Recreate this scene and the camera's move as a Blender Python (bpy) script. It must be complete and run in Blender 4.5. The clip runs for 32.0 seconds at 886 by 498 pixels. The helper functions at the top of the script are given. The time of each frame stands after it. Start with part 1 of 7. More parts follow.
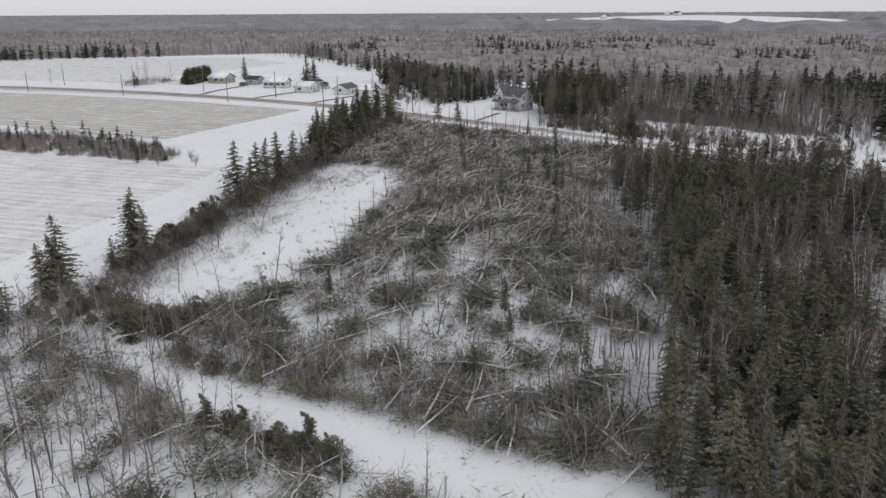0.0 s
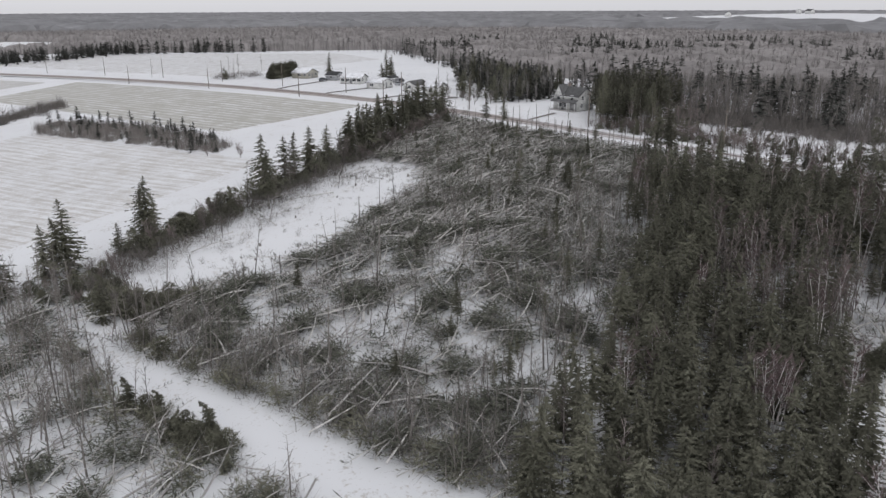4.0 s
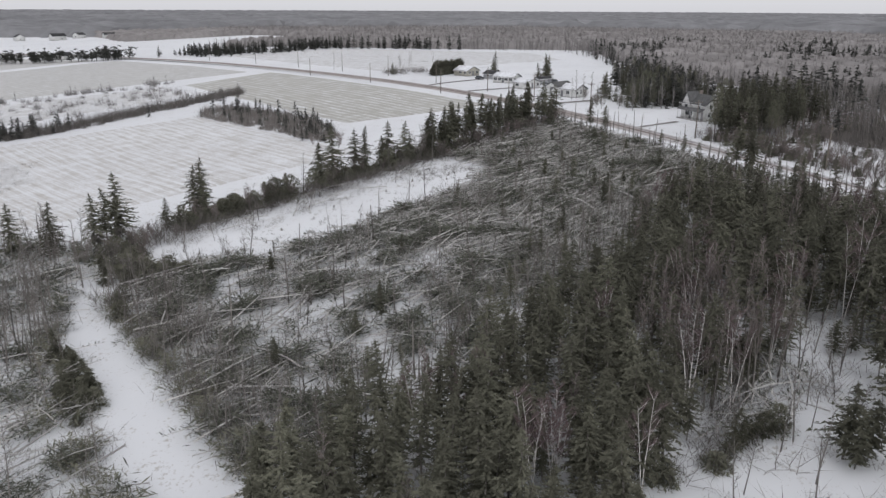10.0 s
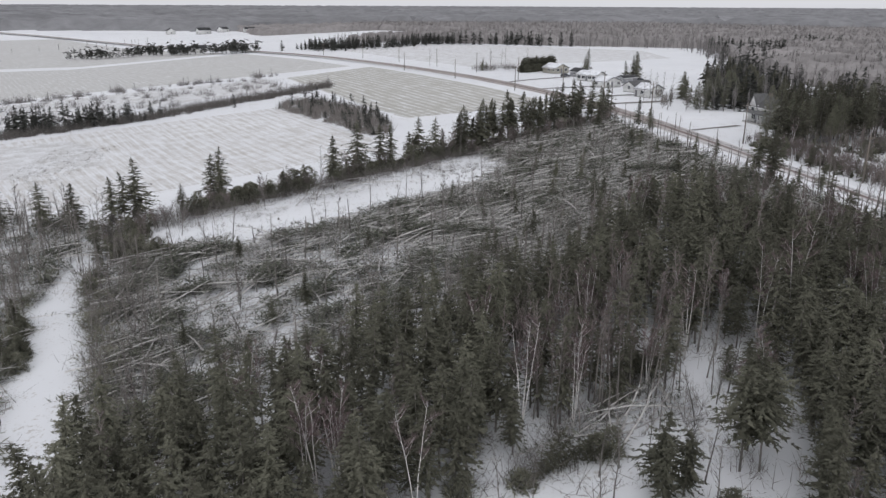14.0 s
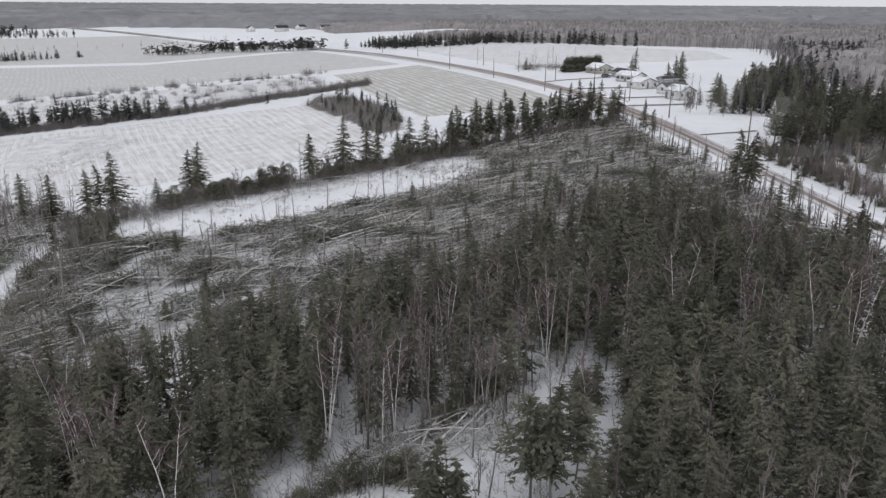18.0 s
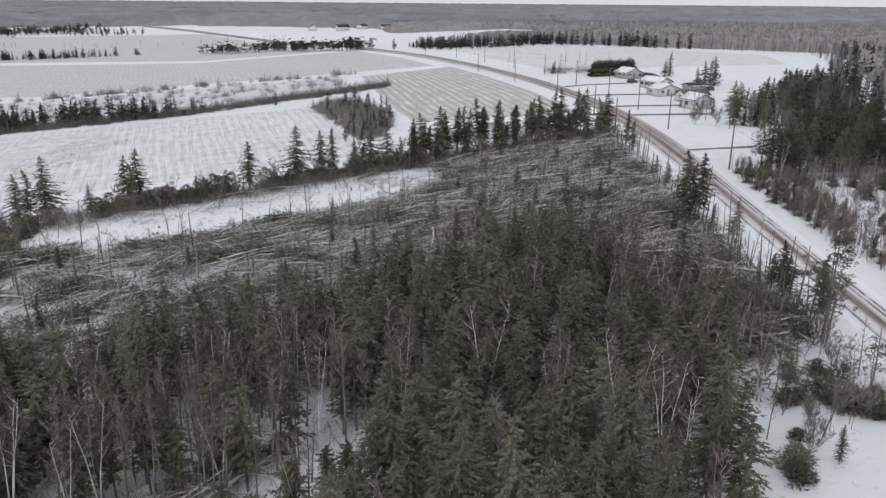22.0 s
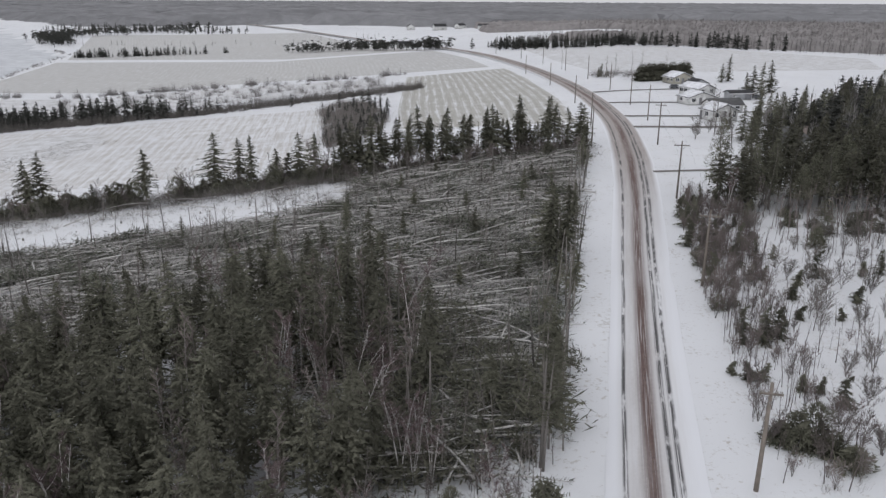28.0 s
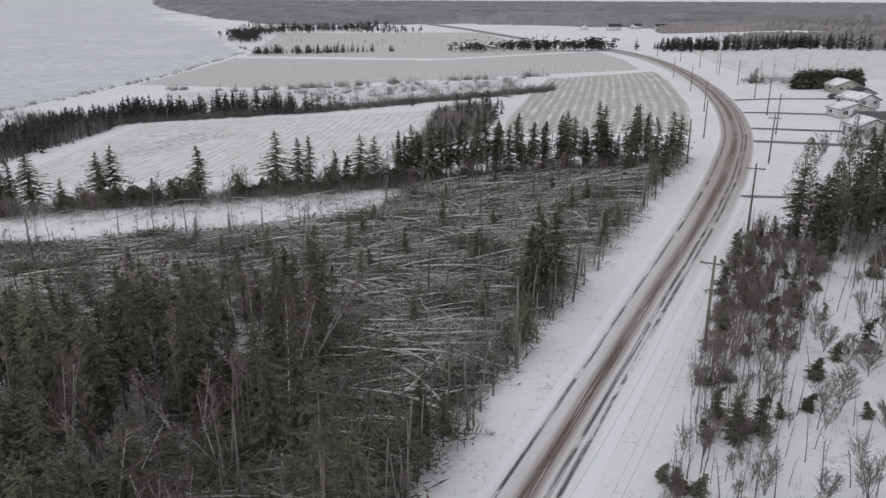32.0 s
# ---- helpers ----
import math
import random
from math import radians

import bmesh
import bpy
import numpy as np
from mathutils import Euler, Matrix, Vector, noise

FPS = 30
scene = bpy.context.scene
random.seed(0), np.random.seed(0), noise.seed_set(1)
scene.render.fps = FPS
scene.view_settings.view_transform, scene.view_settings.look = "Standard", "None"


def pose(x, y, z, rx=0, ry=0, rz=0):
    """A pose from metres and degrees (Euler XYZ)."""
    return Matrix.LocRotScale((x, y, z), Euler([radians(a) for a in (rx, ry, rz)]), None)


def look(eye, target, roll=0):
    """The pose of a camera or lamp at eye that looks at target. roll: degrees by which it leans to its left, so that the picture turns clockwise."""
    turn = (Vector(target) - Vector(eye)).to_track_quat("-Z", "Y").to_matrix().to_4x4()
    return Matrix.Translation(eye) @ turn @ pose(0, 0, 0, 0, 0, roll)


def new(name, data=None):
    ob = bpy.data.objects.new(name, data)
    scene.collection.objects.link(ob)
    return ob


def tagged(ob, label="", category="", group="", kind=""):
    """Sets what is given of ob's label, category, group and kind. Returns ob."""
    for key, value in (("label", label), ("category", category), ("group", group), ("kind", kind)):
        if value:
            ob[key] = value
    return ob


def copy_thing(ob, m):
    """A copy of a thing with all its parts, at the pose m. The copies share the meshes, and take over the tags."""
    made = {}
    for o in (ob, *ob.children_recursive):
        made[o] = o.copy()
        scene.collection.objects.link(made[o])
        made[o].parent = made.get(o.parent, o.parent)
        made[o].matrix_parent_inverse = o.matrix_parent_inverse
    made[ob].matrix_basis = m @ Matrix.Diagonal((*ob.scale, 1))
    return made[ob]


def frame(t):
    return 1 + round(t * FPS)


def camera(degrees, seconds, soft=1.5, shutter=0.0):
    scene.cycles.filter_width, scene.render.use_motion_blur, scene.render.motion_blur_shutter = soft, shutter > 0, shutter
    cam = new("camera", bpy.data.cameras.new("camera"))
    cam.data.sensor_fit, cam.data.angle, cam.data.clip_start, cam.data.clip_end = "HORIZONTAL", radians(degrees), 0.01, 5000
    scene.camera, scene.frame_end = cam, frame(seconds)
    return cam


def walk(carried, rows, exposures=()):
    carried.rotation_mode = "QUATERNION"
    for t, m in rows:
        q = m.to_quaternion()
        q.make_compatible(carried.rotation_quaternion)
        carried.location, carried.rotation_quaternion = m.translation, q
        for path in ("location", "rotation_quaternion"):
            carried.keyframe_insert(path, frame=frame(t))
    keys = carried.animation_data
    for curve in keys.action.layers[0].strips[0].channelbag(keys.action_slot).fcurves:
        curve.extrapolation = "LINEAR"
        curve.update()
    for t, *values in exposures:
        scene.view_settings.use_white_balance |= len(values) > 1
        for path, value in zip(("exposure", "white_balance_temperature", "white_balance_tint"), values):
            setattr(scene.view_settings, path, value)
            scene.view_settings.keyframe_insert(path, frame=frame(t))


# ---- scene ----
# ---- camera ----
# seconds, x, y, z, heading, pitch, roll
FLIGHT = [
    (0, -160.17, 45.01, 29.78, -64.408, -17.310, -0.326),
    (1, -157.53, 41.71, 29.70, -62.685, -17.349, -0.274),
    (2, -154.95, 37.87, 29.65, -60.749, -17.357, -0.264),
    (2.5, -153.63, 35.81, 29.63, -59.736, -17.382, -0.256),
    (4.5, -147.16, 26.43, 29.60, -53.831, -17.425, -0.239),
    (5, -145.28, 24.33, 29.58, -52.150, -17.403, -0.179),
    (5.5, -143.36, 22.24, 29.54, -50.518, -17.400, -0.087),
    (6, -141.41, 20.14, 29.51, -49.409, -17.397, 0.004),
    (7, -137.51, 15.95, 29.53, -47.117, -17.386, 0.150),
    (8, -133.35, 11.75, 29.58, -44.634, -17.371, 0.221),
    (8.5, -131.10, 9.73, 29.56, -43.550, -17.353, 0.263),
    (9, -128.80, 7.76, 29.52, -41.744, -17.371, 0.301),
    (9.5, -126.44, 5.86, 29.50, -39.976, -17.395, 0.313),
    (10, -124.06, 4.02, 29.47, -38.298, -17.458, 0.316),
    (11, -119.08, 0.58, 29.41, -34.956, -17.568, 0.332),
    (12, -113.81, -2.59, 29.52, -31.359, -17.732, 0.402),
    (12.5, -111.01, -4.25, 29.58, -30.030, -17.748, 0.406),
    (13, -108.19, -5.95, 29.65, -29.308, -17.753, 0.389),
    (14, -102.73, -9.58, 29.76, -27.843, -17.801, 0.332),
    (14.5, -100.10, -11.26, 29.80, -27.014, -17.811, 0.312),
    (16.5, -89.45, -16.11, 29.75, -23.631, -17.880, 0.327),
    (17, -86.76, -16.32, 29.73, -22.862, -17.899, 0.337),
    (18, -81.34, -15.89, 29.70, -21.331, -17.941, 0.371),
    (19, -75.33, -14.83, 29.74, -19.882, -17.965, 0.488),
    (20, -68.67, -13.98, 29.83, -18.440, -17.987, 0.530),
    (21, -61.44, -13.40, 30.01, -17.002, -17.984, 0.517),
    (22, -53.88, -12.85, 30.16, -15.622, -18.012, 0.536),
    (23, -46.49, -11.83, 30.21, -14.246, -17.974, 0.495),
    (24, -39.49, -9.87, 30.14, -12.904, -17.906, 0.440),
    (25, -32.88, -7.35, 30.11, -11.194, -17.918, 0.303),
    (25.5, -29.65, -6.19, 30.10, -10.522, -17.899, 0.259),
    (27.5, -16.17, -3.34, 29.96, -7.503, -18.049, 0.287),
    (28, -12.99, -2.51, 29.93, -6.434, -18.124, 0.352),
    (28.5, -9.97, -1.51, 29.89, -4.778, -18.152, 0.447),
    (29, -7.13, -0.28, 29.86, -2.682, -18.162, 0.520),
    (29.5, -4.49, 1.17, 29.81, -0.991, -18.220, 0.537),
    (30, -1.95, 2.74, 29.75, 0.000, -18.230, 0.493),
    (31, 3.23, 6.02, 29.54, 3.012, -18.219, 0.409),
    (32, 9.00, 9.00, 29.32, 7.158, -18.189, 0.232),
]
cam = camera(60.18, 32.0, 1.4)
walk(cam, [(t, pose(x, y, z, 90 + p, 0, h) @ pose(0, 0, 0, 0, 0, r)) for t, x, y, z, h, p, r in FLIGHT], [(0, 0.05, 6370, 13.0), (10, 0.06, 6330, 13.0), (17, 0.15, 6260, 13.0), (22, 0.15, 6250, 13.0), (25, 0.06, 6250, 13.0), (28, -0.04, 6270, 13.0), (32, -0.15, 6350, 13.0)])
# ---- end of camera ----

# ---- world, sun, exposure ----
world = bpy.data.worlds.new("overcast")
scene.world = world
world.use_nodes = True
wn, wl = world.node_tree.nodes, world.node_tree.links
sky = wn.new("ShaderNodeTexSky")
sky.sky_type = "NISHITA"
sky.sun_disc = False
sky.sun_elevation = radians(42)
sky.sun_rotation = radians(215)
sky.air_density, sky.dust_density, sky.ozone_density = 1.0, 1.5, 1.0
grey = wn.new("ShaderNodeHueSaturation")
grey.inputs["Saturation"].default_value = 0.14
wl.new(sky.outputs[0], grey.inputs["Color"])
cloud = wn.new("ShaderNodeMix")
cloud.data_type = "RGBA"
cloud.inputs[0].default_value = 0.72
wl.new(grey.outputs[0], cloud.inputs[6])
cloud.inputs[7].default_value = (4.95, 4.97, 5.04, 1)
wl.new(cloud.outputs[2], wn["Background"].inputs["Color"])
wn["Background"].inputs["Strength"].default_value = 0.15
sun_data = bpy.data.lights.new("sun", "SUN")
sun_data.energy, sun_data.angle, sun_data.color = 0.5, radians(50), (1.0, 1.0, 1.0)
sun = new("sun", sun_data)
sun.matrix_world = look((-120, -170, 190), (0, 0, 0))
scene.view_settings.exposure = 0.0


# ---- materials ----
def shader(name, rough=0.8, spec=0.3):
    m = bpy.data.materials.new(name)
    m.use_nodes = True
    b = m.node_tree.nodes["Principled BSDF"]
    b.inputs["Roughness"].default_value = rough
    b.inputs["Specular IOR Level"].default_value = spec
    return m, m.node_tree.nodes, m.node_tree.links, b


def noise_node(n, l, coord, scale, detail=4.0, rough=0.6, stretch=None):
    t = n.new("ShaderNodeTexNoise")
    t.inputs["Scale"].default_value = scale
    t.inputs["Detail"].default_value = detail
    t.inputs["Roughness"].default_value = rough
    if stretch:
        mp = n.new("ShaderNodeMapping")
        mp.inputs["Scale"].default_value = stretch
        l.new(coord, mp.inputs["Vector"])
        coord = mp.outputs[0]
    l.new(coord, t.inputs["Vector"])
    return t.outputs["Fac"]


def ramp(n, l, fac, stops):
    r = n.new("ShaderNodeValToRGB")
    e = r.color_ramp.elements
    while len(e) < len(stops):
        e.new(0.5)
    for k, (p, c) in zip(e, stops):
        k.position = p
        k.color = (*c, 1) if len(c) == 3 else c
    l.new(fac, r.inputs["Fac"])
    return r.outputs["Color"]


def mix(n, l, fac, a, b, kind="MIX"):
    x = n.new("ShaderNodeMix")
    x.data_type, x.blend_type = "RGBA", kind
    for sock, v in ((x.inputs[0], fac), (x.inputs[6], a), (x.inputs[7], b)):
        if hasattr(v, "is_output"):
            l.new(v, sock)
        else:
            sock.default_value = (*v, 1) if isinstance(v, tuple) else v
    return x.outputs[2]


def bump(n, l, b, height, strength, distance):
    k = n.new("ShaderNodeBump")
    k.inputs["Strength"].default_value = strength
    k.inputs["Distance"].default_value = distance
    l.new(height, k.inputs["Height"])
    l.new(k.outputs[0], b.inputs["Normal"])


def plain(name, colour, vary=0.25, rough=0.8, scale=1.5, spec=0.3, grain=0.0, island=False):
    """A surface of one colour, with a change from thing to thing and blotches of two sizes."""
    m, n, l, b = shader(name, rough, spec)
    co = n.new("ShaderNodeTexCoord").outputs["Object"]
    if island:
        rnd = n.new("ShaderNodeNewGeometry").outputs["Random Per Island"]
    else:
        rnd = n.new("ShaderNodeObjectInfo").outputs["Random"]
    lo = tuple(c * (1 - vary) for c in colour)
    hi = tuple(min(1, c * (1 + vary)) for c in colour)
    base = ramp(n, l, rnd, [(0.0, lo), (1.0, hi)])
    f1 = noise_node(n, l, co, scale)
    f2 = noise_node(n, l, co, scale * 9, 3)
    base = mix(n, l, 1.0, base, ramp(n, l, f1, [(0.25, (0.72, 0.72, 0.72)), (0.75, (1.25, 1.25, 1.25))]), "MULTIPLY")
    base = mix(n, l, 1.0, base, ramp(n, l, f2, [(0.3, (0.85, 0.85, 0.85)), (0.7, (1.12, 1.12, 1.12))]), "MULTIPLY")
    l.new(base, b.inputs["Base Color"])
    if grain:
        bump(n, l, b, f2, 0.5, grain)
    return m


def snow_material(name, straw, amount, rows=None):
    """Snow with blown-clear straw showing through; rows: (pitch in metres, share) of crop rows along the sheet's v."""
    m, n, l, b = shader(name, 0.75, 0.25)
    geo = n.new("ShaderNodeNewGeometry").outputs["Position"]
    broad = noise_node(n, l, geo, 0.022, 4)
    mid = noise_node(n, l, geo, 0.22, 4)
    fine = noise_node(n, l, geo, 2.2, 5, 0.7)
    white = ramp(n, l, broad, [(0.3, (0.70, 0.71, 0.725)), (0.7, (0.77, 0.78, 0.79))])
    add = n.new("ShaderNodeMath")
    add.operation = "MULTIPLY_ADD"
    l.new(mid, add.inputs[0])
    add.inputs[1].default_value = 0.55
    l.new(fine, add.inputs[2])
    mask = add.outputs[0]
    if rows:
        uv = n.new("ShaderNodeTexCoord").outputs["UV"]
        wob = noise_node(n, l, uv, 0.045, 3)
        sep = n.new("ShaderNodeSeparateXYZ")
        l.new(uv, sep.inputs[0])
        sh = n.new("ShaderNodeMath")
        sh.operation = "MULTIPLY_ADD"
        l.new(wob, sh.inputs[0])
        sh.inputs[1].default_value = rows[0] * 0.5
        l.new(sep.outputs[0], sh.inputs[2])
        sc = n.new("ShaderNodeMath")
        sc.operation = "MULTIPLY"
        l.new(sh.outputs[0], sc.inputs[0])
        sc.inputs[1].default_value = 2 * math.pi / rows[0]
        sn = n.new("ShaderNodeMath")
        sn.operation = "SINE"
        l.new(sc.outputs[0], sn.inputs[0])
        streak = noise_node(n, l, uv, 1.0, 4, 0.6, (1.6, 0.05, 1.0))
        a2 = n.new("ShaderNodeMath")
        a2.operation = "MULTIPLY_ADD"
        l.new(sn.outputs[0], a2.inputs[0])
        a2.inputs[1].default_value = rows[1]
        l.new(mask, a2.inputs[2])
        a3 = n.new("ShaderNodeMath")
        a3.operation = "MULTIPLY_ADD"
        l.new(streak, a3.inputs[0])
        a3.inputs[1].default_value = 0.85
        l.new(a2.outputs[0], a3.inputs[2])
        a4 = n.new("ShaderNodeMath")
        a4.operation = "SUBTRACT"
        l.new(a3.outputs[0], a4.inputs[0])
        a4.inputs[1].default_value = 0.425
        mask = a4.outputs[0]
    edge = 1.02 - amount
    cover = ramp(n, l, mask, [(max(0.0, edge - 0.16), (0, 0, 0)), (min(1.0, edge + 0.16), (1, 1, 1))])
    tint = ramp(n, l, fine, [(0.3, tuple(c * 0.7 for c in straw)), (0.7, tuple(c * 1.25 for c in straw))])
    l.new(mix(n, l, cover, white, tint), b.inputs["Base Color"])
    bump(n, l, b, mask, 0.25, 0.08)
    return m


SNOW = snow_material("snow", (0.42, 0.40, 0.37), 0.0)
FIELD_NEAR = snow_material("snowy_ploughland", (0.50, 0.48, 0.45), 0.22, (2.6, 0.05))
FIELD_ROWS = snow_material("stubble_rows", (0.42, 0.41, 0.37), 0.39, (3.0, 0.11))
FIELD_STRAW = snow_material("pale_stubble", (0.50, 0.495, 0.475), 0.42, (3.0, 0.05))
FIELD_WEEDS = snow_material("weedy_snow", (0.40, 0.385, 0.36), 0.2)

NEEDLES = plain("spruce_needles", (0.142, 0.141, 0.106), 0.35, 0.9, 0.9, 0.1)
NEEDLES_MASS = plain("spruce_needles_mass", (0.142, 0.140, 0.106), 0.38, 0.9, 0.25, 0.1)
BARK = plain("grey_bark", (0.21, 0.195, 0.18), 0.4, 0.9, 3.0, 0.1, 0.01)
BIRCH = plain("birch_bark", (0.60, 0.58, 0.56), 0.25, 0.8, 3.0, 0.2, 0.004)
TWIGS = plain("bare_twigs", (0.20, 0.185, 0.172), 0.35, 0.9, 1.0, 0.1)
TWIGS_RED = plain("reddish_twigs", (0.215, 0.185, 0.175), 0.3, 0.9, 1.0, 0.1)
BIRCH_TWIGS = plain("birch_twigs", (0.17, 0.130, 0.130), 0.25, 0.9, 1.0, 0.1)
LOG = plain("weathered_log", (0.53, 0.515, 0.495), 0.3, 0.85, 2.0, 0.15, 0.01, island=True)
BOUGH = plain("dying_boughs", (0.118, 0.122, 0.098), 0.5, 0.9, 1.0, 0.1, island=True)
STICK = plain("dead_sticks", (0.21, 0.197, 0.182), 0.5, 0.9, 1.0, 0.1, island=True)
PALE_STICK = plain("stripped_sticks", (0.42, 0.405, 0.385), 0.35, 0.9, 1.0, 0.1, island=True)
# leafless wood, its colour paled towards grey to put distance haze in
HAZYWOOD = plain("hazy_bare_wood", (0.215, 0.203, 0.197), 0.35, 0.95, 0.02, 0.05, island=True)
FARFIR = plain("far_fir", (0.088, 0.090, 0.082), 0.4, 0.95, 0.5, 0.05, island=True)
# tree tops lightened to a cool grey: the haze is in the colour
HAZYCANOPY = plain("hazy_canopy", (0.235, 0.235, 0.24), 0.2, 0.95, 0.006, 0.05, 0.5)
WOODPOLE = plain("pole_wood", (0.20, 0.175, 0.15), 0.2, 0.85, 2.0, 0.2, 0.005)
WIRE = plain("wire", (0.05, 0.05, 0.05), 0.1, 0.6, 1.0)
CERAMIC = plain("ceramic", (0.35, 0.33, 0.30), 0.1, 0.3, 3.0, 0.5)
STEEL = plain("galvanised_steel", (0.32, 0.33, 0.34), 0.1, 0.5, 3.0, 0.5)
SIDING = plain("white_siding", (0.72, 0.72, 0.70), 0.06, 0.6, 0.8)
SIDING_TAN = plain("tan_siding", (0.46, 0.44, 0.37), 0.06, 0.6, 0.8)
SIDING_GREY = plain("grey_siding", (0.40, 0.41, 0.42), 0.06, 0.6, 0.8)
TRIM = plain("white_trim", (0.80, 0.80, 0.79), 0.04, 0.5, 2.0)
SHINGLE = plain("grey_shingle", (0.13, 0.13, 0.13), 0.2, 0.9, 1.5, 0.2, 0.01)
SHINGLE_DARK = plain("dark_shingle", (0.06, 0.06, 0.062), 0.2, 0.9, 1.5, 0.2, 0.01)
ROOFSNOW = plain("roof_snow", (0.80, 0.81, 0.83), 0.03, 0.7, 0.5, 0.2, 0.03)
DOORPAINT = plain("door_paint", (0.22, 0.22, 0.23), 0.1, 0.5, 2.0)
GARAGE = plain("garage_door_paint", (0.36, 0.36, 0.36), 0.05, 0.5, 2.0)
BRICK = plain("chimney_brick", (0.22, 0.19, 0.17), 0.2, 0.85, 4.0, 0.2, 0.01)
CONCRETE = plain("foundation", (0.36, 0.35, 0.34), 0.1, 0.9, 2.0)
CARDARK = plain("dark_car_paint", (0.05, 0.052, 0.06), 0.2, 0.3, 1.0, 0.5)
CARLIGHT = plain("silver_car_paint", (0.42, 0.43, 0.45), 0.2, 0.3, 1.0, 0.5)
TYRE = plain("tyre_rubber", (0.03, 0.03, 0.03), 0.1, 0.8, 2.0)


def glass_material():
    m, n, l, b = shader("window_glass", 0.08, 0.5)
    b.inputs["Base Color"].default_value = (0.05, 0.055, 0.06, 1)
    return m


GLASS = glass_material()


def ice_material():
    m, n, l, b = shader("sea_ice", 0.6, 0.3)
    geo = n.new("ShaderNodeNewGeometry").outputs["Position"]
    a = noise_node(n, l, geo, 0.012, 6, 0.65)
    c = noise_node(n, l, geo, 0.11, 5, 0.7)
    base = ramp(n, l, a, [(0.3, (0.52, 0.54, 0.56)), (0.7, (0.64, 0.655, 0.67))])
    floes = ramp(n, l, c, [(0.42, (0.90, 0.90, 0.90)), (0.60, (1.12, 1.12, 1.12))])
    l.new(mix(n, l, 1.0, base, floes, "MULTIPLY"), b.inputs["Base Color"])
    bump(n, l, b, c, 0.4, 0.3)
    return m


ICE = ice_material()


def road_material():
    """Packed snow on asphalt: worn wheel tracks, a reddish sanded middle; u runs across (-1..1), v along in metres."""
    m, n, l, b = shader("ploughed_road", 0.7, 0.35)
    uv = n.new("ShaderNodeTexCoord").outputs["UV"]
    sep = n.new("ShaderNodeSeparateXYZ")
    l.new(uv, sep.inputs[0])
    wob = noise_node(n, l, uv, 1.0, 3, 0.5, (0.0, 0.03, 1.0))
    streak = noise_node(n, l, uv, 1.0, 5, 0.65, (9.0, 0.10, 1.0))
    patch = noise_node(n, l, uv, 1.0, 4, 0.6, (1.2, 0.05, 1.0))
    grit = noise_node(n, l, uv, 1.0, 4, 0.7, (14.0, 2.5, 1.0))
    u = n.new("ShaderNodeMath")
    u.operation = "MULTIPLY_ADD"
    l.new(wob, u.inputs[0])
    u.inputs[1].default_value = 0.16
    l.new(sep.outputs[0], u.inputs[2])
    shift = n.new("ShaderNodeMath")
    shift.operation = "MULTIPLY_ADD"
    l.new(u.outputs[0], shift.inputs[0])
    shift.inputs[1].default_value = 0.5
    shift.inputs[2].default_value = 0.46
    K, G = (0, 0, 0), (1, 1, 1)

    def band(pairs):
        stops = []
        for c, w, h in pairs:
            stops += [(c - w, K), (c - w * 0.3, (h, h, h)), (c + w * 0.3, (h, h, h)), (c + w, K)]
        return ramp(n, l, shift.outputs[0], stops)

    tracks = band([(0.195, 0.035, 1.0), (0.645, 0.04, 1.0), (0.735, 0.04, 1.0)])
    middle = band([(0.455, 0.125, 1.0)])
    worn = band([(0.45, 0.36, 1.0)])
    dash = noise_node(n, l, uv, 1.0, 4, 0.6, (30.0, 0.09, 1.0))
    gaps = noise_node(n, l, uv, 1.0, 4, 0.65, (3.0, 0.22, 1.0))
    wide = noise_node(n, l, uv, 1.0, 2, 0.5, (0.9, 0.028, 1.0))
    far = n.new("ShaderNodeMapRange")
    far.inputs["From Min"].default_value = 75
    far.inputs["From Max"].default_value = 150
    l.new(sep.outputs[1], far.inputs["Value"])
    white = (0.76, 0.77, 0.785)
    slush = ramp(n, l, grit, [(0.3, (0.27, 0.235, 0.215)), (0.7, (0.42, 0.38, 0.355))])
    asphalt = ramp(n, l, grit, [(0.3, (0.045, 0.045, 0.047)), (0.7, (0.10, 0.097, 0.095))])
    red = ramp(n, l, grit, [(0.3, (0.085, 0.052, 0.045)), (0.7, (0.165, 0.108, 0.094))])
    body = ramp(n, l, streak, [(0.35, K), (0.65, G)])
    base = mix(n, l, body, white, (0.68, 0.675, 0.675))
    grown = mix(n, l, ramp(n, l, streak, [(0.3, K), (0.6, G)]), (0.43, 0.40, 0.38), slush)
    edge = ramp(n, l, shift.outputs[0], [(0.02, K), (0.12, G), (0.88, G), (0.98, K)])
    shoulder = ramp(n, l, shift.outputs[0], [(0.10, G), (0.22, K), (0.78, K), (0.92, G)])
    farmask = mix(n, l, 1.0, far.outputs[0], edge, "MULTIPLY")
    base = mix(n, l, shoulder, base, (0.79, 0.80, 0.82))
    base = mix(n, l, farmask, base, grown)
    mm = mix(n, l, 1.0, middle, ramp(n, l, dash, [(0.36, (0.3, 0.3, 0.3)), (0.48, G)]), "MULTIPLY")
    mm = mix(n, l, 1.0, mm, ramp(n, l, wide, [(0.35, (0.55, 0.55, 0.55)), (0.5, G)]), "MULTIPLY")
    mm2 = mix(n, l, 1.0, worn, ramp(n, l, patch, [(0.3, (0.22, 0.22, 0.22)), (0.6, (0.55, 0.55, 0.55))]), "MULTIPLY")
    base = mix(n, l, mm2, base, slush)
    base = mix(n, l, mm, base, red)
    tt = mix(n, l, 1.0, tracks, ramp(n, l, dash, [(0.40, K), (0.48, G)]), "MULTIPLY")
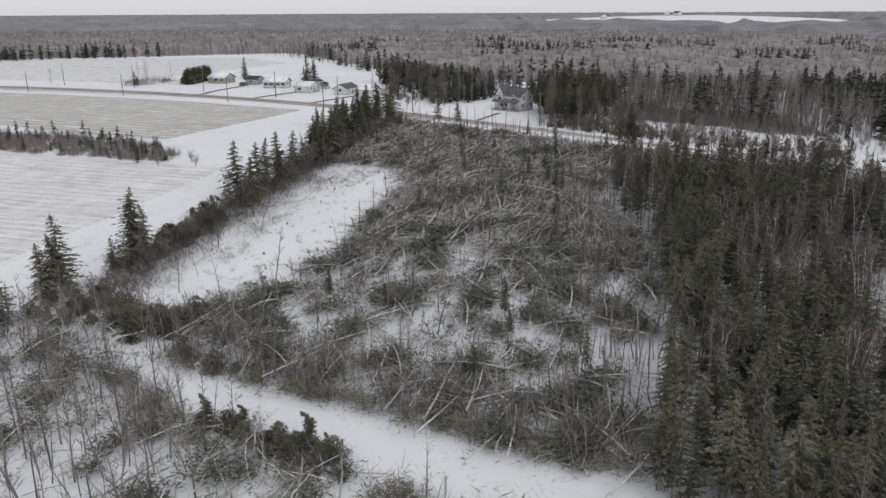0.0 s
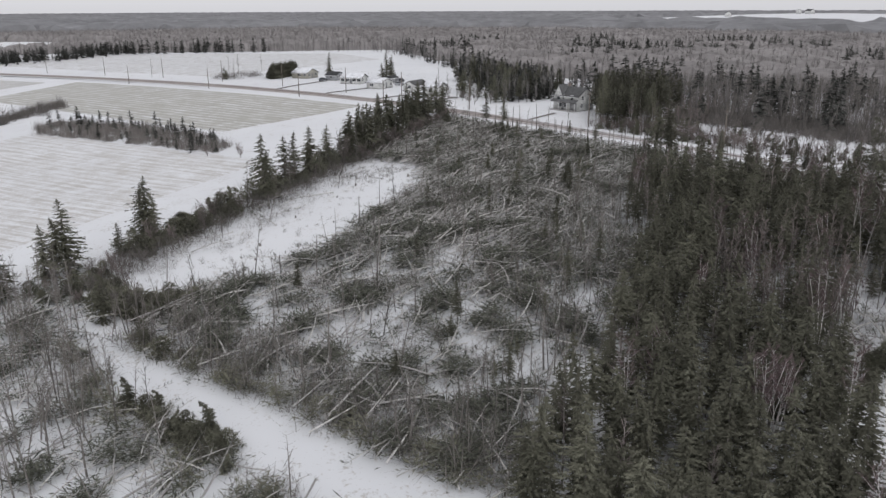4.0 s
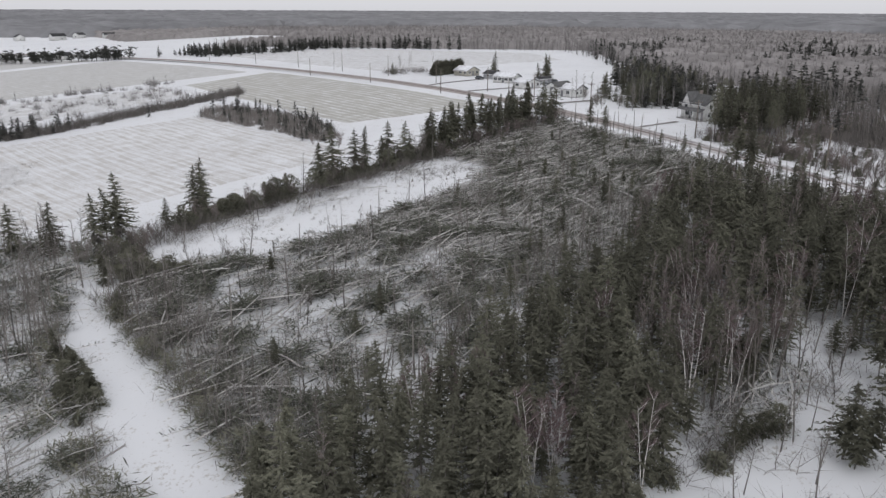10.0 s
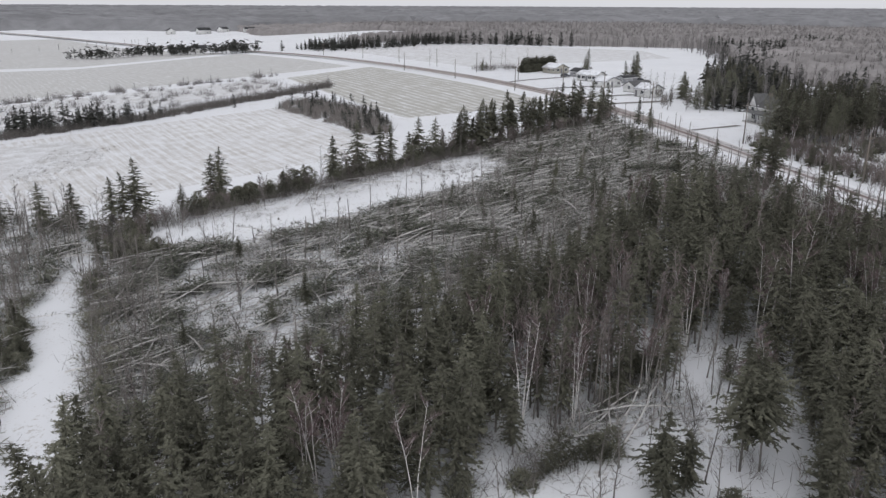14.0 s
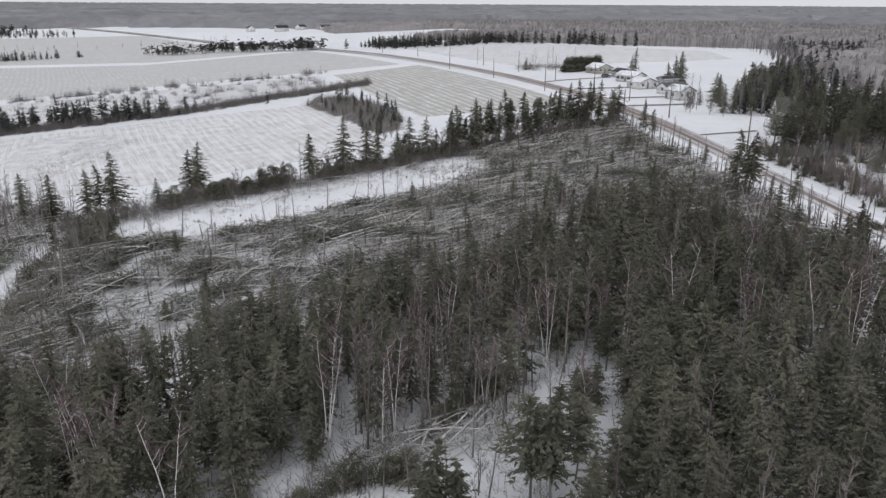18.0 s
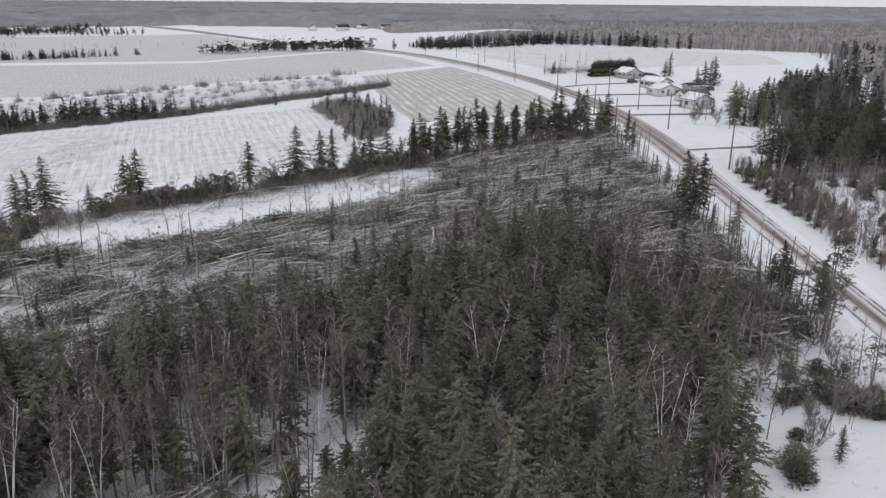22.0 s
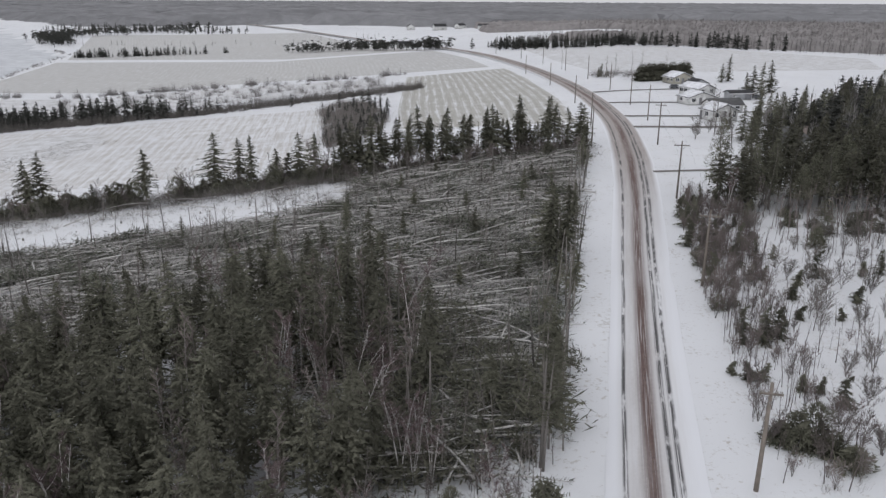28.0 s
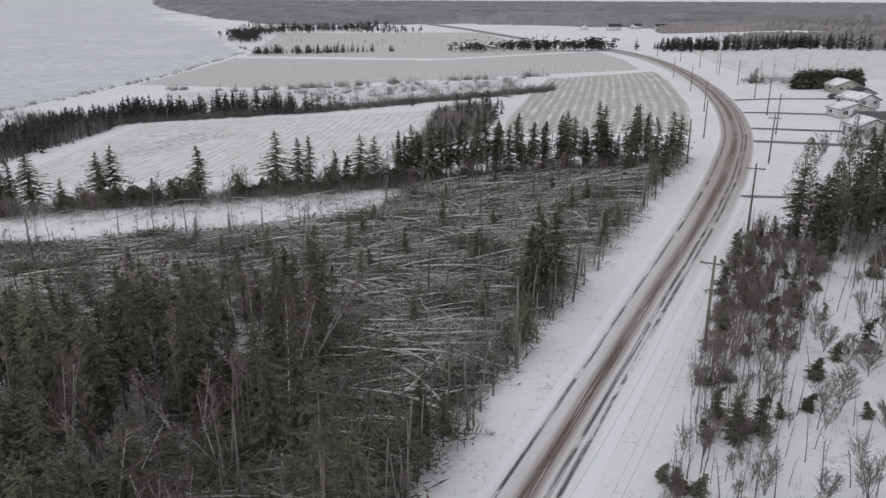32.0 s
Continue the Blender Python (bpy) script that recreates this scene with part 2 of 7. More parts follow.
    tt = mix(n, l, 1.0, tt, ramp(n, l, gaps, [(0.36, K), (0.47, G)]), "MULTIPLY")
    base = mix(n, l, tt, base, asphalt)
    l.new(base, b.inputs["Base Color"])
    bump(n, l, b, streak, 0.4, 0.04)
    return m


ROAD = road_material()
DRIVE = plain("wet_driveway", (0.17, 0.155, 0.145), 0.15, 0.8, 0.6, 0.3, 0.02)


# ---- mesh tools ----
def fast_mesh(name, verts, tris, mat, smooth=False):
    verts = np.asarray(verts, dtype=np.float32).reshape(-1, 3)
    tris = np.asarray(tris, dtype=np.int32).reshape(-1, 3)
    me = bpy.data.meshes.new(name)
    me.vertices.add(len(verts))
    me.vertices.foreach_set("co", verts.ravel())
    me.loops.add(len(tris) * 3)
    me.loops.foreach_set("vertex_index", tris.ravel())
    me.polygons.add(len(tris))
    me.polygons.foreach_set("loop_start", np.arange(0, len(tris) * 3, 3, dtype=np.int32))
    me.polygons.foreach_set("loop_total", np.full(len(tris), 3, dtype=np.int32))
    if smooth:
        me.polygons.foreach_set("use_smooth", np.ones(len(tris), dtype=bool))
    me.materials.append(mat)
    me.update(calc_edges=True)
    return me


class Geo:
    """Collects vertices and triangles."""

    def __init__(self):
        self.v, self.t, self.n = [], [], 0

    def add(self, verts, tris):
        verts = np.asarray(verts, dtype=float).reshape(-1, 3)
        self.v.append(verts)
        self.t.append(np.asarray(tris, dtype=int).reshape(-1, 3) + self.n)
        self.n += len(verts)

    def arrays(self):
        return np.concatenate(self.v), np.concatenate(self.t)

    def tube(self, pts, radii, sides=5):
        pts = np.asarray(pts, float)
        d = pts[-1] - pts[0]
        d = d / (np.linalg.norm(d) + 1e-9)
        a = np.cross(d, (0.31, 0.17, 0.93) if abs(d[2]) < 0.9 else (1.0, 0.1, 0.0))
        a /= np.linalg.norm(a)
        b = np.cross(d, a)
        ang = np.arange(sides) * 2 * math.pi / sides
        ring = np.cos(ang)[:, None] * a + np.sin(ang)[:, None] * b
        v = (pts[:, None, :] + np.asarray(radii, float)[:, None, None] * ring[None]).reshape(-1, 3)
        t = []
        for k in range(len(pts) - 1):
            for i in range(sides):
                j = (i + 1) % sides
                p, q, r, s = k * sides + i, k * sides + j, (k + 1) * sides + i, (k + 1) * sides + j
                t += [(p, q, s), (p, s, r)]
        top = (len(pts) - 1) * sides
        t += [(top, top + i, top + i + 1) for i in range(1, sides - 1)]
        t += [(0, i + 1, i) for i in range(1, sides - 1)]
        self.add(v, t)

    def blade(self, p, q, width, side):
        p, q, s = np.asarray(p, float), np.asarray(q, float), np.asarray(side, float) * width
        self.add([p - s, p + s, q], [(0, 1, 2)])

    def box(self, x0, y0, z0, x1, y1, z1):
        v = [(x, y, z) for z in (z0, z1) for y in (y0, y1) for x in (x0, x1)]
        t = [(0, 2, 3), (0, 3, 1), (4, 5, 7), (4, 7, 6), (0, 1, 5), (0, 5, 4), (2, 6, 7), (2, 7, 3), (0, 4, 6), (0, 6, 2), (1, 3, 7), (1, 7, 5)]
        self.add(v, t)

    def mesh(self, name, mat, smooth=False):
        return fast_mesh(name, *self.arrays(), mat, smooth)


def part(name, geo, mat, parent, label="", smooth=False):
    ob = new(name, geo.mesh(name, mat, smooth) if isinstance(geo, Geo) else geo)
    ob.parent = parent
    if label:
        tagged(ob, label)
    return ob


def scatter(name, templates, places, mat):
    """One mesh of many copies. places: rows of template index, x, y, z, turn, lean, size, stretch."""
    vs, ts, n = [], [], 0
    for k, x, y, z, turn, lean, size, tall in places:
        v, t = templates[int(k)]
        c, s = math.cos(turn), math.sin(turn)
        w = v * (size, size, size * tall)
        if lean:
            cl, sl = math.cos(lean), math.sin(lean)
            w = np.stack([w[:, 0] * cl + w[:, 2] * sl, w[:, 1], -w[:, 0] * sl + w[:, 2] * cl], 1)
        vs.append(np.stack([w[:, 0] * c - w[:, 1] * s + x, w[:, 0] * s + w[:, 1] * c + y, w[:, 2] + z], 1))
        ts.append(t + n)
        n += len(v)
    return fast_mesh(name, np.concatenate(vs), np.concatenate(ts), mat)


def inside(poly, x, y):
    hit = False
    for (x0, y0), (x1, y1) in zip(poly, poly[1:] + poly[:1]):
        if (y0 > y) != (y1 > y) and x < (x1 - x0) * (y - y0) / (y1 - y0) + x0:
            hit = not hit
    return hit


def fill(rng, poly, step, jitter=0.45, keep=None):
    """Loose points over a polygon."""
    xs, ys = [p[0] for p in poly], [p[1] for p in poly]
    out = []
    for gx in np.arange(min(xs), max(xs) + step, step):
        for gy in np.arange(min(ys), max(ys) + step, step):
            x = gx + rng.uniform(-jitter, jitter) * step
            y = gy + rng.uniform(-jitter, jitter) * step
            if inside(poly, x, y) and (keep is None or keep(x, y)):
                out.append((x, y))
    return out


# ---- lie of the land ----
def smooth01(v, a, b):
    k = np.clip((v - a) / (b - a), 0.0, 1.0)
    return k * k * (3 - 2 * k)


SEA = -19.5


def land(x, y):
    """Height of the ground: level by the road, sloping down to the shore on the other side, rising at the far horizon."""
    x, y = np.asarray(x, float), np.asarray(y, float)
    s = 0.95 * x - 0.31 * y + 12
    soft = np.where(s < -12, s, np.where(s < 12, -((12 - s) ** 2) / 48, 0.0))
    slope = 0.084 - 0.012 * np.clip((y - 190) / 90, 0, 1)
    z = np.maximum(slope * soft, SEA + 1.2)
    far = np.hypot(x, y)
    inland = smooth01(x + 0.40 * y, -40, 500)
    z = z * (1 - smooth01(far, 500, 1500)) + smooth01(far, 500, 1500) * (-14 + 12 * inland)
    hill = 21 * np.exp(-(((x - 1480) / 400) ** 2 + ((y - 300) / 400) ** 2))
    return z + hill + smooth01(far, 1500, 4600) * (3 + 14 * (1 - inland))


def shore_x(y):
    """The shoreline, as x for each y."""
    return np.interp(y, [-5000, -100, 180, 323, 440, 500, 611, 700, 817, 1000, 1385, 3332, 5000],
                     [-200, -215, -226, -228, -230, -236, -250, -262, -327, -400, -592, -1747, -2800])


def h(x, y):
    return float(land(x, y))


def axis(lo, hi, step, far):
    mid = list(np.arange(lo, hi + 0.1, step))
    out, d = [], step
    while hi + sum(out) < far:
        d *= 1.13
        out.append(d)
    right = list(hi + np.cumsum(out))
    left = [lo - (r - hi) for r in right][::-1]
    return np.array(left + mid + right)


def grid_mesh(name, X, Y, Z, mat, uv=None, drop=None):
    r, c = X.shape
    idx = np.arange(r * c).reshape(r, c)
    a, b, d, e = idx[:-1, :-1].ravel(), idx[:-1, 1:].ravel(), idx[1:, 1:].ravel(), idx[1:, :-1].ravel()
    tris = np.concatenate([np.stack([a, b, d], 1), np.stack([a, d, e], 1)])
    verts = np.stack([X.ravel(), Y.ravel(), Z.ravel()], 1)
    if drop is not None:
        tris = tris[~drop.ravel()[tris].all(axis=1)]
    me = fast_mesh(name, verts, tris, mat, True)
    if uv is not None:
        lay = me.uv_layers.new(name="UVMap")
        lay.data.foreach_set("uv", uv.reshape(-1, 2)[tris.ravel()].astype(np.float32).ravel())
    return me


gx, gy = axis(-262, 318, 2.9, 4700), axis(-58, 470, 2.9, 4700)
GX, GY = np.meshgrid(gx, gy)
GZ = land(GX, GY)
lift = np.array([[noise.noise((x * 0.11, y * 0.11, 0)) for x in gx] for y in gy])
GZ = GZ + lift * 0.12 * (1 - smooth01(np.hypot(GX, GY), 200, 400))
off = shore_x(GY) - GX
GZ = GZ - smooth01(off, -6, 8) * (GZ - SEA + 3.0)
tagged(new("ground", grid_mesh("ground", GX, GY, GZ, SNOW)), "snow-covered rolling farmland with dead grass showing through", "ground", kind="structure")

sx, sy = np.meshgrid(np.concatenate([np.linspace(-4800, -700, 40), np.linspace(-650, -190, 30)]), np.concatenate([np.linspace(-300, 1500, 60), np.linspace(1600, 4800, 40)]))
sz = SEA + smooth01(np.hypot(sx, sy), 1800, 4700) * 34
tagged(new("water", grid_mesh("water", sx, sy, sz, ICE)), "grey-white frozen bay with broken drift ice", "sea ice", kind="structure")


def drape(name, left, right, n_along, n_across, mat, rise, label, category, sink=0.7):
    """A sheet on the ground between two lines of points, with u across and v along in metres."""
    def even(line, k):
        p = np.array(line, float)
        d = np.concatenate([[0], np.cumsum(np.hypot(*np.diff(p, axis=0).T))])
        q = np.linspace(0, d[-1], k)
        return np.stack([np.interp(q, d, p[:, 0]), np.interp(q, d, p[:, 1])], 1), q
    a, q = even(left, n_along)
    b, _ = even(right, n_along)
    k = np.linspace(0, 1, n_across)[None, :, None]
    P = a[:, None] * (1 - k) + b[:, None] * k
    Z = land(P[..., 0], P[..., 1]) + rise
    Z[[0, -1], :] -= sink
    Z[1:-1, [0, -1]] -= sink
    wid = np.hypot(*(b - a).T).mean()
    U = np.broadcast_to(np.linspace(0, wid, n_across)[None], P.shape[:2])
    V = np.broadcast_to(q[:, None], P.shape[:2])
    ob = new(name, grid_mesh(name, P[..., 0], P[..., 1], Z, mat, np.stack([U, V], -1)))
    return tagged(ob, label, category, kind="structure")


ROAD_LINE = [(-60, -150), (-27, -60), (-6, 3), (4, 33), (9.3, 49), (16.3, 69.3), (23.2, 89.5), (31.2, 112), (37.5, 131), (43.6, 151), (50, 174), (55.5, 198), (60.3, 226), (64.2, 256), (67.5, 290), (70.5, 330), (72.5, 375), (73.5, 430), (73, 490), (69, 560), (60, 640), (40, 740), (-10, 880), (-90, 1050), (-200, 1250)]


def road_curve(step=2.0):
    p = np.array(ROAD_LINE, float)
    d = np.concatenate([[0], np.cumsum(np.hypot(*np.diff(p, axis=0).T))])
    q = np.arange(0, d[-1], step)
    c = np.stack([np.interp(q, d, p[:, 0]), np.interp(q, d, p[:, 1])], 1)
    for _ in range(40):
        c[1:-1] = (c[:-2] + 2 * c[1:-1] + c[2:]) / 4
    return c


RC = road_curve()
tan = np.gradient(RC, axis=0)
tan /= np.hypot(*tan.T)[:, None]
RN = np.stack([tan[:, 1], -tan[:, 0]], 1)


def road_x(y):
    return float(np.interp(y, RC[:, 1], RC[:, 0]))


half = np.interp(RC[:, 1], [60, 140], [3.3, 4.0])
across = np.linspace(-1, 1, 9)
RX = RC[:, 0][:, None] + RN[:, 0][:, None] * half[:, None] * across[None]
RY = RC[:, 1][:, None] + RN[:, 1][:, None] * half[:, None] * across[None]
RZ = land(RX, RY) + 0.16 - 0.2 * np.abs(across[None]) ** 6 + np.interp(np.hypot(RX, RY), [250, 900], [0.06, 1.2])
RUV = np.stack([np.broadcast_to(across[None], RX.shape), RY], -1)
tagged(new("road", grid_mesh("road", RX, RY, RZ, ROAD, RUV)), "ploughed country road with dark wheel tracks and reddish sand", "road", kind="structure")

drape("field_snowy_rows", [(-120, 160), (-128, 215), (-133, 268)], [(-21, 166), (-22, 220), (-22.5, 270)], 60, 60, FIELD_NEAR, 0.14, "snow-covered field with faint crop rows", "field")
drape("field_weeds", [(-118, 205), (-120, 222), (-119, 244), (-114, 258)], [(-88, 205), (-86, 222), (-90, 244), (-97, 258)], 30, 24, FIELD_WEEDS, 0.17, "snowy field corner with brown weeds", "field", 0.5)
drape("field_stubble_rows", [(-2, 206), (-1, 246), (6, 330), (11, 381)], [(45, 190), (54, 246), (61, 330), (63.5, 392)], 60, 40, FIELD_ROWS, 0.16, "striped stubble field with snow between the rows", "field")
drape("field_pale_stubble", [(-222, 424), (-229, 500), (-243, 625)], [(61, 404), (62, 500), (53, 625)], 50, 60, FIELD_STRAW, 0.2, "wide pale stubble field dusted with snow", "field")
drape("field_far_stubble", [(-240, 645), (-330, 1000)], [(46, 645), (-70, 1000)], 30, 40, FIELD_STRAW, 0.6, "distant pale stubble field", "field")
drape("field_pasture", [(88, 318), (90, 400), (100, 500), (108, 600)], [(230, 330), (270, 400), (225, 470), (130, 600)], 40, 30, FIELD_WEEDS, 0.2, "snowy pasture with dead grass showing through", "field")
drape("field_brush_strip", [(-160, 298), (-190, 400)], [(0, 330), (6, 384)], 30, 40, FIELD_WEEDS, 0.2, "rough snowy strip with dead grass", "field")

for k, (a, b, w) in enumerate([((40.5, 130), (58, 130.5), 1.3), ((53.5, 181), (78, 178.5), 2.6), ((59, 199), (84, 197), 2.2), ((63, 227.5), (92, 225), 2.4), ((68, 256.5), (101, 262), 2.4)]):
    d = Vector((b[0] - a[0], b[1] - a[1])).normalized()
    s = Vector((-d.y, d.x)) * w / 2
    drape("driveway", [(a[0] + s.x, a[1] + s.y), (b[0] + s.x, b[1] + s.y)], [(a[0] - s.x, a[1] - s.y), (b[0] - s.x, b[1] - s.y)], 14, 4, DRIVE, 0.11, "slushy dark driveway cleared through the snow", "driveway", 0.0)


# ---- trees ----
def spruce_shapes(seed, tall, wide, bare, whorls, per, fine):
    """A spruce: trunk and crown of drooping branch sprays. bare: share of the trunk without green."""
    rng = random.Random(seed)
    trunk, crown = Geo(), Geo()
    bend = [(rng.uniform(-0.12, 0.12) * k, rng.uniform(-0.12, 0.12) * k, tall * k / 4) for k in range(5)]
    trunk.tube(bend, [tall * 0.0125, tall * 0.0105, tall * 0.008, tall * 0.005, 0.012], 6)
    for w in range(whorls):
        k = bare + (1 - bare) * (w + rng.uniform(-0.3, 0.3)) / whorls
        k = min(max(k, bare * 0.9), 0.985)
        z0 = k * tall
        f = (k - bare) / (1 - bare)
        reach = wide * (0.30 + 0.70 * min(1.0, f * 4 + 0.25)) * (1 - f) ** 0.8 + 0.10
        for i in range(per if f < 0.8 else max(4, per - 3)):
            if rng.random() < 0.16:
                continue
            a = 2 * math.pi * (i + rng.uniform(-0.4, 0.4)) / per + w * 0.7
            L = reach * rng.uniform(0.6, 1.25)
            droop = (0.10 + 0.45 * (1 - f)) * rng.uniform(0.5, 1.4)
            d = np.array((math.cos(a), math.sin(a), 0.0))
            s = np.array((-d[1], d[0], rng.uniform(-0.5, 0.5)))
            z = z0 + rng.uniform(-0.15, 0.15)
            base = np.array((0, 0, z + 0.1 * L))
            m1 = base + d * L * 0.4 + (0, 0, -droop * L * 0.25)
            m2 = base + d * L * 0.75 + (0, 0, -droop * L * 0.6)
            tip = base + d * L + (0, 0, -droop * L * 0.7)
            w1, w2 = L * rng.uniform(0.10, 0.16), L * rng.uniform(0.08, 0.13)
            v = [base, m1 - s * w1, m1 + s * w1, m2 - s * w2, m2 + s * w2, tip]
            t = [(0, 1, 2), (1, 3, 4), (1, 4, 2), (3, 5, 4)]
            if fine:
                for p, q, sg in ((0, 1, -1), (0, 2, 1), (1, 3, -1), (2, 4, 1), (3, 5, -1), (4, 5, 1)):
                    n = len(v)
                    v.append(v[p] + d * L * rng.uniform(0.18, 0.34) + s * sg * L * rng.uniform(0.12, 0.26) + (0, 0, -L * rng.uniform(0.05, 0.30)))
                    t.append((p, n, q))
            crown.add(v, t)
    return trunk, crown


def soft_shapes(seed, tall, wide, bare, tufts, thick=0.2, point=0.58):
    """A full crown of many small needle tufts in uneven lobes, on a bare lower trunk."""
    r = np.random.RandomState(seed)
    trunk, crown = Geo(), Geo()
    bend = [(r.uniform(-0.1, 0.1) * k, r.uniform(-0.1, 0.1) * k, tall * k / 4) for k in range(5)]
    trunk.tube(bend, [tall * 0.013, tall * 0.011, tall * 0.008, tall * 0.005, 0.012], 6)
    f = r.uniform(0, 1, tufts) ** 1.15
    a = r.uniform(0, 2 * math.pi, tufts)
    lobes = r.uniform(0.4, 1.4, (9, 6))
    lobe = lobes[np.minimum((f * 9).astype(int), 8), ((a + f * 5) % (2 * math.pi) / (2 * math.pi) * 6).astype(int) % 6]
    rad = wide * (1 - f) ** point * np.minimum(1.0, 0.5 + 2.4 * f) * lobe
    rr = rad * np.sqrt(r.uniform(0.08, 1.0, tufts)) + 0.05
    out = np.stack([np.cos(a), np.sin(a), np.zeros(tufts)], 1)
    p = out * rr[:, None]
    p[:, 2] = tall * (bare + (1 - bare) * f) * 0.985 - rr * r.uniform(-0.05, 0.35, tufts)
    d = out * 0.8 + r.normal(0, 0.45, (tufts, 3)) + np.array((0, 0, 0.12))
    d /= np.linalg.norm(d, axis=1)[:, None]
    L = (r.uniform(0.26, 0.62, tufts) * (0.55 + 0.45 * (1 - f)))[:, None]
    s = np.cross(d, np.array((0, 0, 1.0)) + r.normal(0, 0.45, (tufts, 3)))
    s *= thick * L / (np.linalg.norm(s, axis=1)[:, None] + 1e-6)
    v = np.stack([p - d * L * 0.3 - s, p - d * L * 0.3 + s, p + d * L * 0.8], 1)
    i = np.arange(tufts)[:, None] * 3
    crown.add(v.reshape(-1, 3), i + (0, 1, 2))
    return trunk, crown


def conifer_shapes(seed, tall, wide, bare, whorls, per, points, size=1.0, gappy=0.15, point=0.85):
    """A spruce of separate boughs in uneven whorls, each bough a spray of short needle fans."""
    r = np.random.RandomState(seed)
    trunk, crown = Geo(), Geo()
    bend = [(r.uniform(-0.1, 0.1) * k, r.uniform(-0.1, 0.1) * k, tall * k / 4) for k in range(5)]
    trunk.tube(bend, [tall * 0.0115, tall * 0.0095, tall * 0.007, tall * 0.0045, 0.012], 6)
    n = whorls * per
    w = np.repeat(np.arange(whorls), per)
    f = np.clip((w + r.uniform(-0.9, 0.9, n)) / (whorls - 0.5), 0.0, 0.99)
    a = 2 * math.pi * (np.tile(np.arange(per), whorls) + r.uniform(-0.4, 0.4, n)) / per + w * 0.8
    lop = r.uniform(0.65, 1.3, 8)[((a % (2 * math.pi)) / (2 * math.pi) * 8).astype(int) % 8]
    ring = r.uniform(0.7, 1.25, whorls)[w]
    L = (wide * (1 - f) ** point * np.minimum(1.0, 0.5 + 2.0 * f) + 0.10) * lop * ring * r.uniform(0.65, 1.15, n)
    z0 = tall * (bare + (1 - bare) * f) * 0.985
    droop = (0.10 + 0.40 * (1 - f)) * r.uniform(0.6, 1.3, n)
    on = r.uniform(0, 1, n) > gappy * (1.15 - f)
    L, z0, droop, a, m = L[on], z0[on], droop[on], a[on], int(on.sum())
    out = np.stack([np.cos(a), np.sin(a), np.zeros(m)], 1)
    side = np.stack([-np.sin(a), np.cos(a), np.zeros(m)], 1)
    curve = np.array([np.interp(z0, [q[2] for q in bend], [q[c] for q in bend]) for c in (0, 1)])
    for j in range(points):
        for sg in (-1, 1):
            g = np.clip((j + 0.6 + r.uniform(-0.3, 0.3, m)) / points, 0.08, 1.0)
            p = out * (L * g)[:, None]
            p[:, 0] += curve[0]
            p[:, 1] += curve[1]
            p[:, 2] = z0 - droop * L * g * (1 - 0.35 * g) + r.uniform(-0.08, 0.08, m)
            l = (size * (0.17 + 0.24 * L * (1.15 - 0.55 * g)) * r.uniform(0.7, 1.25, m))[:, None]
            d = out * 0.75 + side * (sg * r.uniform(0.35, 0.85, m))[:, None] + np.array((0, 0, 1.0)) * r.uniform(-0.45, 0.12, m)[:, None]
            d /= np.linalg.norm(d, axis=1)[:, None]
            s = np.cross(d, np.array((0, 0, 1.0)) + r.normal(0, 0.4, (m, 3)))
            s *= 0.27 * l / (np.linalg.norm(s, axis=1)[:, None] + 1e-6)
            v = np.stack([p - d * l * 0.3 - s, p - d * l * 0.3 + s, p + d * l * 0.85], 1)
            crown.add(v.reshape(-1, 3), np.arange(m)[:, None] * 3 + (0, 1, 2))
    for k in range(6):
        q = k * 1.05
        crown.blade((bend[4][0], bend[4][1], tall * 0.93), (bend[4][0] + 0.12 * math.cos(q), bend[4][1] + 0.12 * math.sin(q), tall * (1.0 + 0.006 * k)), 0.05, (math.sin(q), -math.cos(q), 0))
    return trunk, crown


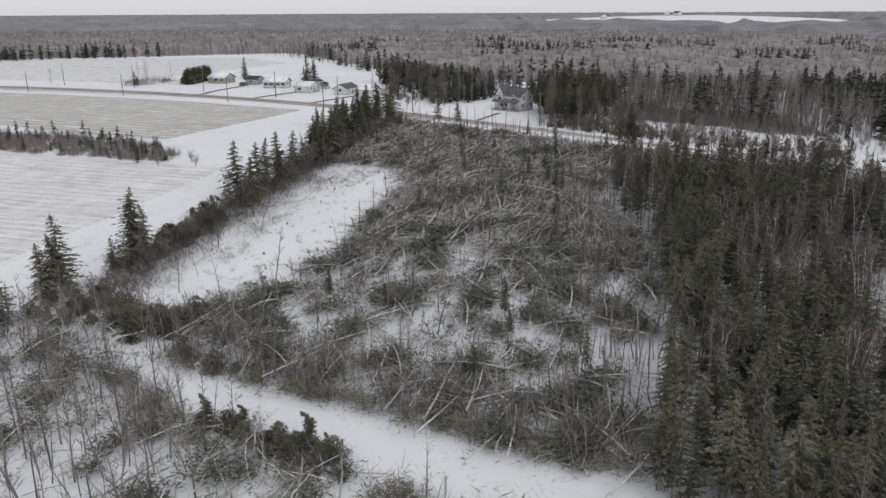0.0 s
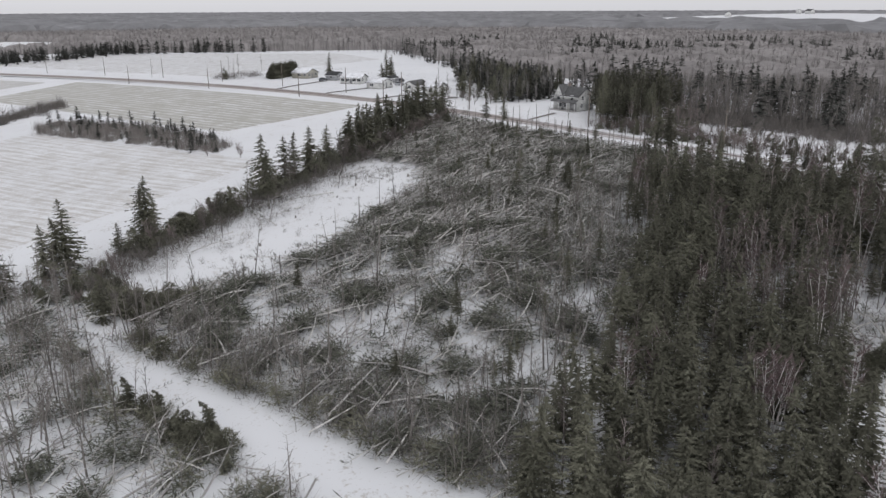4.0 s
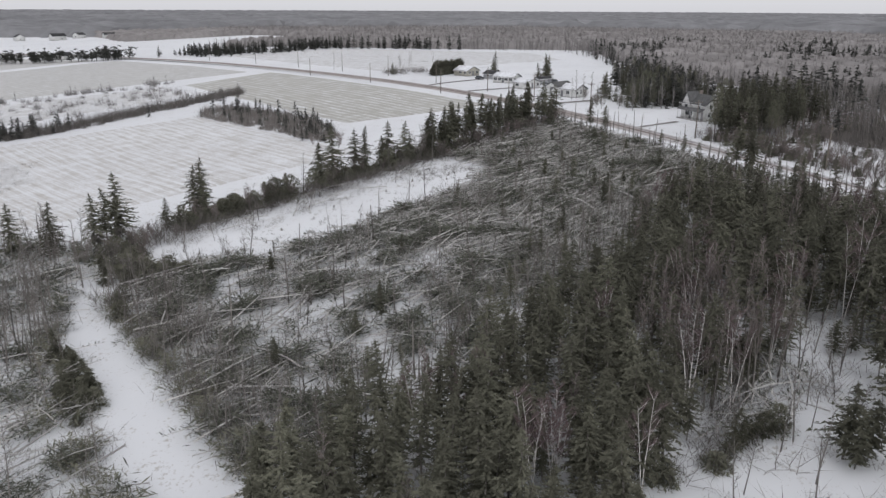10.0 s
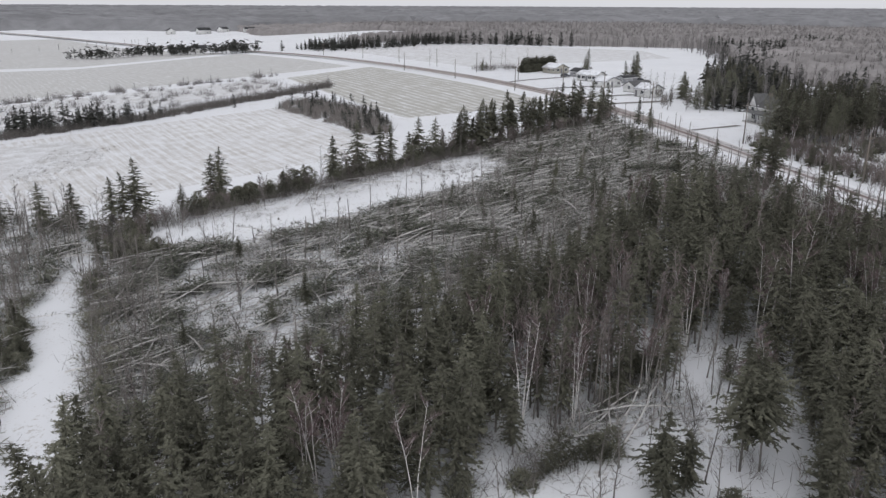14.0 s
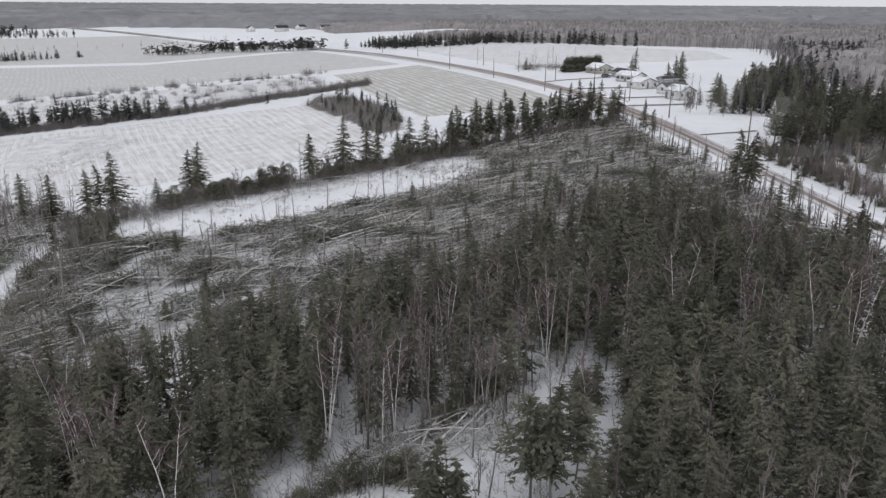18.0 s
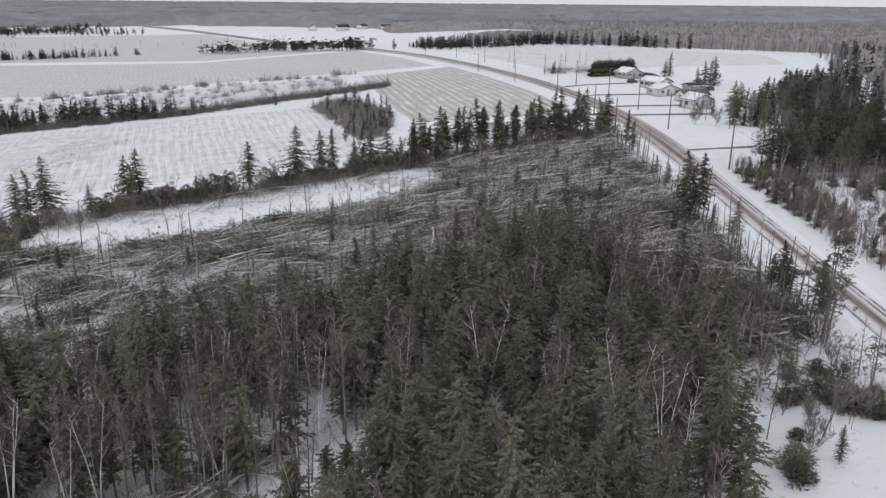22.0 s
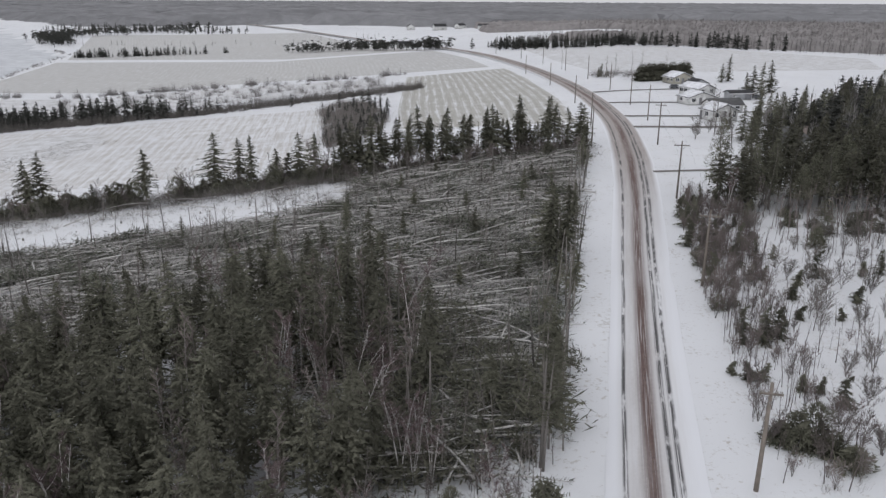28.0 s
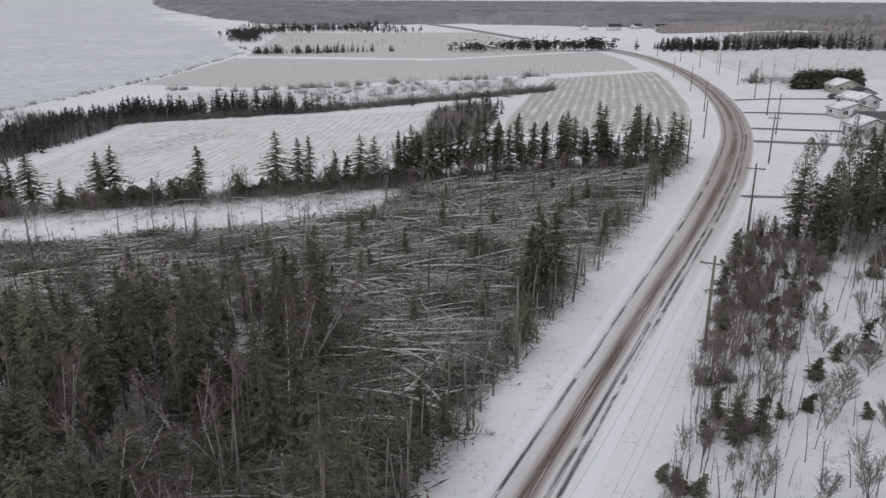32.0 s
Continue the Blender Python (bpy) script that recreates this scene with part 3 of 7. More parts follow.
def ragged_pine(seed, tall, trunks, clumps, low):
    """A wind-torn group of thin bare trunks with a lopsided crown of needle clumps."""
    r = np.random.RandomState(seed)
    trunk, crown = Geo(), Geo()
    tops = []
    for k in range(trunks):
        x, y = r.normal(0, 0.16 * trunks, 2) * 0.5
        hgt = tall * (1.0 if k == 0 else r.uniform(0.6, 0.95))
        lx, ly = r.uniform(-0.5, 0.5, 2)
        pts = np.array([(x + lx * q ** 1.5, y + ly * q ** 1.5, hgt * q) for q in (0, 0.3, 0.65, 1.0)])
        trunk.tube(pts, [0.009 * tall, 0.0078 * tall, 0.0055 * tall, 0.012], 6)
        tops.append(pts)
        for j in range(14):
            q = r.uniform(0.15, low)
            p = np.array([np.interp(q, (0, 0.3, 0.65, 1.0), pts[:, c]) for c in range(3)])
            b = r.uniform(0, 6.28)
            trunk.blade(p, p + np.array((math.cos(b), math.sin(b), r.uniform(-0.2, 0.4))) * r.uniform(0.3, 0.9), 0.015, (0, 0, 1))
    for k in range(clumps):
        pts = tops[k % trunks]
        q = low + (1 - low) * r.uniform(0, 1) ** 0.9
        p = np.array([np.interp(q, (0, 0.3, 0.65, 1.0), pts[:, c]) for c in range(3)])
        b = r.normal(0.4, 1.5)
        reach = (0.25 + 1.7 * (1 - (q - low) / (1 - low)) ** 0.7) * r.uniform(0.35, 1.1)
        c = p + np.array((math.cos(b) * reach, math.sin(b) * reach, r.uniform(-0.15, 0.25)))
        trunk.tube([p, c], [0.025, 0.01], 3)
        for j in range(26):
            d = r.normal(0, 1, 3) * (1.0, 1.0, 0.55)
            d /= np.linalg.norm(d)
            e = c + r.normal(0, 0.22, 3) * (1, 1, 0.5)
            sd = np.cross(d, r.normal(0, 1, 3))
            crown.blade(e, e + d * r.uniform(0.2, 0.42), 0.05, sd / (np.linalg.norm(sd) + 1e-6))
    return trunk, crown


def bare_shapes(seed, tall, spread, limbs, twigs, stems=1, r0=0.011, low=0.35, pale=False):
    """A leafless tree: trunk (or several stems) and a crown of limbs and fine twigs."""
    rng = random.Random(seed)
    trunk, crown = Geo(), Geo()
    for st in range(stems):
        lean = rng.uniform(0, 2 * math.pi)
        amt = (0.04 if stems == 1 else 0.15 if pale else 0.28) * tall
        pts = []
        for k in range(6):
            f = k / 5
            pts.append((math.cos(lean) * amt * f ** 1.3 + rng.uniform(-0.06, 0.06) * f * 2, math.sin(lean) * amt * f ** 1.3 + rng.uniform(-0.06, 0.06) * f * 2, tall * f * rng.uniform(0.98, 1.0)))
        pts = np.array(pts)
        trunk.tube(pts, [tall * r0 * q for q in (1, 0.85, 0.68, 0.5, 0.32, 0.12)], 5)
        for i in range(limbs):
            f = low + (1 - low) * (i + rng.random()) / limbs
            f = min(f, 0.97)
            p = np.array([np.interp(f * 5, range(6), pts[:, c]) for c in range(3)])
            a = rng.uniform(0, 2 * math.pi)
            L = spread * (1.15 - 0.75 * f) * rng.uniform(0.6, 1.2)
            up = rng.uniform(0.7, 1.6)
            d = np.array((math.cos(a), math.sin(a), up))
            d /= np.linalg.norm(d)
            q1 = p + d * L * 0.5
            q2 = p + d * L + (0, 0, rng.uniform(0, 0.25) * L)
            (trunk if pale else crown).tube([p, q1, q2], [tall * r0 * 0.34, tall * r0 * 0.22, 0.008], 3)
            for j in range(twigs):
                g = rng.uniform(0.2, 1.0)
                b = p + (q2 - p) * g
                e = np.array((rng.uniform(-1, 1), rng.uniform(-1, 1), rng.uniform(0.1, 1.2)))
                e /= np.linalg.norm(e)
                e = d * 0.5 + e
                m = L * rng.uniform(0.25, 0.55)
                sd = np.cross(e, (rng.uniform(-1, 1), rng.uniform(-1, 1), 0.3))
                sd /= np.linalg.norm(sd) + 1e-9
                crown.blade(b, b + e * m, 0.016, sd)
    return trunk, crown


def fallen_shapes(seed, long, r, sticks, boughs):
    """A blown-down tree along +x: trunk with its broken branches, some still green at the top."""
    rng = random.Random(seed)
    trunk, br = Geo(), Geo()
    bow, sag, hump = rng.uniform(-1.6, 1.6), rng.uniform(-0.3, 0.3), rng.uniform(0, 0.7)
    pts = [(long * k / 4, bow * (k / 4) ** 2 + rng.uniform(-0.15, 0.15), sag * (k / 4) ** 2 + hump * math.sin(math.pi * k / 4)) for k in range(5)]
    trunk.tube(pts, [r, r * 0.9, r * 0.72, r * 0.5, r * 0.16], 5)
    if rng.random() < 0.6:
        for k in range(7):
            a = k * 0.9
            trunk.tube([(0, 0, 0), (-0.15, math.cos(a) * r * 3.4, math.sin(a) * r * 3.4)], [r * 0.4, 0.01], 3)
    for k in range(sticks):
        f = rng.uniform(0.2, 1.0)
        p = np.array([np.interp(f * 4, range(5), [q[c] for q in pts]) for c in range(3)])
        a = rng.uniform(-0.5, math.pi + 0.5)
        L = rng.uniform(0.5, 1.7) * (1.2 - 0.6 * f)
        d = np.array((rng.uniform(0.15, 0.8), math.cos(a), math.sin(a)))
        sd = np.cross(d, (0.2, 0.5, 0.8))
        br.blade(p, p + d * L, 0.014, sd / np.linalg.norm(sd))
    for k in range(boughs):
        f = rng.uniform(0.45, 1.0)
        p = np.array([np.interp(f * 4, range(5), [q[c] for q in pts]) for c in range(3)])
        a = rng.uniform(-0.3, math.pi + 0.3)
        L = rng.uniform(0.5, 1.3) * (1.3 - 0.7 * f)
        d = np.array((rng.uniform(0.3, 0.9), math.cos(a), math.sin(a) * 0.8))
        s = np.cross(d, (rng.uniform(-1, 1), 0.4, 0.8))
        s /= np.linalg.norm(s)
        m = p + d * L * 0.5
        br.add([p, m - s * 0.06 * L, m + s * 0.06 * L, p + d * L], [(0, 1, 2), (1, 3, 2)])
        for sg in (-1, 1):
            br.blade(p + d * L * 0.3, p + d * L * 0.65 + s * sg * 0.3 * L, 0.02, s)
    return trunk, br


def thing(name, label, category, group=""):
    return tagged(new(name), label, category, group)


def tree_kind(name, shapes, bark, leaf, label, category="tree", group="", second="crown"):
    ob = thing(name, label, category, group)
    part("trunk", shapes[0], bark, ob)
    part(second, shapes[1], leaf, ob)
    return ob


def place(x, y, turn=0.0, size=1.0, tall=1.0, tilt=0.0, sink=0.12):
    return Matrix.Translation((x, y, h(x, y) - sink)) @ Euler((tilt, 0, turn)).to_matrix().to_4x4() @ Matrix.Diagonal((size, size, size * tall, 1))


class Stock:
    """A few models of a thing: the first use of each moves the model itself, later ones copy it."""

    def __init__(self, models):
        self.models, self.used = models, set()

    def put(self, k, m):
        k %= len(self.models)
        ob = self.models[k]
        if k not in self.used:
            self.used.add(k)
            ob.matrix_basis = m
            return ob
        base = ob.scale.copy()
        ob.scale = (1, 1, 1)
        made = copy_thing(ob, m)
        ob.scale = base
        return made


DENSE = Stock([tree_kind("spruce_tree", conifer_shapes(10 + i, t, w, b, 18, 9, 7, 0.68, 0.22, q), BARK, NEEDLES, "dark green standing spruce in a snowy wood", group="standing spruces") for i, (t, w, b, q) in enumerate([(9.8, 1.95, 0.22, 0.6), (8.8, 1.8, 0.26, 0.5), (10.6, 2.05, 0.28, 0.55), (7.8, 1.7, 0.18, 0.66), (9.8, 1.75, 0.34, 0.45)])])
EDGE = Stock([tree_kind("slender_spruce", conifer_shapes(30 + i, t, w * (2.15, 1.8, 2.15, 1.7, 1.8, 1.8)[i], b, 21, 9, 6, 0.85, 0.1, 0.75), BARK, NEEDLES, "tall thin spruce with bare lower trunk at the field edge", group="field edge spruces") for i, (t, w, b) in enumerate([(10.5, 1.65, 0.14), (9.5, 1.3, 0.24), (11.0, 1.9, 0.10), (9.0, 1.15, 0.30), (10.5, 1.35, 0.30), (9.5, 1.15, 0.38)])])
PINES = Stock([tree_kind("pine_tree", soft_shapes(40 + i, t, w, b, 3000, 0.15, 0.6), BARK, NEEDLES, "tall dark pine with a bare lower trunk beyond the road", group="roadside pines") for i, (t, w, b) in enumerate([(11.5, 2.5, 0.30), (10.5, 2.2, 0.36), (12.0, 2.3, 0.26)])])
BUSHES = Stock([tree_kind("dark_bush", soft_shapes(45 + i, t, w, 0.03, 900, 0.16, 0.5), BARK, NEEDLES, "low spreading dark green evergreen bush in snow", "bush", "evergreen bushes") for i, (t, w) in enumerate([(1.9, 1.5), (1.4, 1.3), (2.6, 1.6)])])
BIRCHES = Stock([tree_kind("birch_tree", bare_shapes(50 + i, t, sp, 8, 34, st, 0.0066, 0.5, pale=True), BIRCH, BIRCH_TWIGS, "leafless pale-barked birch with reddish twigs", group="birches") for i, (t, sp, st) in enumerate([(9.5, 1.9, 3), (8.5, 1.8, 4), (10, 2.0, 2)])])
BARES = Stock([tree_kind("bare_tree", bare_shapes(60 + i, t, sp, 12, 8, st), BARK, TWIGS, "leafless grey tree with thin bare branches", group="bare trees") for i, (t, sp, st) in enumerate([(8.5, 1.7, 1), (7.0, 1.5, 1), (9.5, 1.4, 1), (6.5, 1.8, 2)])])
BROWNS = Stock([tree_kind("dead_spruce", bare_shapes(70 + i, t, 1.25, 20, 12, 1, 0.011, 0.5), BARK, TWIGS_RED, "dead brown spruce with needleless branches", group="dead spruces") for i, t in enumerate([9.5, 8.5, 10.3])])
YOUNG = Stock([tree_kind("young_fir", conifer_shapes(80 + i, t, w * 1.1, 0.03, 15, 9, 4, 0.9, 0.05), BARK, NEEDLES, "small bushy green fir standing in snow", "fir", "young firs") for i, (t, w) in enumerate([(2.2, 0.85), (1.5, 0.65), (3.6, 1.2)])])
WILLOWS = Stock([tree_kind("bare_shrub", bare_shapes(95 + i, t, sp, 8, 13, st, 0.006, 0.12), TWIGS, TWIGS, "spreading leafless grey shrub in snow", "shrub", "grey shrubs") for i, (t, sp, st) in enumerate([(3.2, 1.5, 5), (2.3, 1.3, 6), (4.2, 1.8, 4)])])
GARDEN = Stock([tree_kind("garden_fir", conifer_shapes(85 + i, t, 3.1, 0.03, 18, 9, 5, 1.05, 0.06, 0.75), BARK, NEEDLES, "full dark fir standing in snow near the houses", "fir", "firs by the houses") for i, t in enumerate([10.4, 9.6, 11.0])])
SHRUBS = Stock([tree_kind("alder_shrub", bare_shapes(90 + i, t, sp, 7, 9, st, 0.008, 0.2), TWIGS, TWIGS_RED, "leafless reddish-brown alder shrub in snow", "shrub", "roadside shrubs", "crown") for i, (t, sp, st) in enumerate([(2.8, 1.0, 7), (2.0, 0.9, 6), (3.6, 1.2, 6)])])
FALLEN = Stock([tree_kind("fallen_tree", fallen_shapes(100 + i, L, r, 24, bg), LOG, BOUGH, "storm-felled grey spruce trunk lying with broken branches", "fallen tree", "blown-down trees", "crown") for i, (L, r, bg) in enumerate([(9.5, 0.14, 44), (8.0, 0.125, 12), (11.0, 0.15, 52), (7.0, 0.11, 8), (10.0, 0.135, 26), (6.0, 0.11, 36)])])


def snag_model(seed, tall):
    rng = random.Random(seed)
    g = Geo()
    g.tube([(0, 0, 0), (rng.uniform(-0.1, 0.1), rng.uniform(-0.1, 0.1), tall * 0.5), (rng.uniform(-0.2, 0.2), rng.uniform(-0.2, 0.2), tall)], [0.11, 0.09, 0.05], 6)
    for k in range(12):
        z = tall * rng.uniform(0.35, 0.98)
        a = rng.uniform(0, 6.28)
        L = rng.uniform(0.25, 0.7)
        g.blade((0, 0, z), (math.cos(a) * L, math.sin(a) * L, z + rng.uniform(-0.2, 0.25)), 0.02, (0, 0, 1))
    return tagged(new("broken_trunk", g.mesh("broken_trunk", BARK)), "bare broken tree trunk still standing in the blowdown", "dead trunk", "broken trunks")


def stump_model(seed):
    rng = random.Random(seed)
    g = Geo()
    g.tube([(0, 0, 0), (0, 0, 0.18), (0.02, 0.01, 0.55)], [0.26, 0.18, 0.15], 8)
    for k in range(6):
        a = k * 1.05 + rng.uniform(-0.3, 0.3)
        g.tube([(0, 0, 0.2), (math.cos(a) * 0.42, math.sin(a) * 0.42, 0.02)], [0.09, 0.03], 4)
        g.blade((math.cos(a) * 0.12, math.sin(a) * 0.12, 0.5), (math.cos(a) * 0.13, math.sin(a) * 0.13, rng.uniform(0.6, 0.85)), 0.05, (-math.sin(a), math.cos(a), 0))
    return tagged(new("tree_stump", g.mesh("tree_stump", BARK)), "grey splintered tree stump sticking out of snow", "stump", "clearing stumps")


STUMPS = Stock([stump_model(140 + i) for i in range(3)])
SNAGS = Stock([snag_model(120 + i, t) for i, t in enumerate([4.5, 6.5, 3.0, 8.0])])

# the standing wood, with a snowy gap in it and a brown patch of dead trees
WOOD = [(-110, 34), (-108, 46), (-103, 53), (-96, 54), (-84, 54.5), (-72, 57), (-60, 60), (-46, 64), (-36, 71), (-20, 77), (-11, 78), (-9.5, 70), (-8, 58), (-9, 48), (-11, 43), (-14, 38), (-21, 28), (-27, 18), (-31, 6), (-60, 4), (-108, 10)]
GAP = [(-95, 17), (-93, 25), (-84, 32), (-79, 34.3), (-71.5, 36), (-67, 35), (-60, 35.2), (-55.4, 36.6), (-51, 38.8), (-46, 39.5), (-42.8, 37.5), (-46.5, 32.5), (-49.5, 28.5), (-53, 24.3), (-57.2, 20), (-62.5, 15.5), (-66, 12), (-94, 12)]
BROWN = [(-68, 35.2), (-60, 35.4), (-55, 37), (-49, 40), (-44, 46), (-48, 53), (-58, 53), (-67, 47)]
HOLLOW = [(-19, 60), (-15, 70), (-8, 75), (-3, 70), (0, 58), (0, 47), (-6, 41), (-13, 40), (-19, 48)]

rng = random.Random(5)
sites = fill(rng, WOOD, 2.25, 0.48, lambda x, y: not inside(GAP, x, y) and noise.noise((x * 0.13, y * 0.13, 77)) < (0.38 if x > -60 else 0.5 if y < 48 else 0.36))
rng.shuffle(sites)
singles, mass = [], []
for x, y in sites:
    if inside(BROWN, x, y) or inside(HOLLOW, x, y):
        if rng.random() < (0.6 if inside(HOLLOW, x, y) else 0.9):
            kind = rng.random()
            (BROWNS if kind < 0.75 else BIRCHES).put(rng.randrange(3), place(x, y, rng.uniform(0, 6.28), rng.uniform(0.75, 1.0), 1, rng.uniform(-0.1, 0.1) + (0.45 if inside(HOLLOW, x, y) and kind > 0.5 else 0)))
            if rng.random() < (0.45 if inside(HOLLOW, x, y) else 0.6):
                mass.append((x + 1.1, y + 0.8))
        continue
    if rng.random() < (0.3 if noise.noise((x * 0.09, y * 0.09, 12)) > 0.36 else 0.02):
        BIRCHES.put(rng.randrange(3), place(x, y, rng.uniform(0, 6.28), rng.uniform(0.95, 1.15)))
        continue
    if rng.random() < (0.5 if noise.noise((x * 0.09, y * 0.09, 55)) > 0.33 else 0.07):
        BROWNS.put(rng.randrange(3), place(x, y, rng.uniform(0, 6.28), rng.uniform(0.85, 1.05)))
        continue
    (singles if len(singles) < 225 and (y > 14 or x > -40) else mass).append((x, y))
for x, y in singles:
    DENSE.put(rng.randrange(5), place(x, y, rng.uniform(0, 6.28), rng.uniform(0.78, 1.08), rng.uniform(0.85, 1.1), rng.uniform(-0.04, 0.04)))

for x, y in fill(rng, BROWN, 3.0, 0.5):
    BROWNS.put(rng.randrange(3), place(x, y, rng.uniform(0, 6.28), rng.uniform(0.75, 1.0), 1, rng.uniform(-0.06, 0.06)))

MASS_SHAPES = [conifer_shapes(200 + i, t, w, b, 15, 8, 5, 0.9, 0.22, q) for i, (t, w, b, q) in enumerate([(9.8, 2.0, 0.2, 0.55), (8.8, 1.85, 0.2, 0.5), (10.4, 2.0, 0.26, 0.6), (7.8, 1.7, 0.2, 0.48)])]
MASS_T, MASS_C = [s[0].arrays() for s in MASS_SHAPES], [s[1].arrays() for s in MASS_SHAPES]


def stand(name, rows, label, leaf=None):
    ob = tagged(new(name, scatter(name, MASS_C, rows, leaf or NEEDLES_MASS)), label, "trees", kind="stuff")
    t = part("trunks", scatter("trunks", MASS_T, rows, BARK), BARK, ob)
    tagged(t, kind="stuff")
    return ob


stand("spruce_stand", [(rng.randrange(4), x, y, h(x, y) - 0.1, rng.uniform(0, 6.28), rng.uniform(-0.03, 0.03), rng.uniform(0.75, 1.08), rng.uniform(0.85, 1.1)) for x, y in mass], "dense stand of dark green spruces on snow")

# the line of spruces along the field, at their own places: x, y, height
LINE = [(-74, 142.2, 10.3, 0), (-71.9, 144, 11.2, 0), (-73, 141, 9.0, 1), (-88.4, 142.1, 12.0, 2), (-91, 140, 10.2, 1), (-93.2, 140, 9.6, 0), (-99.5, 141, 9.4, 2), (-51.1, 136.2, 11.2, 3), (-41, 148.5, 11.6, 2), (-36.2, 147, 10.2, 0), (-33.8, 146.5, 10.6, 1), (-24.9, 150.5, 9.8, 2), (-29, 147, 7.5, 3), (-21.5, 148, 9.5, 0), (-80.5, 140, 6.0, 2), (-61, 138, 5.5, 2), (-46, 142, 5.0, 2), (-105, 146, 9.5, 0), (-112, 152, 8.8, 2), (33.4, 154, 10.4, 2), (30.5, 152.5, 9.6, 1), (36, 160, 9.0, 0)]
for x, y, t, k in LINE:
    EDGE.put(k, place(x, y, x * 3.1, 1.0 * t / (10.5, 9.5, 11.0, 9.0)[k]))
rng = random.Random(8)
for i in range(58):
    f = i / 57
    x, y = -17 + 48 * f + rng.uniform(-1.2, 1.2), 146 + 8.5 * f + rng.uniform(-2.5, 6)
    EDGE.put((1, 4, 5, 0, 4)[rng.randrange(5)], place(x, y, rng.uniform(0, 6.28), rng.uniform(0.55, 1.25), 1, rng.uniform(-0.07, 0.07)))
    if i % 2:
        (BROWNS if i % 4 == 1 else BARES).put(rng.randrange(3), place(x + rng.uniform(-2, 2), y + rng.uniform(-3, 1), rng.uniform(0, 6.28), rng.uniform(0.5, 0.9), 1, rng.uniform(-0.2, 0.2)))
    if i % 3:
        BUSHES.put(rng.randrange(3), place(x + rng.uniform(-2, 2), y + rng.uniform(-4, 0), rng.uniform(0, 6.28), rng.uniform(0.7, 1.2)))
for x, y, k, s in [(-0.2, 43.5, 3, 0.9), (9.4, 82.6, 3, 1.2), (10.9, 80.8, 3, 1.16), (8.6, 79.5, 1, 1.0), (2.2, 52.1, 3, 0.75)]:
    EDGE.put(k, place(x, y, x, s))
for x, y, t, k, c, low in [(-1.4, 41.4, 12.4, 3, 80, 0.36), (-4.0, 30.5, 7.2, 5, 60, 0.42), (2.0, 48.8, 6.5, 2, 22, 0.5), (-3.4, 33.0, 4.6, 2, 12, 0.6)]:
    tree_kind("ragged_pine", ragged_pine(int(t * 10), t, k, c, low), BARK, NEEDLES, "wind-torn pine with thin bare trunks beside the road", group="verge pines").matrix_basis = place(x, y, 0.6)
# thin spruces and stripped trunks along the verge
for f, k, s in [(0.05, 3, 0.6), (0.09, 3, 0.5), (0.24, 3, 0.7), (0.28, 1, 0.55), (0.55, 3, 0.55), (0.63, 1, 0.5), (0.86, 3, 0.8), (0.93, 1, 0.9)]:
    EDGE.put(k, place(0.5 + 31 * f + rng.uniform(-1.2, 0.8), 46 + 98 * f, rng.uniform(0, 6.28), s, 1.0, rng.uniform(-0.06, 0.06)))

# the blown-down wood
BLOW = [(-97.5, 104), (-96, 115), (-87, 117), (-75, 112.5), (-60, 110.5), (-45, 114.5), (-24, 118.5), (-15, 127), (-12, 143), (4, 148), (20, 150), (31, 150), (26, 130), (19.5, 106), (13.5, 87), (8.2, 71), (3.2, 57), (0, 46), (-9, 45), (-7.5, 56), (-9, 70), (-11, 79), (-20, 79), (-36, 72), (-46, 65), (-60, 61), (-72, 58), (-84, 55.5), (-96, 55), (-103, 54), (-101.5, 71), (-98, 86)]
rng = random.Random(21)


def clump(x, y):
    """Heaps and hollows of a few metres: above zero in a heap."""
    return 1.25 * noise.noise((x * 0.19 + y * 0.08, y * 0.33 - x * 0.1, 9)) + 0.45 * noise.noise((x * 0.09, y * 0.09, 4)) - 0.02 + 0.9 * float(smooth01(x, -62, -38))


def thick(x, y):
    """How thickly the ground is strewn: full in the east, in clumps with open snow in the west."""
    k = 0.38 + 1.3 * min(clump(x, y), 0.5)
    return k + 0.6 * float(smooth01(x, -72, -38)) + 0.35 * (y > 108) * (x < -40)


def log_place(x, y, rise):
    turn = rng.gauss(0.04 + 0.7 * noise.noise((x * 0.08, y * 0.08, 3)), 0.27) if x > -55 or rng.random() < 0.35 else rng.gauss(0.35, 0.6)
    if rng.random() < (0.13 if x > -55 else 0.3):
        turn = rng.uniform(0, 3.14)
    if rng.random() < 0.22:
        turn += math.pi
    slope = (h(x + 4 * math.cos(turn), y + 4 * math.sin(turn)) - h(x, y)) / 4
    return turn, math.atan(slope) + rng.gauss(0.01, 0.025), rise


logs = fill(rng, BLOW, 4.0, 0.5, lambda x, y: rng.random() < 0.25 + 1.2 * thick(x, y))
rng.shuffle(logs)
for x, y in logs[:300]:
    turn, lift_a, rise = log_place(x, y, rng.uniform(0.15, 1.0))
    s = rng.uniform(0.75, 1.1)
    c = Vector((math.cos(turn), math.sin(turn))) * 4.2 * s
    if max(x - c.x, x + 1.3 * c.x) > road_x(y) - 7.5:
        continue
    m = Matrix.Translation((x - c.x, y - c.y, h(x - c.x, y - c.y) + rise)) @ Euler((0, -lift_a, turn)).to_matrix().to_4x4() @ Matrix.Diagonal((s, s, s, 1))
    FALLEN.put(rng.randrange(6), m)

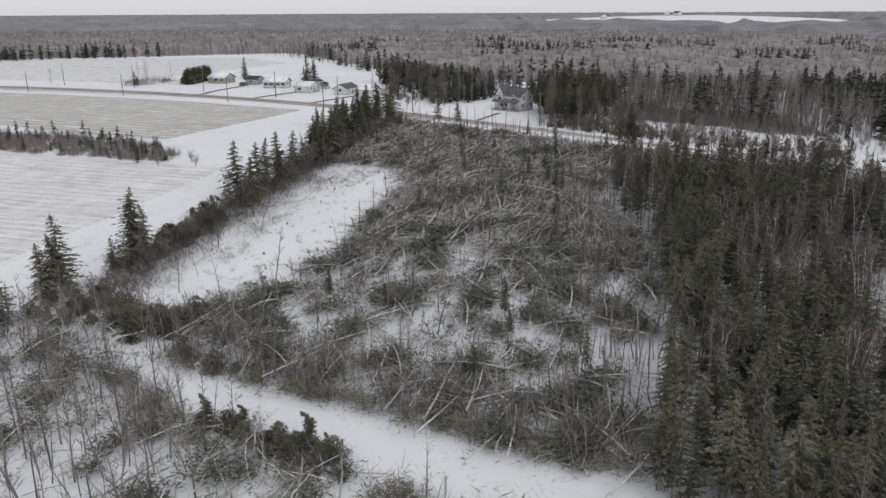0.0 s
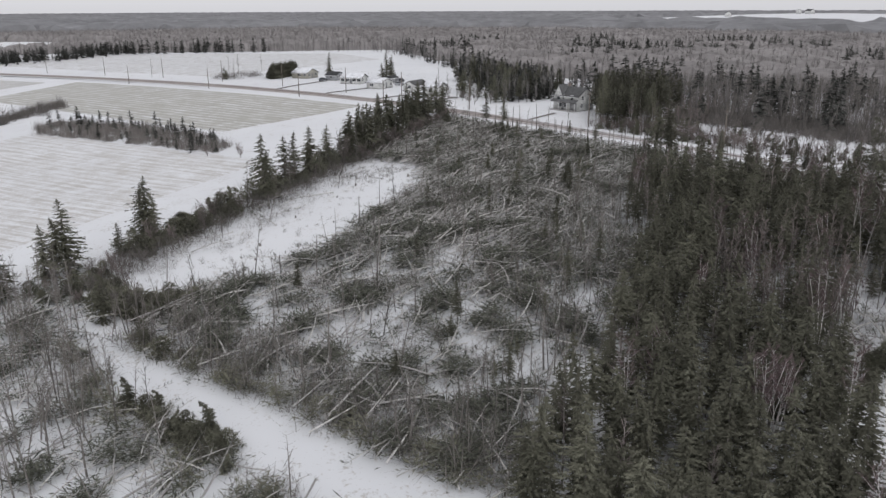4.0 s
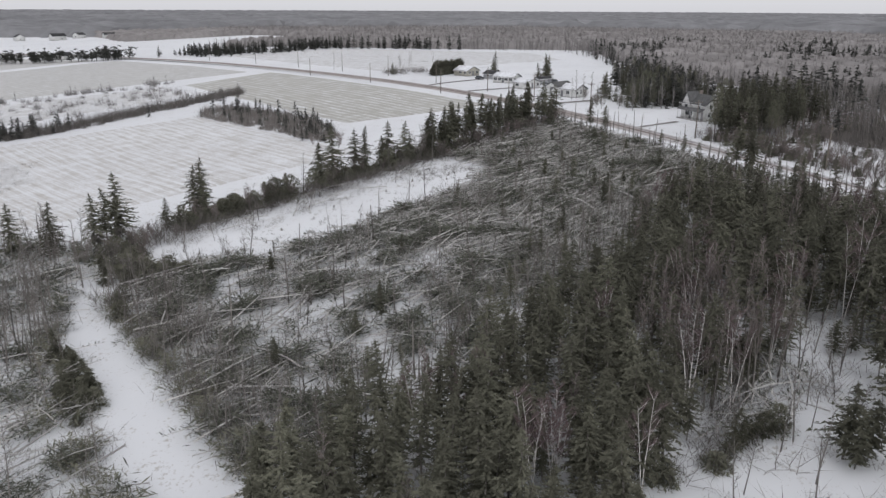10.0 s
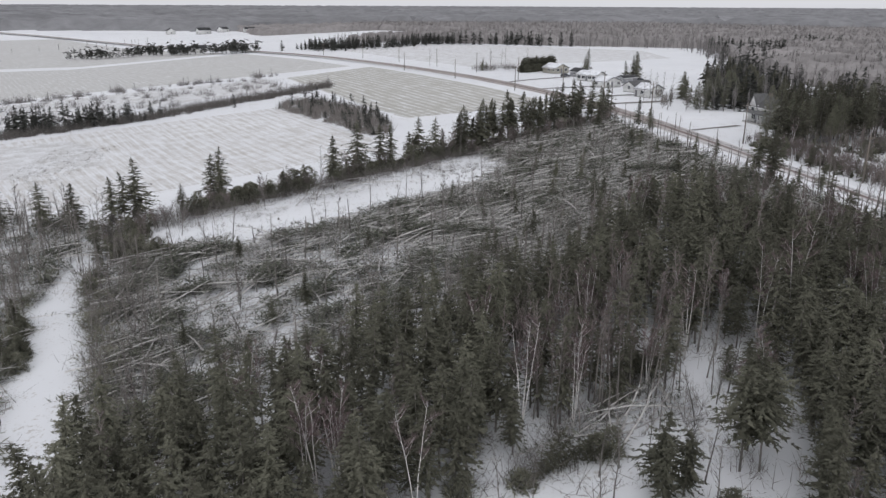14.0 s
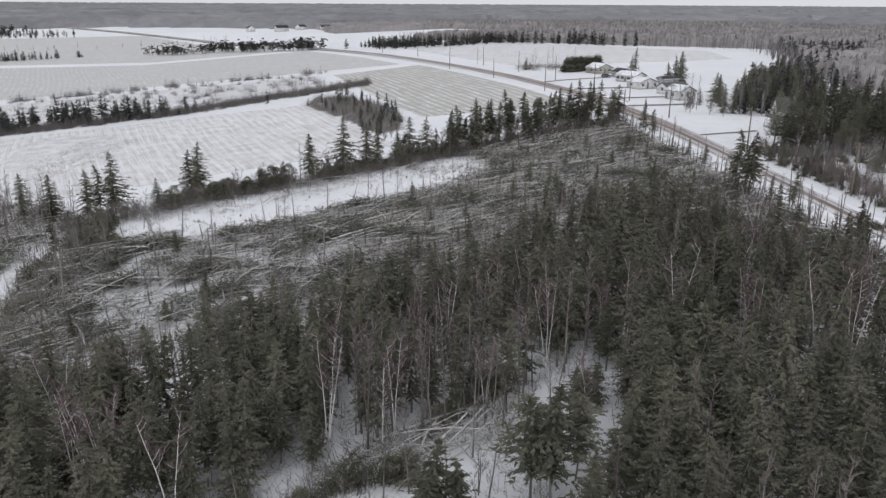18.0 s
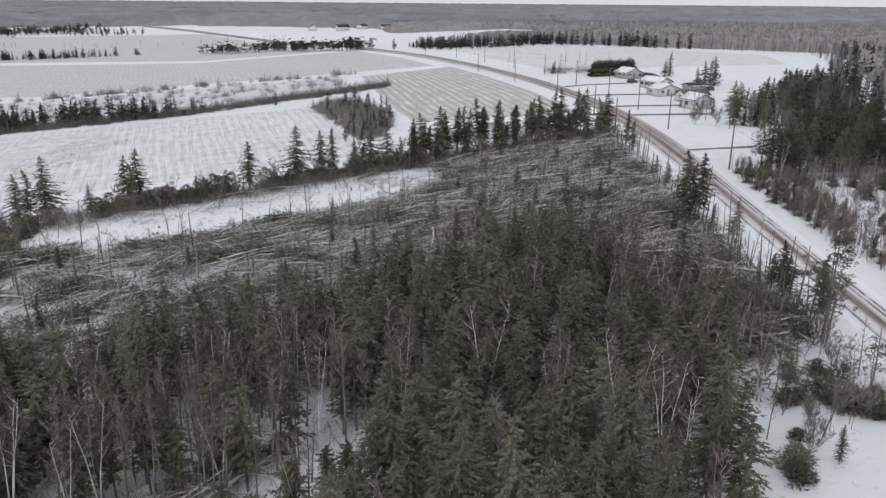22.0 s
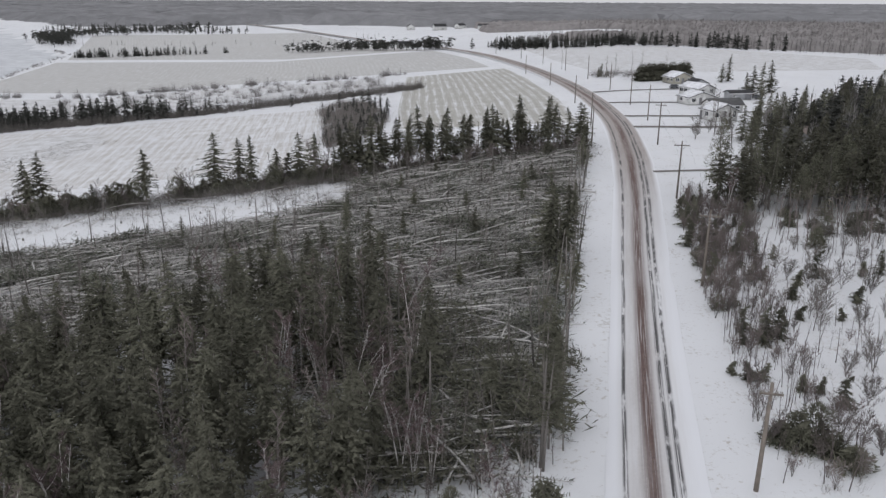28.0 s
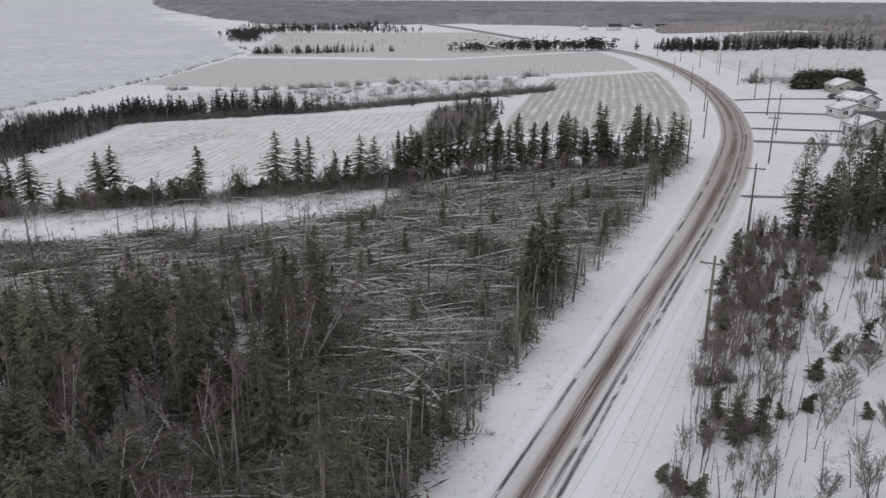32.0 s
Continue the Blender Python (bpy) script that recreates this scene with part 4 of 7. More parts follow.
LOG_SHAPES = [fallen_shapes(300 + i, L, r, 16, bg) for i, (L, r, bg) in enumerate([(9, 0.095, 8), (7.5, 0.08, 14), (10.5, 0.11, 18), (6, 0.07, 5)])]


def log_mass(name, pts, label):
    rows = []
    for x, y in pts:
        turn, lift_a, rise = log_place(x, y, rng.uniform(0.1, 1.25))
        s = rng.uniform(0.7, 1.1)
        cx, cy = x - math.cos(turn) * 4 * s, y - math.sin(turn) * 4 * s
        if max(cx, cx + 9 * s * math.cos(turn)) < road_x(y) - 7.5:
            rows.append((rng.randrange(4), cx, cy, h(cx, cy) + rise, turn, -lift_a, s, 1.0))
    ob = tagged(new(name, scatter(name, [s[0].arrays() for s in LOG_SHAPES], rows, LOG)), label, "fallen trees", kind="stuff")
    tagged(part("branches", scatter("branches", [s[1].arrays() for s in LOG_SHAPES], rows, BOUGH), BOUGH, ob), kind="stuff")


log_mass("blowdown", fill(rng, BLOW, 1.36, 0.5, lambda x, y: rng.random() < 1.1 * thick(x, y)), "tangle of grey storm-felled trunks on snow")

# loose brush between the trunks
brush = []
for i in range(4):
    g = Geo()
    r2 = random.Random(400 + i)
    for k in range(36):
        p = np.array((r2.gauss(0, 0.7), r2.gauss(0, 0.7), r2.uniform(0, 0.5)))
        a = r2.uniform(0, 6.28)
        d = np.array((math.cos(a), math.sin(a), r2.uniform(-0.1, 1.1))) * r2.uniform(0.5, 1.6)
        g.blade(p, p + d, 0.021, np.cross(d, (0.1, 0.2, 1)) / np.linalg.norm(np.cross(d, (0.1, 0.2, 1))))
    brush.append(g.arrays())
bough = []
for i in range(4):
    g = Geo()
    r2 = random.Random(420 + i)
    for k in range(84):
        p = np.array((r2.gauss(0, 0.5), r2.gauss(0, 0.5), r2.uniform(0.05, 0.8)))
        a = r2.uniform(0, 6.28)
        d = np.array((math.cos(a), math.sin(a), r2.uniform(-0.2, 0.6))) * r2.uniform(0.35, 0.85)
        s = np.array((-math.sin(a), math.cos(a), r2.uniform(-0.6, 0.6))) * 0.045
        m = p + d * 0.55
        g.add([p, m - s, m + s, p + d], [(0, 1, 2), (1, 3, 2)])
    bough.append(g.arrays())
rows = [(rng.randrange(4), x, y, h(x, y) + rng.uniform(0, 0.3), rng.uniform(0, 6.28), 0, rng.uniform(0.7, 1.5), 0.9) for x, y in fill(rng, BLOW, 1.7, 0.5, lambda x, y: clump(x, y) > -0.1 and rng.random() < 0.26 * thick(x, y))]
tagged(new("brushwood", scatter("brushwood", brush, rows, STICK)), "grey broken branches strewn over snow", "brushwood", kind="stuff")
splinters = []
for i in range(4):
    g = Geo()
    r2 = random.Random(430 + i)
    for k in range(20):
        p = np.array((r2.gauss(0, 0.9), r2.gauss(0, 0.6), r2.uniform(0.2, 1.0)))
        a = r2.gauss(0.1, 0.5) + (math.pi if r2.random() < 0.4 else 0)
        d = np.array((math.cos(a), math.sin(a), r2.uniform(-0.15, 0.4))) * r2.uniform(0.9, 2.6)
        sd = np.cross(d, (0.1, 0.2, 1))
        g.blade(p, p + d, 0.026, (sd / np.linalg.norm(sd) + np.array((0, 0, 0.6))))
    splinters.append(g.arrays())
tagged(new("stripped_branches", scatter("stripped_branches", splinters, [(rng.randrange(4), x, y, h(x, y), rng.gauss(0.04, 0.35), 0, rng.uniform(0.7, 1.25), 1.0) for x, y in fill(rng, BLOW, 1.3, 0.5, lambda x, y: rng.random() < 0.75 * thick(x, y) and x < road_x(y) - 10)], PALE_STICK)), "pale stripped branches strewn over felled trunks", "brushwood", kind="stuff")
rows = [(rng.randrange(4), x, y, h(x, y) + rng.uniform(0, 0.4), rng.uniform(0, 6.28), 0, rng.uniform(0.8, 1.7), 0.8) for x, y in fill(rng, BLOW, 1.75, 0.5, lambda x, y: clump(x, y) > 0 and rng.random() < (0.4 if x < -50 else 0.24) * thick(x, y) - 0.02)]
tagged(new("green_boughs", scatter("green_boughs", bough, [(rng.randrange(4), x, y, h(x, y) + rng.uniform(0, 0.5), rng.uniform(0, 6.28), 0, rng.uniform(1.1, 2.0), 0.9) for x, y in fill(rng, BLOW, 1.15, 0.5, lambda x, y: noise.noise((x * 0.19, y * 0.19, 21)) > (0.05 if x < -50 else 0.3) and clump(x, y) > 0.04 and rng.random() < 0.8)], BOUGH)), "heaps of dark green spruce tops among felled trunks", "boughs", kind="stuff")
tagged(new("tangled_brush", scatter("tangled_brush", brush, [(rng.randrange(4), x, y, h(x, y), rng.uniform(0, 6.28), 0, rng.uniform(0.9, 1.9), 1.5) for x, y in fill(rng, BLOW, 1.25, 0.5, lambda x, y: noise.noise((x * 0.13, y * 0.13, 33)) > (0.0 if x < -55 else 0.25) and clump(x, y) > 0.06 and rng.random() < 0.3)], TWIGS)), "brown leafless brush growing through felled trunks", "brush", kind="stuff")
sapling = []
for i in range(4):
    g = Geo()
    r2 = random.Random(480 + i)
    tall = r2.uniform(4.5, 7.5)
    lx, ly = r2.uniform(-1.4, 1.4), r2.uniform(-1.4, 1.4)
    stem = np.array([(lx * f ** 1.6, ly * f ** 1.6, tall * f) for f in (0, 0.3, 0.65, 1.0)])
    g.tube(stem, [0.07, 0.058, 0.04, 0.01], 4)
    for k in range(26):
        f = r2.uniform(0.3, 1.0)
        p = np.array((lx * f ** 1.6, ly * f ** 1.6, tall * f))
        a = r2.uniform(0, 6.28)
        L = r2.uniform(0.4, 1.1)
        g.blade(p, p + np.array((math.cos(a) * L, math.sin(a) * L, L * r2.uniform(0.3, 1.1))), 0.022, (-math.sin(a), math.cos(a), 0.2))
    sapling.append(g.arrays())
LANE_E = [(-100.5, 112), (-100.6, 95), (-101, 83), (-101.6, 75), (-102, 66), (-101, 58), (-97, 60), (-95, 75), (-93, 92), (-91, 108), (-92, 118), (-99, 117)]
SAPWOOD = [(-103, 53), (-84, 54.5), (-72, 57), (-60, 60), (-46, 64), (-36, 71), (-20, 78), (-20, 88), (-40, 80), (-58, 72), (-78, 67), (-99, 65)]
pts = fill(rng, LANE_E, 1.8, 0.5, lambda x, y: rng.random() < 0.7) + fill(rng, SAPWOOD, 2.0, 0.5, lambda x, y: rng.random() < 0.7) + fill(rng, BLOW, 6.0, 0.5)
tagged(new("bare_saplings", scatter("bare_saplings", sapling, [(rng.randrange(4), x, y, h(x, y) - 0.1, rng.uniform(0, 6.28), rng.uniform(-0.25, 0.25), rng.uniform(0.6, 1.15), 1) for x, y in pts], TWIGS)), "thin leafless saplings leaning over a blowdown", "saplings", kind="stuff")
EDGE_E = [(-100.3, 111), (-100.6, 105), (-101, 95), (-101.3, 83), (-101.8, 76), (-102.4, 67), (-102.6, 56), (-99, 56), (-98.8, 67), (-98.2, 76), (-97.6, 84), (-97, 95), (-96.7, 110)]
EDGE_W = [(-103.5, 112.5), (-107.2, 102), (-107.6, 96), (-109, 88), (-109.8, 80), (-110.6, 70), (-111.5, 58), (-116, 58), (-115, 70), (-114, 80), (-112.5, 90), (-111.5, 98), (-108, 110), (-105, 117)]
tagged(new("lane_edge_brush", scatter("lane_edge_brush", brush, [(rng.randrange(4), x, y, h(x, y), rng.uniform(0, 6.28), 0, rng.uniform(0.7, 1.5), 1.1) for x, y in fill(rng, EDGE_E, 1.3, 0.5, lambda x, y: rng.random() < 0.65) + fill(rng, EDGE_W, 1.5, 0.5, lambda x, y: clump(x, y) > -0.15)], STICK)), "broken grey branches heaped beside a snowy lane", "brushwood", kind="stuff")
tagged(new("lane_edge_boughs", scatter("lane_edge_boughs", bough, [(rng.randrange(4), x, y, h(x, y) + 0.2, rng.uniform(0, 6.28), 0, rng.uniform(0.9, 1.7), 0.9) for x, y in fill(rng, EDGE_E, 1.6, 0.5, lambda x, y: rng.random() < 0.55) + fill(rng, EDGE_W, 1.8, 0.5, lambda x, y: rng.random() < 0.35)], NEEDLES_MASS)), "dark spruce boughs heaped beside a snowy lane", "boughs", kind="stuff")
log_mass("lane_edge_logs", fill(rng, [(x + 5.5, y) for x, y in EDGE_E], 2.2, 0.5) + fill(rng, [(x - 3, y) for x, y in EDGE_W], 2.4, 0.5), "fallen trunks beside a snowy lane")
tagged(new("lane_brush", scatter("lane_brush", brush, [(rng.randrange(4), x, y, h(x, y), rng.uniform(0, 6.28), 0, rng.uniform(1.0, 1.8), 1.4) for x, y in fill(rng, LANE_E, 1.8, 0.5, lambda x, y: clump(x, y) > -0.1)], TWIGS)), "brown brush beside a snowy lane", "brush", kind="stuff")
tagged(new("broken_boughs", scatter("broken_boughs", bough, rows, BOUGH)), "greyish green broken spruce boughs among felled trunks", "boughs", kind="stuff")

for x, y in fill(rng, BLOW, 6.2, 0.5):
    k = rng.random()
    if k < 0.5:
        SNAGS.put(rng.randrange(4), place(x, y, rng.uniform(0, 6.28), rng.uniform(0.8, 1.1), 1, rng.uniform(-0.1, 0.1)))
    elif k < 0.80 and x < -20:
        BARES.put(rng.randrange(4), place(x, y, rng.uniform(0, 6.28), rng.uniform(0.7, 1.0), 1, rng.uniform(-0.15, 0.15)))
    elif k < (0.86 if x < -50 else 0.83):
        EDGE.put((1, 3)[rng.randrange(2)], place(x, y, rng.uniform(0, 6.28), rng.uniform(0.35, 0.6)))
for x, y in [(-40.8, 93.6), (-34.9, 93.1), (-39.1, 107.8), (-31.2, 99.4), (-24.7, 97.4), (-17.8, 94.2), (-15.2, 102), (-11, 91.1)] + fill(rng, [(-98, 60), (-72, 65), (-54, 67), (-32, 76), (-18, 81), (-8, 82), (-8, 96), (-20, 94), (-40, 86), (-60, 72), (-96, 62)], 7.5, 0.5):
    DENSE.put(rng.randrange(5), place(x, y, rng.uniform(0, 6.28), rng.uniform(0.35, 0.68), 1, rng.uniform(-0.1, 0.1)))
for i in range(60):
    f = i / 59
    SNAGS.put(rng.randrange(4), place(1.2 + 32 * f + rng.uniform(-2.5, 0.6), 47 + 101 * f, rng.uniform(0, 6.28), rng.uniform(0.7, 1.0), 1, rng.uniform(-0.12, 0.12)))

rows = [(rng.randrange(4), x, y, h(x, y), rng.uniform(0, 6.28), 0, rng.uniform(0.9, 1.7), 1.0) for x, y in fill(rng, WOOD, 2.6, 0.5, lambda x, y: not inside(GAP, x, y) or rng.random() < 0.2)]
tagged(new("hollow_boughs", scatter("hollow_boughs", bough, [(rng.randrange(4), x, y, h(x, y) + 0.2, rng.uniform(0, 6.28), 0, rng.uniform(1.1, 2.0), 1.0) for x, y in fill(rng, HOLLOW, 1.3, 0.5, lambda x, y: rng.random() < 0.7)], NEEDLES_MASS)), "dark spruce tops lying in a hollow of the wood", "boughs", kind="stuff")
tagged(new("forest_litter", scatter("forest_litter", brush, rows, STICK)), "brown dead branches on the floor of the wood", "litter", kind="stuff")
log_mass("wood_logs", fill(rng, HOLLOW, 2.0, 0.5) + fill(rng, [(-69, 35.5), (-60, 38), (-54, 39.5), (-55, 35), (-60, 32.5), (-66, 31.5)], 1.3, 0.5), "fallen grey trunks inside the standing wood")

# west of the lane: bare trees, brush and a few logs
WEST = [(-111, 58), (-110.3, 70), (-109.6, 80), (-107.8, 97), (-104, 114), (-97, 121), (-95, 134), (-100, 150), (-118, 168), (-150, 170), (-150, 60)]
rng = random.Random(31)
for x, y in fill(rng, WEST, 3.1, 0.5):
    if x > -126 and rng.random() < (0.75 if y > 92 else 0.22):
        BARES.put(rng.randrange(4), place(x, y, rng.uniform(0, 6.28), rng.uniform(0.75, 1.15), 1, rng.uniform(-0.1, 0.1)))
log_mass("west_blowdown", fill(rng, WEST, 2.1, 0.5, lambda x, y: rng.random() < 0.2 + thick(x, y)), "scattered grey fallen trunks beside a snowy lane")
rows = [(rng.randrange(4), x, y, h(x, y), rng.uniform(0, 6.28), 0, rng.uniform(0.8, 1.6), 1.1) for x, y in fill(rng, WEST, 1.9, 0.5, lambda x, y: clump(x, y) > 0.0 and rng.random() < 0.4)]
tagged(new("west_boughs", scatter("west_boughs", bough, [(rng.randrange(4), x, y, h(x, y) + 0.2, rng.uniform(0, 6.28), 0, rng.uniform(0.9, 1.8), 0.9) for x, y in fill(rng, WEST, 1.6, 0.5, lambda x, y: x > -135 and noise.noise((x * 0.16, y * 0.16, 21)) > 0.0 and clump(x, y) > 0)], BOUGH)), "dark green broken boughs west of a lane", "boughs", kind="stuff")
tagged(new("west_brushwood", scatter("west_brushwood", brush, rows, STICK)), "grey brush beside a snowy lane", "brushwood", kind="stuff")
for x, y in fill(rng, [(-91, 126), (-95, 119), (-97, 113), (-88, 111.5), (-84, 113), (-90, 116)], 1.6, 0.5) + fill(rng, [(-108, 97), (-107.5, 89), (-108.3, 79), (-111, 80), (-111.5, 90), (-110.5, 97)], 1.9, 0.5) + [(-99.6, 103), (-98.6, 101), (-97.3, 110), (-98.5, 108)]:
    BUSHES.put(rng.randrange(3), place(x, y, rng.uniform(0, 6.28), rng.uniform(0.7, 1.15)))
tagged(new("west_saplings", scatter("west_saplings", sapling, [(rng.randrange(4), x, y, h(x, y) - 0.1, rng.uniform(0, 6.28), rng.uniform(-0.2, 0.2), rng.uniform(0.7, 1.15), 1) for x, y in fill(rng, WEST, 2.2, 0.5, lambda x, y: rng.random() < (0.45 if y > 98 else 0.09))], TWIGS)), "crowd of thin leafless saplings west of a lane", "saplings", kind="stuff")
for x, y, s in [(-108.5, 84, 1.2), (-109.5, 81, 0.9), (-110.2, 86, 1.0), (-108.2, 92, 0.9), (-111, 78.5, 0.8), (-109, 96, 1.1), (-97.3, 119, 1.6), (-112, 72, 0.7)]:
    YOUNG.put(2 if s > 0.85 else 0, place(x, y, x, s))

# the torn corner of the wood beside the road
CORNER = [(-18, 29), (-12, 42), (-8, 46), (-3, 52), (4, 58), (7, 66), (5.5, 57), (3, 49), (0, 41), (-5, 31), (-11, 26)]
NORTH = [(-9, 44), (-4, 52), (1, 58), (5, 66), (7.5, 67), (4.5, 57), (1, 49), (-3, 41)]
rng = random.Random(36)
for x, y in fill(rng, NORTH, 1.9, 0.5):
    turn = rng.gauss(0.15, 0.22)
    s = rng.uniform(0.6, 0.9)
    FALLEN.put(rng.randrange(6), Matrix.Translation((x - 6.3 * s, y - 0.9 * s, h(x - 6, y) + rng.uniform(0.2, 0.8))) @ Euler((0, 0.02, turn)).to_matrix().to_4x4() @ Matrix.Diagonal((s, s, s, 1)))
rows = [(rng.randrange(4), x, y, h(x, y), rng.uniform(0, 6.28), 0, rng.uniform(0.5, 1.3), 1.2) for x, y in fill(rng, CORNER, 1.5, 0.5, lambda x, y: rng.random() < (0.75 if y > 40 else 0.5))]
tagged(new("corner_brush", scatter("corner_brush", sapling, [(a, x, y, z, t, l, s * 0.4, 1) for a, x, y, z, t, l, s, q in rows], TWIGS)), "grey brush at the torn corner of a wood", "brush", kind="stuff")
rows = [(rng.randrange(4), x, y, h(x, y) + 0.2, rng.uniform(0, 6.28), 0, rng.uniform(0.9, 1.8), 1) for x, y in fill(rng, CORNER, 1.7, 0.5, lambda x, y: rng.random() < (0.5 if y > 40 else 0.03)) + [(-9.3, 32.8), (-8.6, 33.4), (-8, 33.9), (-7, 34.2)]]
tagged(new("corner_boughs", scatter("corner_boughs", bough, rows, NEEDLES_MASS)), "dark broken spruce tops at the corner of a wood", "boughs", kind="stuff")
log_mass("corner_logs", fill(rng, [(x - 3.5, y) for x, y in NORTH], 1.0, 0.5), "pale fallen trunks at the torn corner of a wood")
for x, y, s in [(-7.9, 37.8, 0.7), (-6.2, 36.4, 0.8), (-5.4, 30.8, 1.1), (-6.4, 31.2, 0.8), (-2.6, 50.4, 1.0), (-12, 33, 0.8), (-10.6, 33.1, 0.9), (-2, 43, 0.9), (-8, 30.6, 1.2), (-7.2, 29.7, 1.0), (-8.8, 32, 0.9), (-6.6, 28.6, 1.1), (-17.2, 25.4, 1.1), (-18, 24, 0.9), (-9, 36.2, 0.7), (-14.6, 28.4, 0.7)]:
    BUSHES.put(int(-x * 3) % 3, place(x, y, x, s))
for x, y, s in [(-10.8, 41.6, 0.75), (-9.6, 42.3, 0.7), (-5.1, 37.3, 0.6), (-5.9, 36.9, 0.5), (-13.8, 34.1, 0.6), (-5.3, 34.9, 0.5), (-10, 40.7, 0.6), (-10.5, 42.6, 0.65), (-8.8, 40.3, 0.6), (-15.6, 45.8, 0.8), (-18.3, 35.1, 0.85)]:
    BIRCHES.put(1, place(x, y, x, s))
for x, y, s in [(-8.2, 29, 1.0), (-9.6, 30, 1.1), (-7, 32.6, 1.0), (-5.6, 34.2, 0.9), (-15.5, 26, 1.2), (-12.6, 29.4, 0.9), (-4.2, 36.8, 0.8)]:
    WILLOWS.put(int(-x * 3) % 3, place(x, y, x, s))
DENSE.put(3, place(-14.2, 24.6, 1.0, 0.42))
for x, y in fill(rng, CORNER, 2.4, 0.5):
    (BARES if rng.random() < 0.5 else SHRUBS).put(rng.randrange(3), place(x, y, rng.uniform(0, 6.28), rng.uniform(0.4, 0.75), 1, rng.uniform(-0.2, 0.2)))
for x, y, s in [(-3.6, 32.9, 0.7), (1.7, 48.6, 0.9), (-0.7, 47.9, 0.7), (1.0, 45.9, 0.8), (2.2, 50.5, 0.8), (5.5, 60, 0.9), (6.3, 62.5, 0.7), (8, 67, 0.8)]:
    SNAGS.put(int(x * 7) % 4, place(x, y, x, s, 1, 0.05))

# hedge of dark bushes below the field trees
rng = random.Random(41)
for i in range(120):
    f = i / 119
    x, y = -84 + 68 * f + rng.uniform(-1, 1), 136.5 + 10.5 * f + rng.uniform(-2.2, 2.2)
    k = rng.random()
    if noise.noise((x * 0.09, 0, 44)) < -0.12:
        continue
    (YOUNG if k < 0.15 else BUSHES if k < 0.75 else SHRUBS).put(rng.randrange(3), place(x, y + (1.2 if k < 0.75 else 0), rng.uniform(0, 6.28), rng.uniform(1.0, 1.9)))
for i in range(70):
    f = i / 69
    SHRUBS.put(rng.randrange(3), place(-16 + 50 * f + rng.uniform(-1, 1), 143.5 + 9.5 * f + rng.uniform(-1.5, 4), rng.uniform(0, 6.28), rng.uniform(0.9, 1.4)))
for i in range(16):
    f = i / 15
    BARES.put(rng.randrange(4), place(-92 + 76 * f + rng.uniform(-2, 2), 126 + 14 * f + rng.uniform(-4, 8), rng.uniform(0, 6.28), rng.uniform(0.6, 0.95), 1, rng.uniform(-0.2, 0.2)))

rows = [(rng.randrange(4), -88 + 122 * f + rng.uniform(-1, 1), 136 + 17 * f + rng.gauss(-1.5, 3.0), 0, rng.uniform(0, 6.28), 0, rng.uniform(0.8, 1.7), 1.3) for f in np.linspace(0, 1, 520)]
tagged(new("hedge_brush", scatter("hedge_brush", brush, [(k, x, y, h(x, y), t, l, s, q) for k, x, y, z, t, l, s, q in rows], TWIGS)), "brown brush under the field-edge spruces", "brush", kind="stuff")

# the hedge bends down round the west end of the clearing
WESTEND = [(-82, 136.5), (-80, 133), (-88.5, 130), (-90, 122), (-88, 114.5), (-86, 112.5), (-93, 113), (-96, 119), (-97, 127), (-101, 137), (-92, 141)]
for x, y in fill(rng, WESTEND, 2.1, 0.5, lambda x, y: y < 134 or rng.random() < 0.4):
    k = rng.random()
    (BUSHES if k < 0.55 else SHRUBS if k < 0.8 else WILLOWS).put(rng.randrange(3), place(x, y, rng.uniform(0, 6.28), rng.uniform(0.8, 1.3)))
tagged(new("clearing_end_boughs", scatter("clearing_end_boughs", bough, [(rng.randrange(4), x, y, h(x, y) + 0.2, rng.uniform(0, 6.28), 0, rng.uniform(1.1, 1.9), 1.0) for x, y in fill(rng, [(-90, 127), (-91, 121), (-88, 114.8), (-85, 112.5), (-93, 112.5), (-96, 120), (-94, 127)], 1.1, 0.5)], NEEDLES_MASS)), "dark heap of spruce boughs closing a clearing", "boughs", kind="stuff")
for x, y in fill(rng, [(-88, 128), (-78, 117), (-46, 118), (-24, 122), (-18, 130), (-20, 138), (-56, 131)], 5.6, 0.5, lambda x, y: rng.random() < 0.45 + noise.noise((x * 0.1, y * 0.1, 2))):
    STUMPS.put(rng.randrange(3), place(x, y, rng.uniform(0, 6.28), rng.uniform(0.5, 1.1), 1, rng.uniform(-0.1, 0.1)))

# debris along the upper side of the clearing
DEBRIS = [(-90, 127), (-75, 124), (-58, 127), (-40, 131), (-24, 136), (-18, 142), (-35, 142), (-58, 135), (-84, 132)]
log_mass("clearing_logs", fill(rng, DEBRIS, 3.6, 0.5, lambda x, y: rng.random() < 0.35 + noise.noise((x * 0.15, y * 0.15, 4))), "few fallen trunks and branches on a snowy clearing")
rows = [(rng.randrange(4), x, y, h(x, y), rng.uniform(0, 6.28), 0, rng.uniform(0.4, 1.0), 1.0) for x, y in fill(rng, DEBRIS, 1.7, 0.5, lambda x, y: rng.random() < 0.35 + 1.2 * noise.noise((x * 0.15, y * 0.15, 4)))]
tagged(new("clearing_brush", scatter("clearing_brush", brush, rows, STICK)), "broken branches scattered on a snowy clearing", "brushwood", kind="stuff")

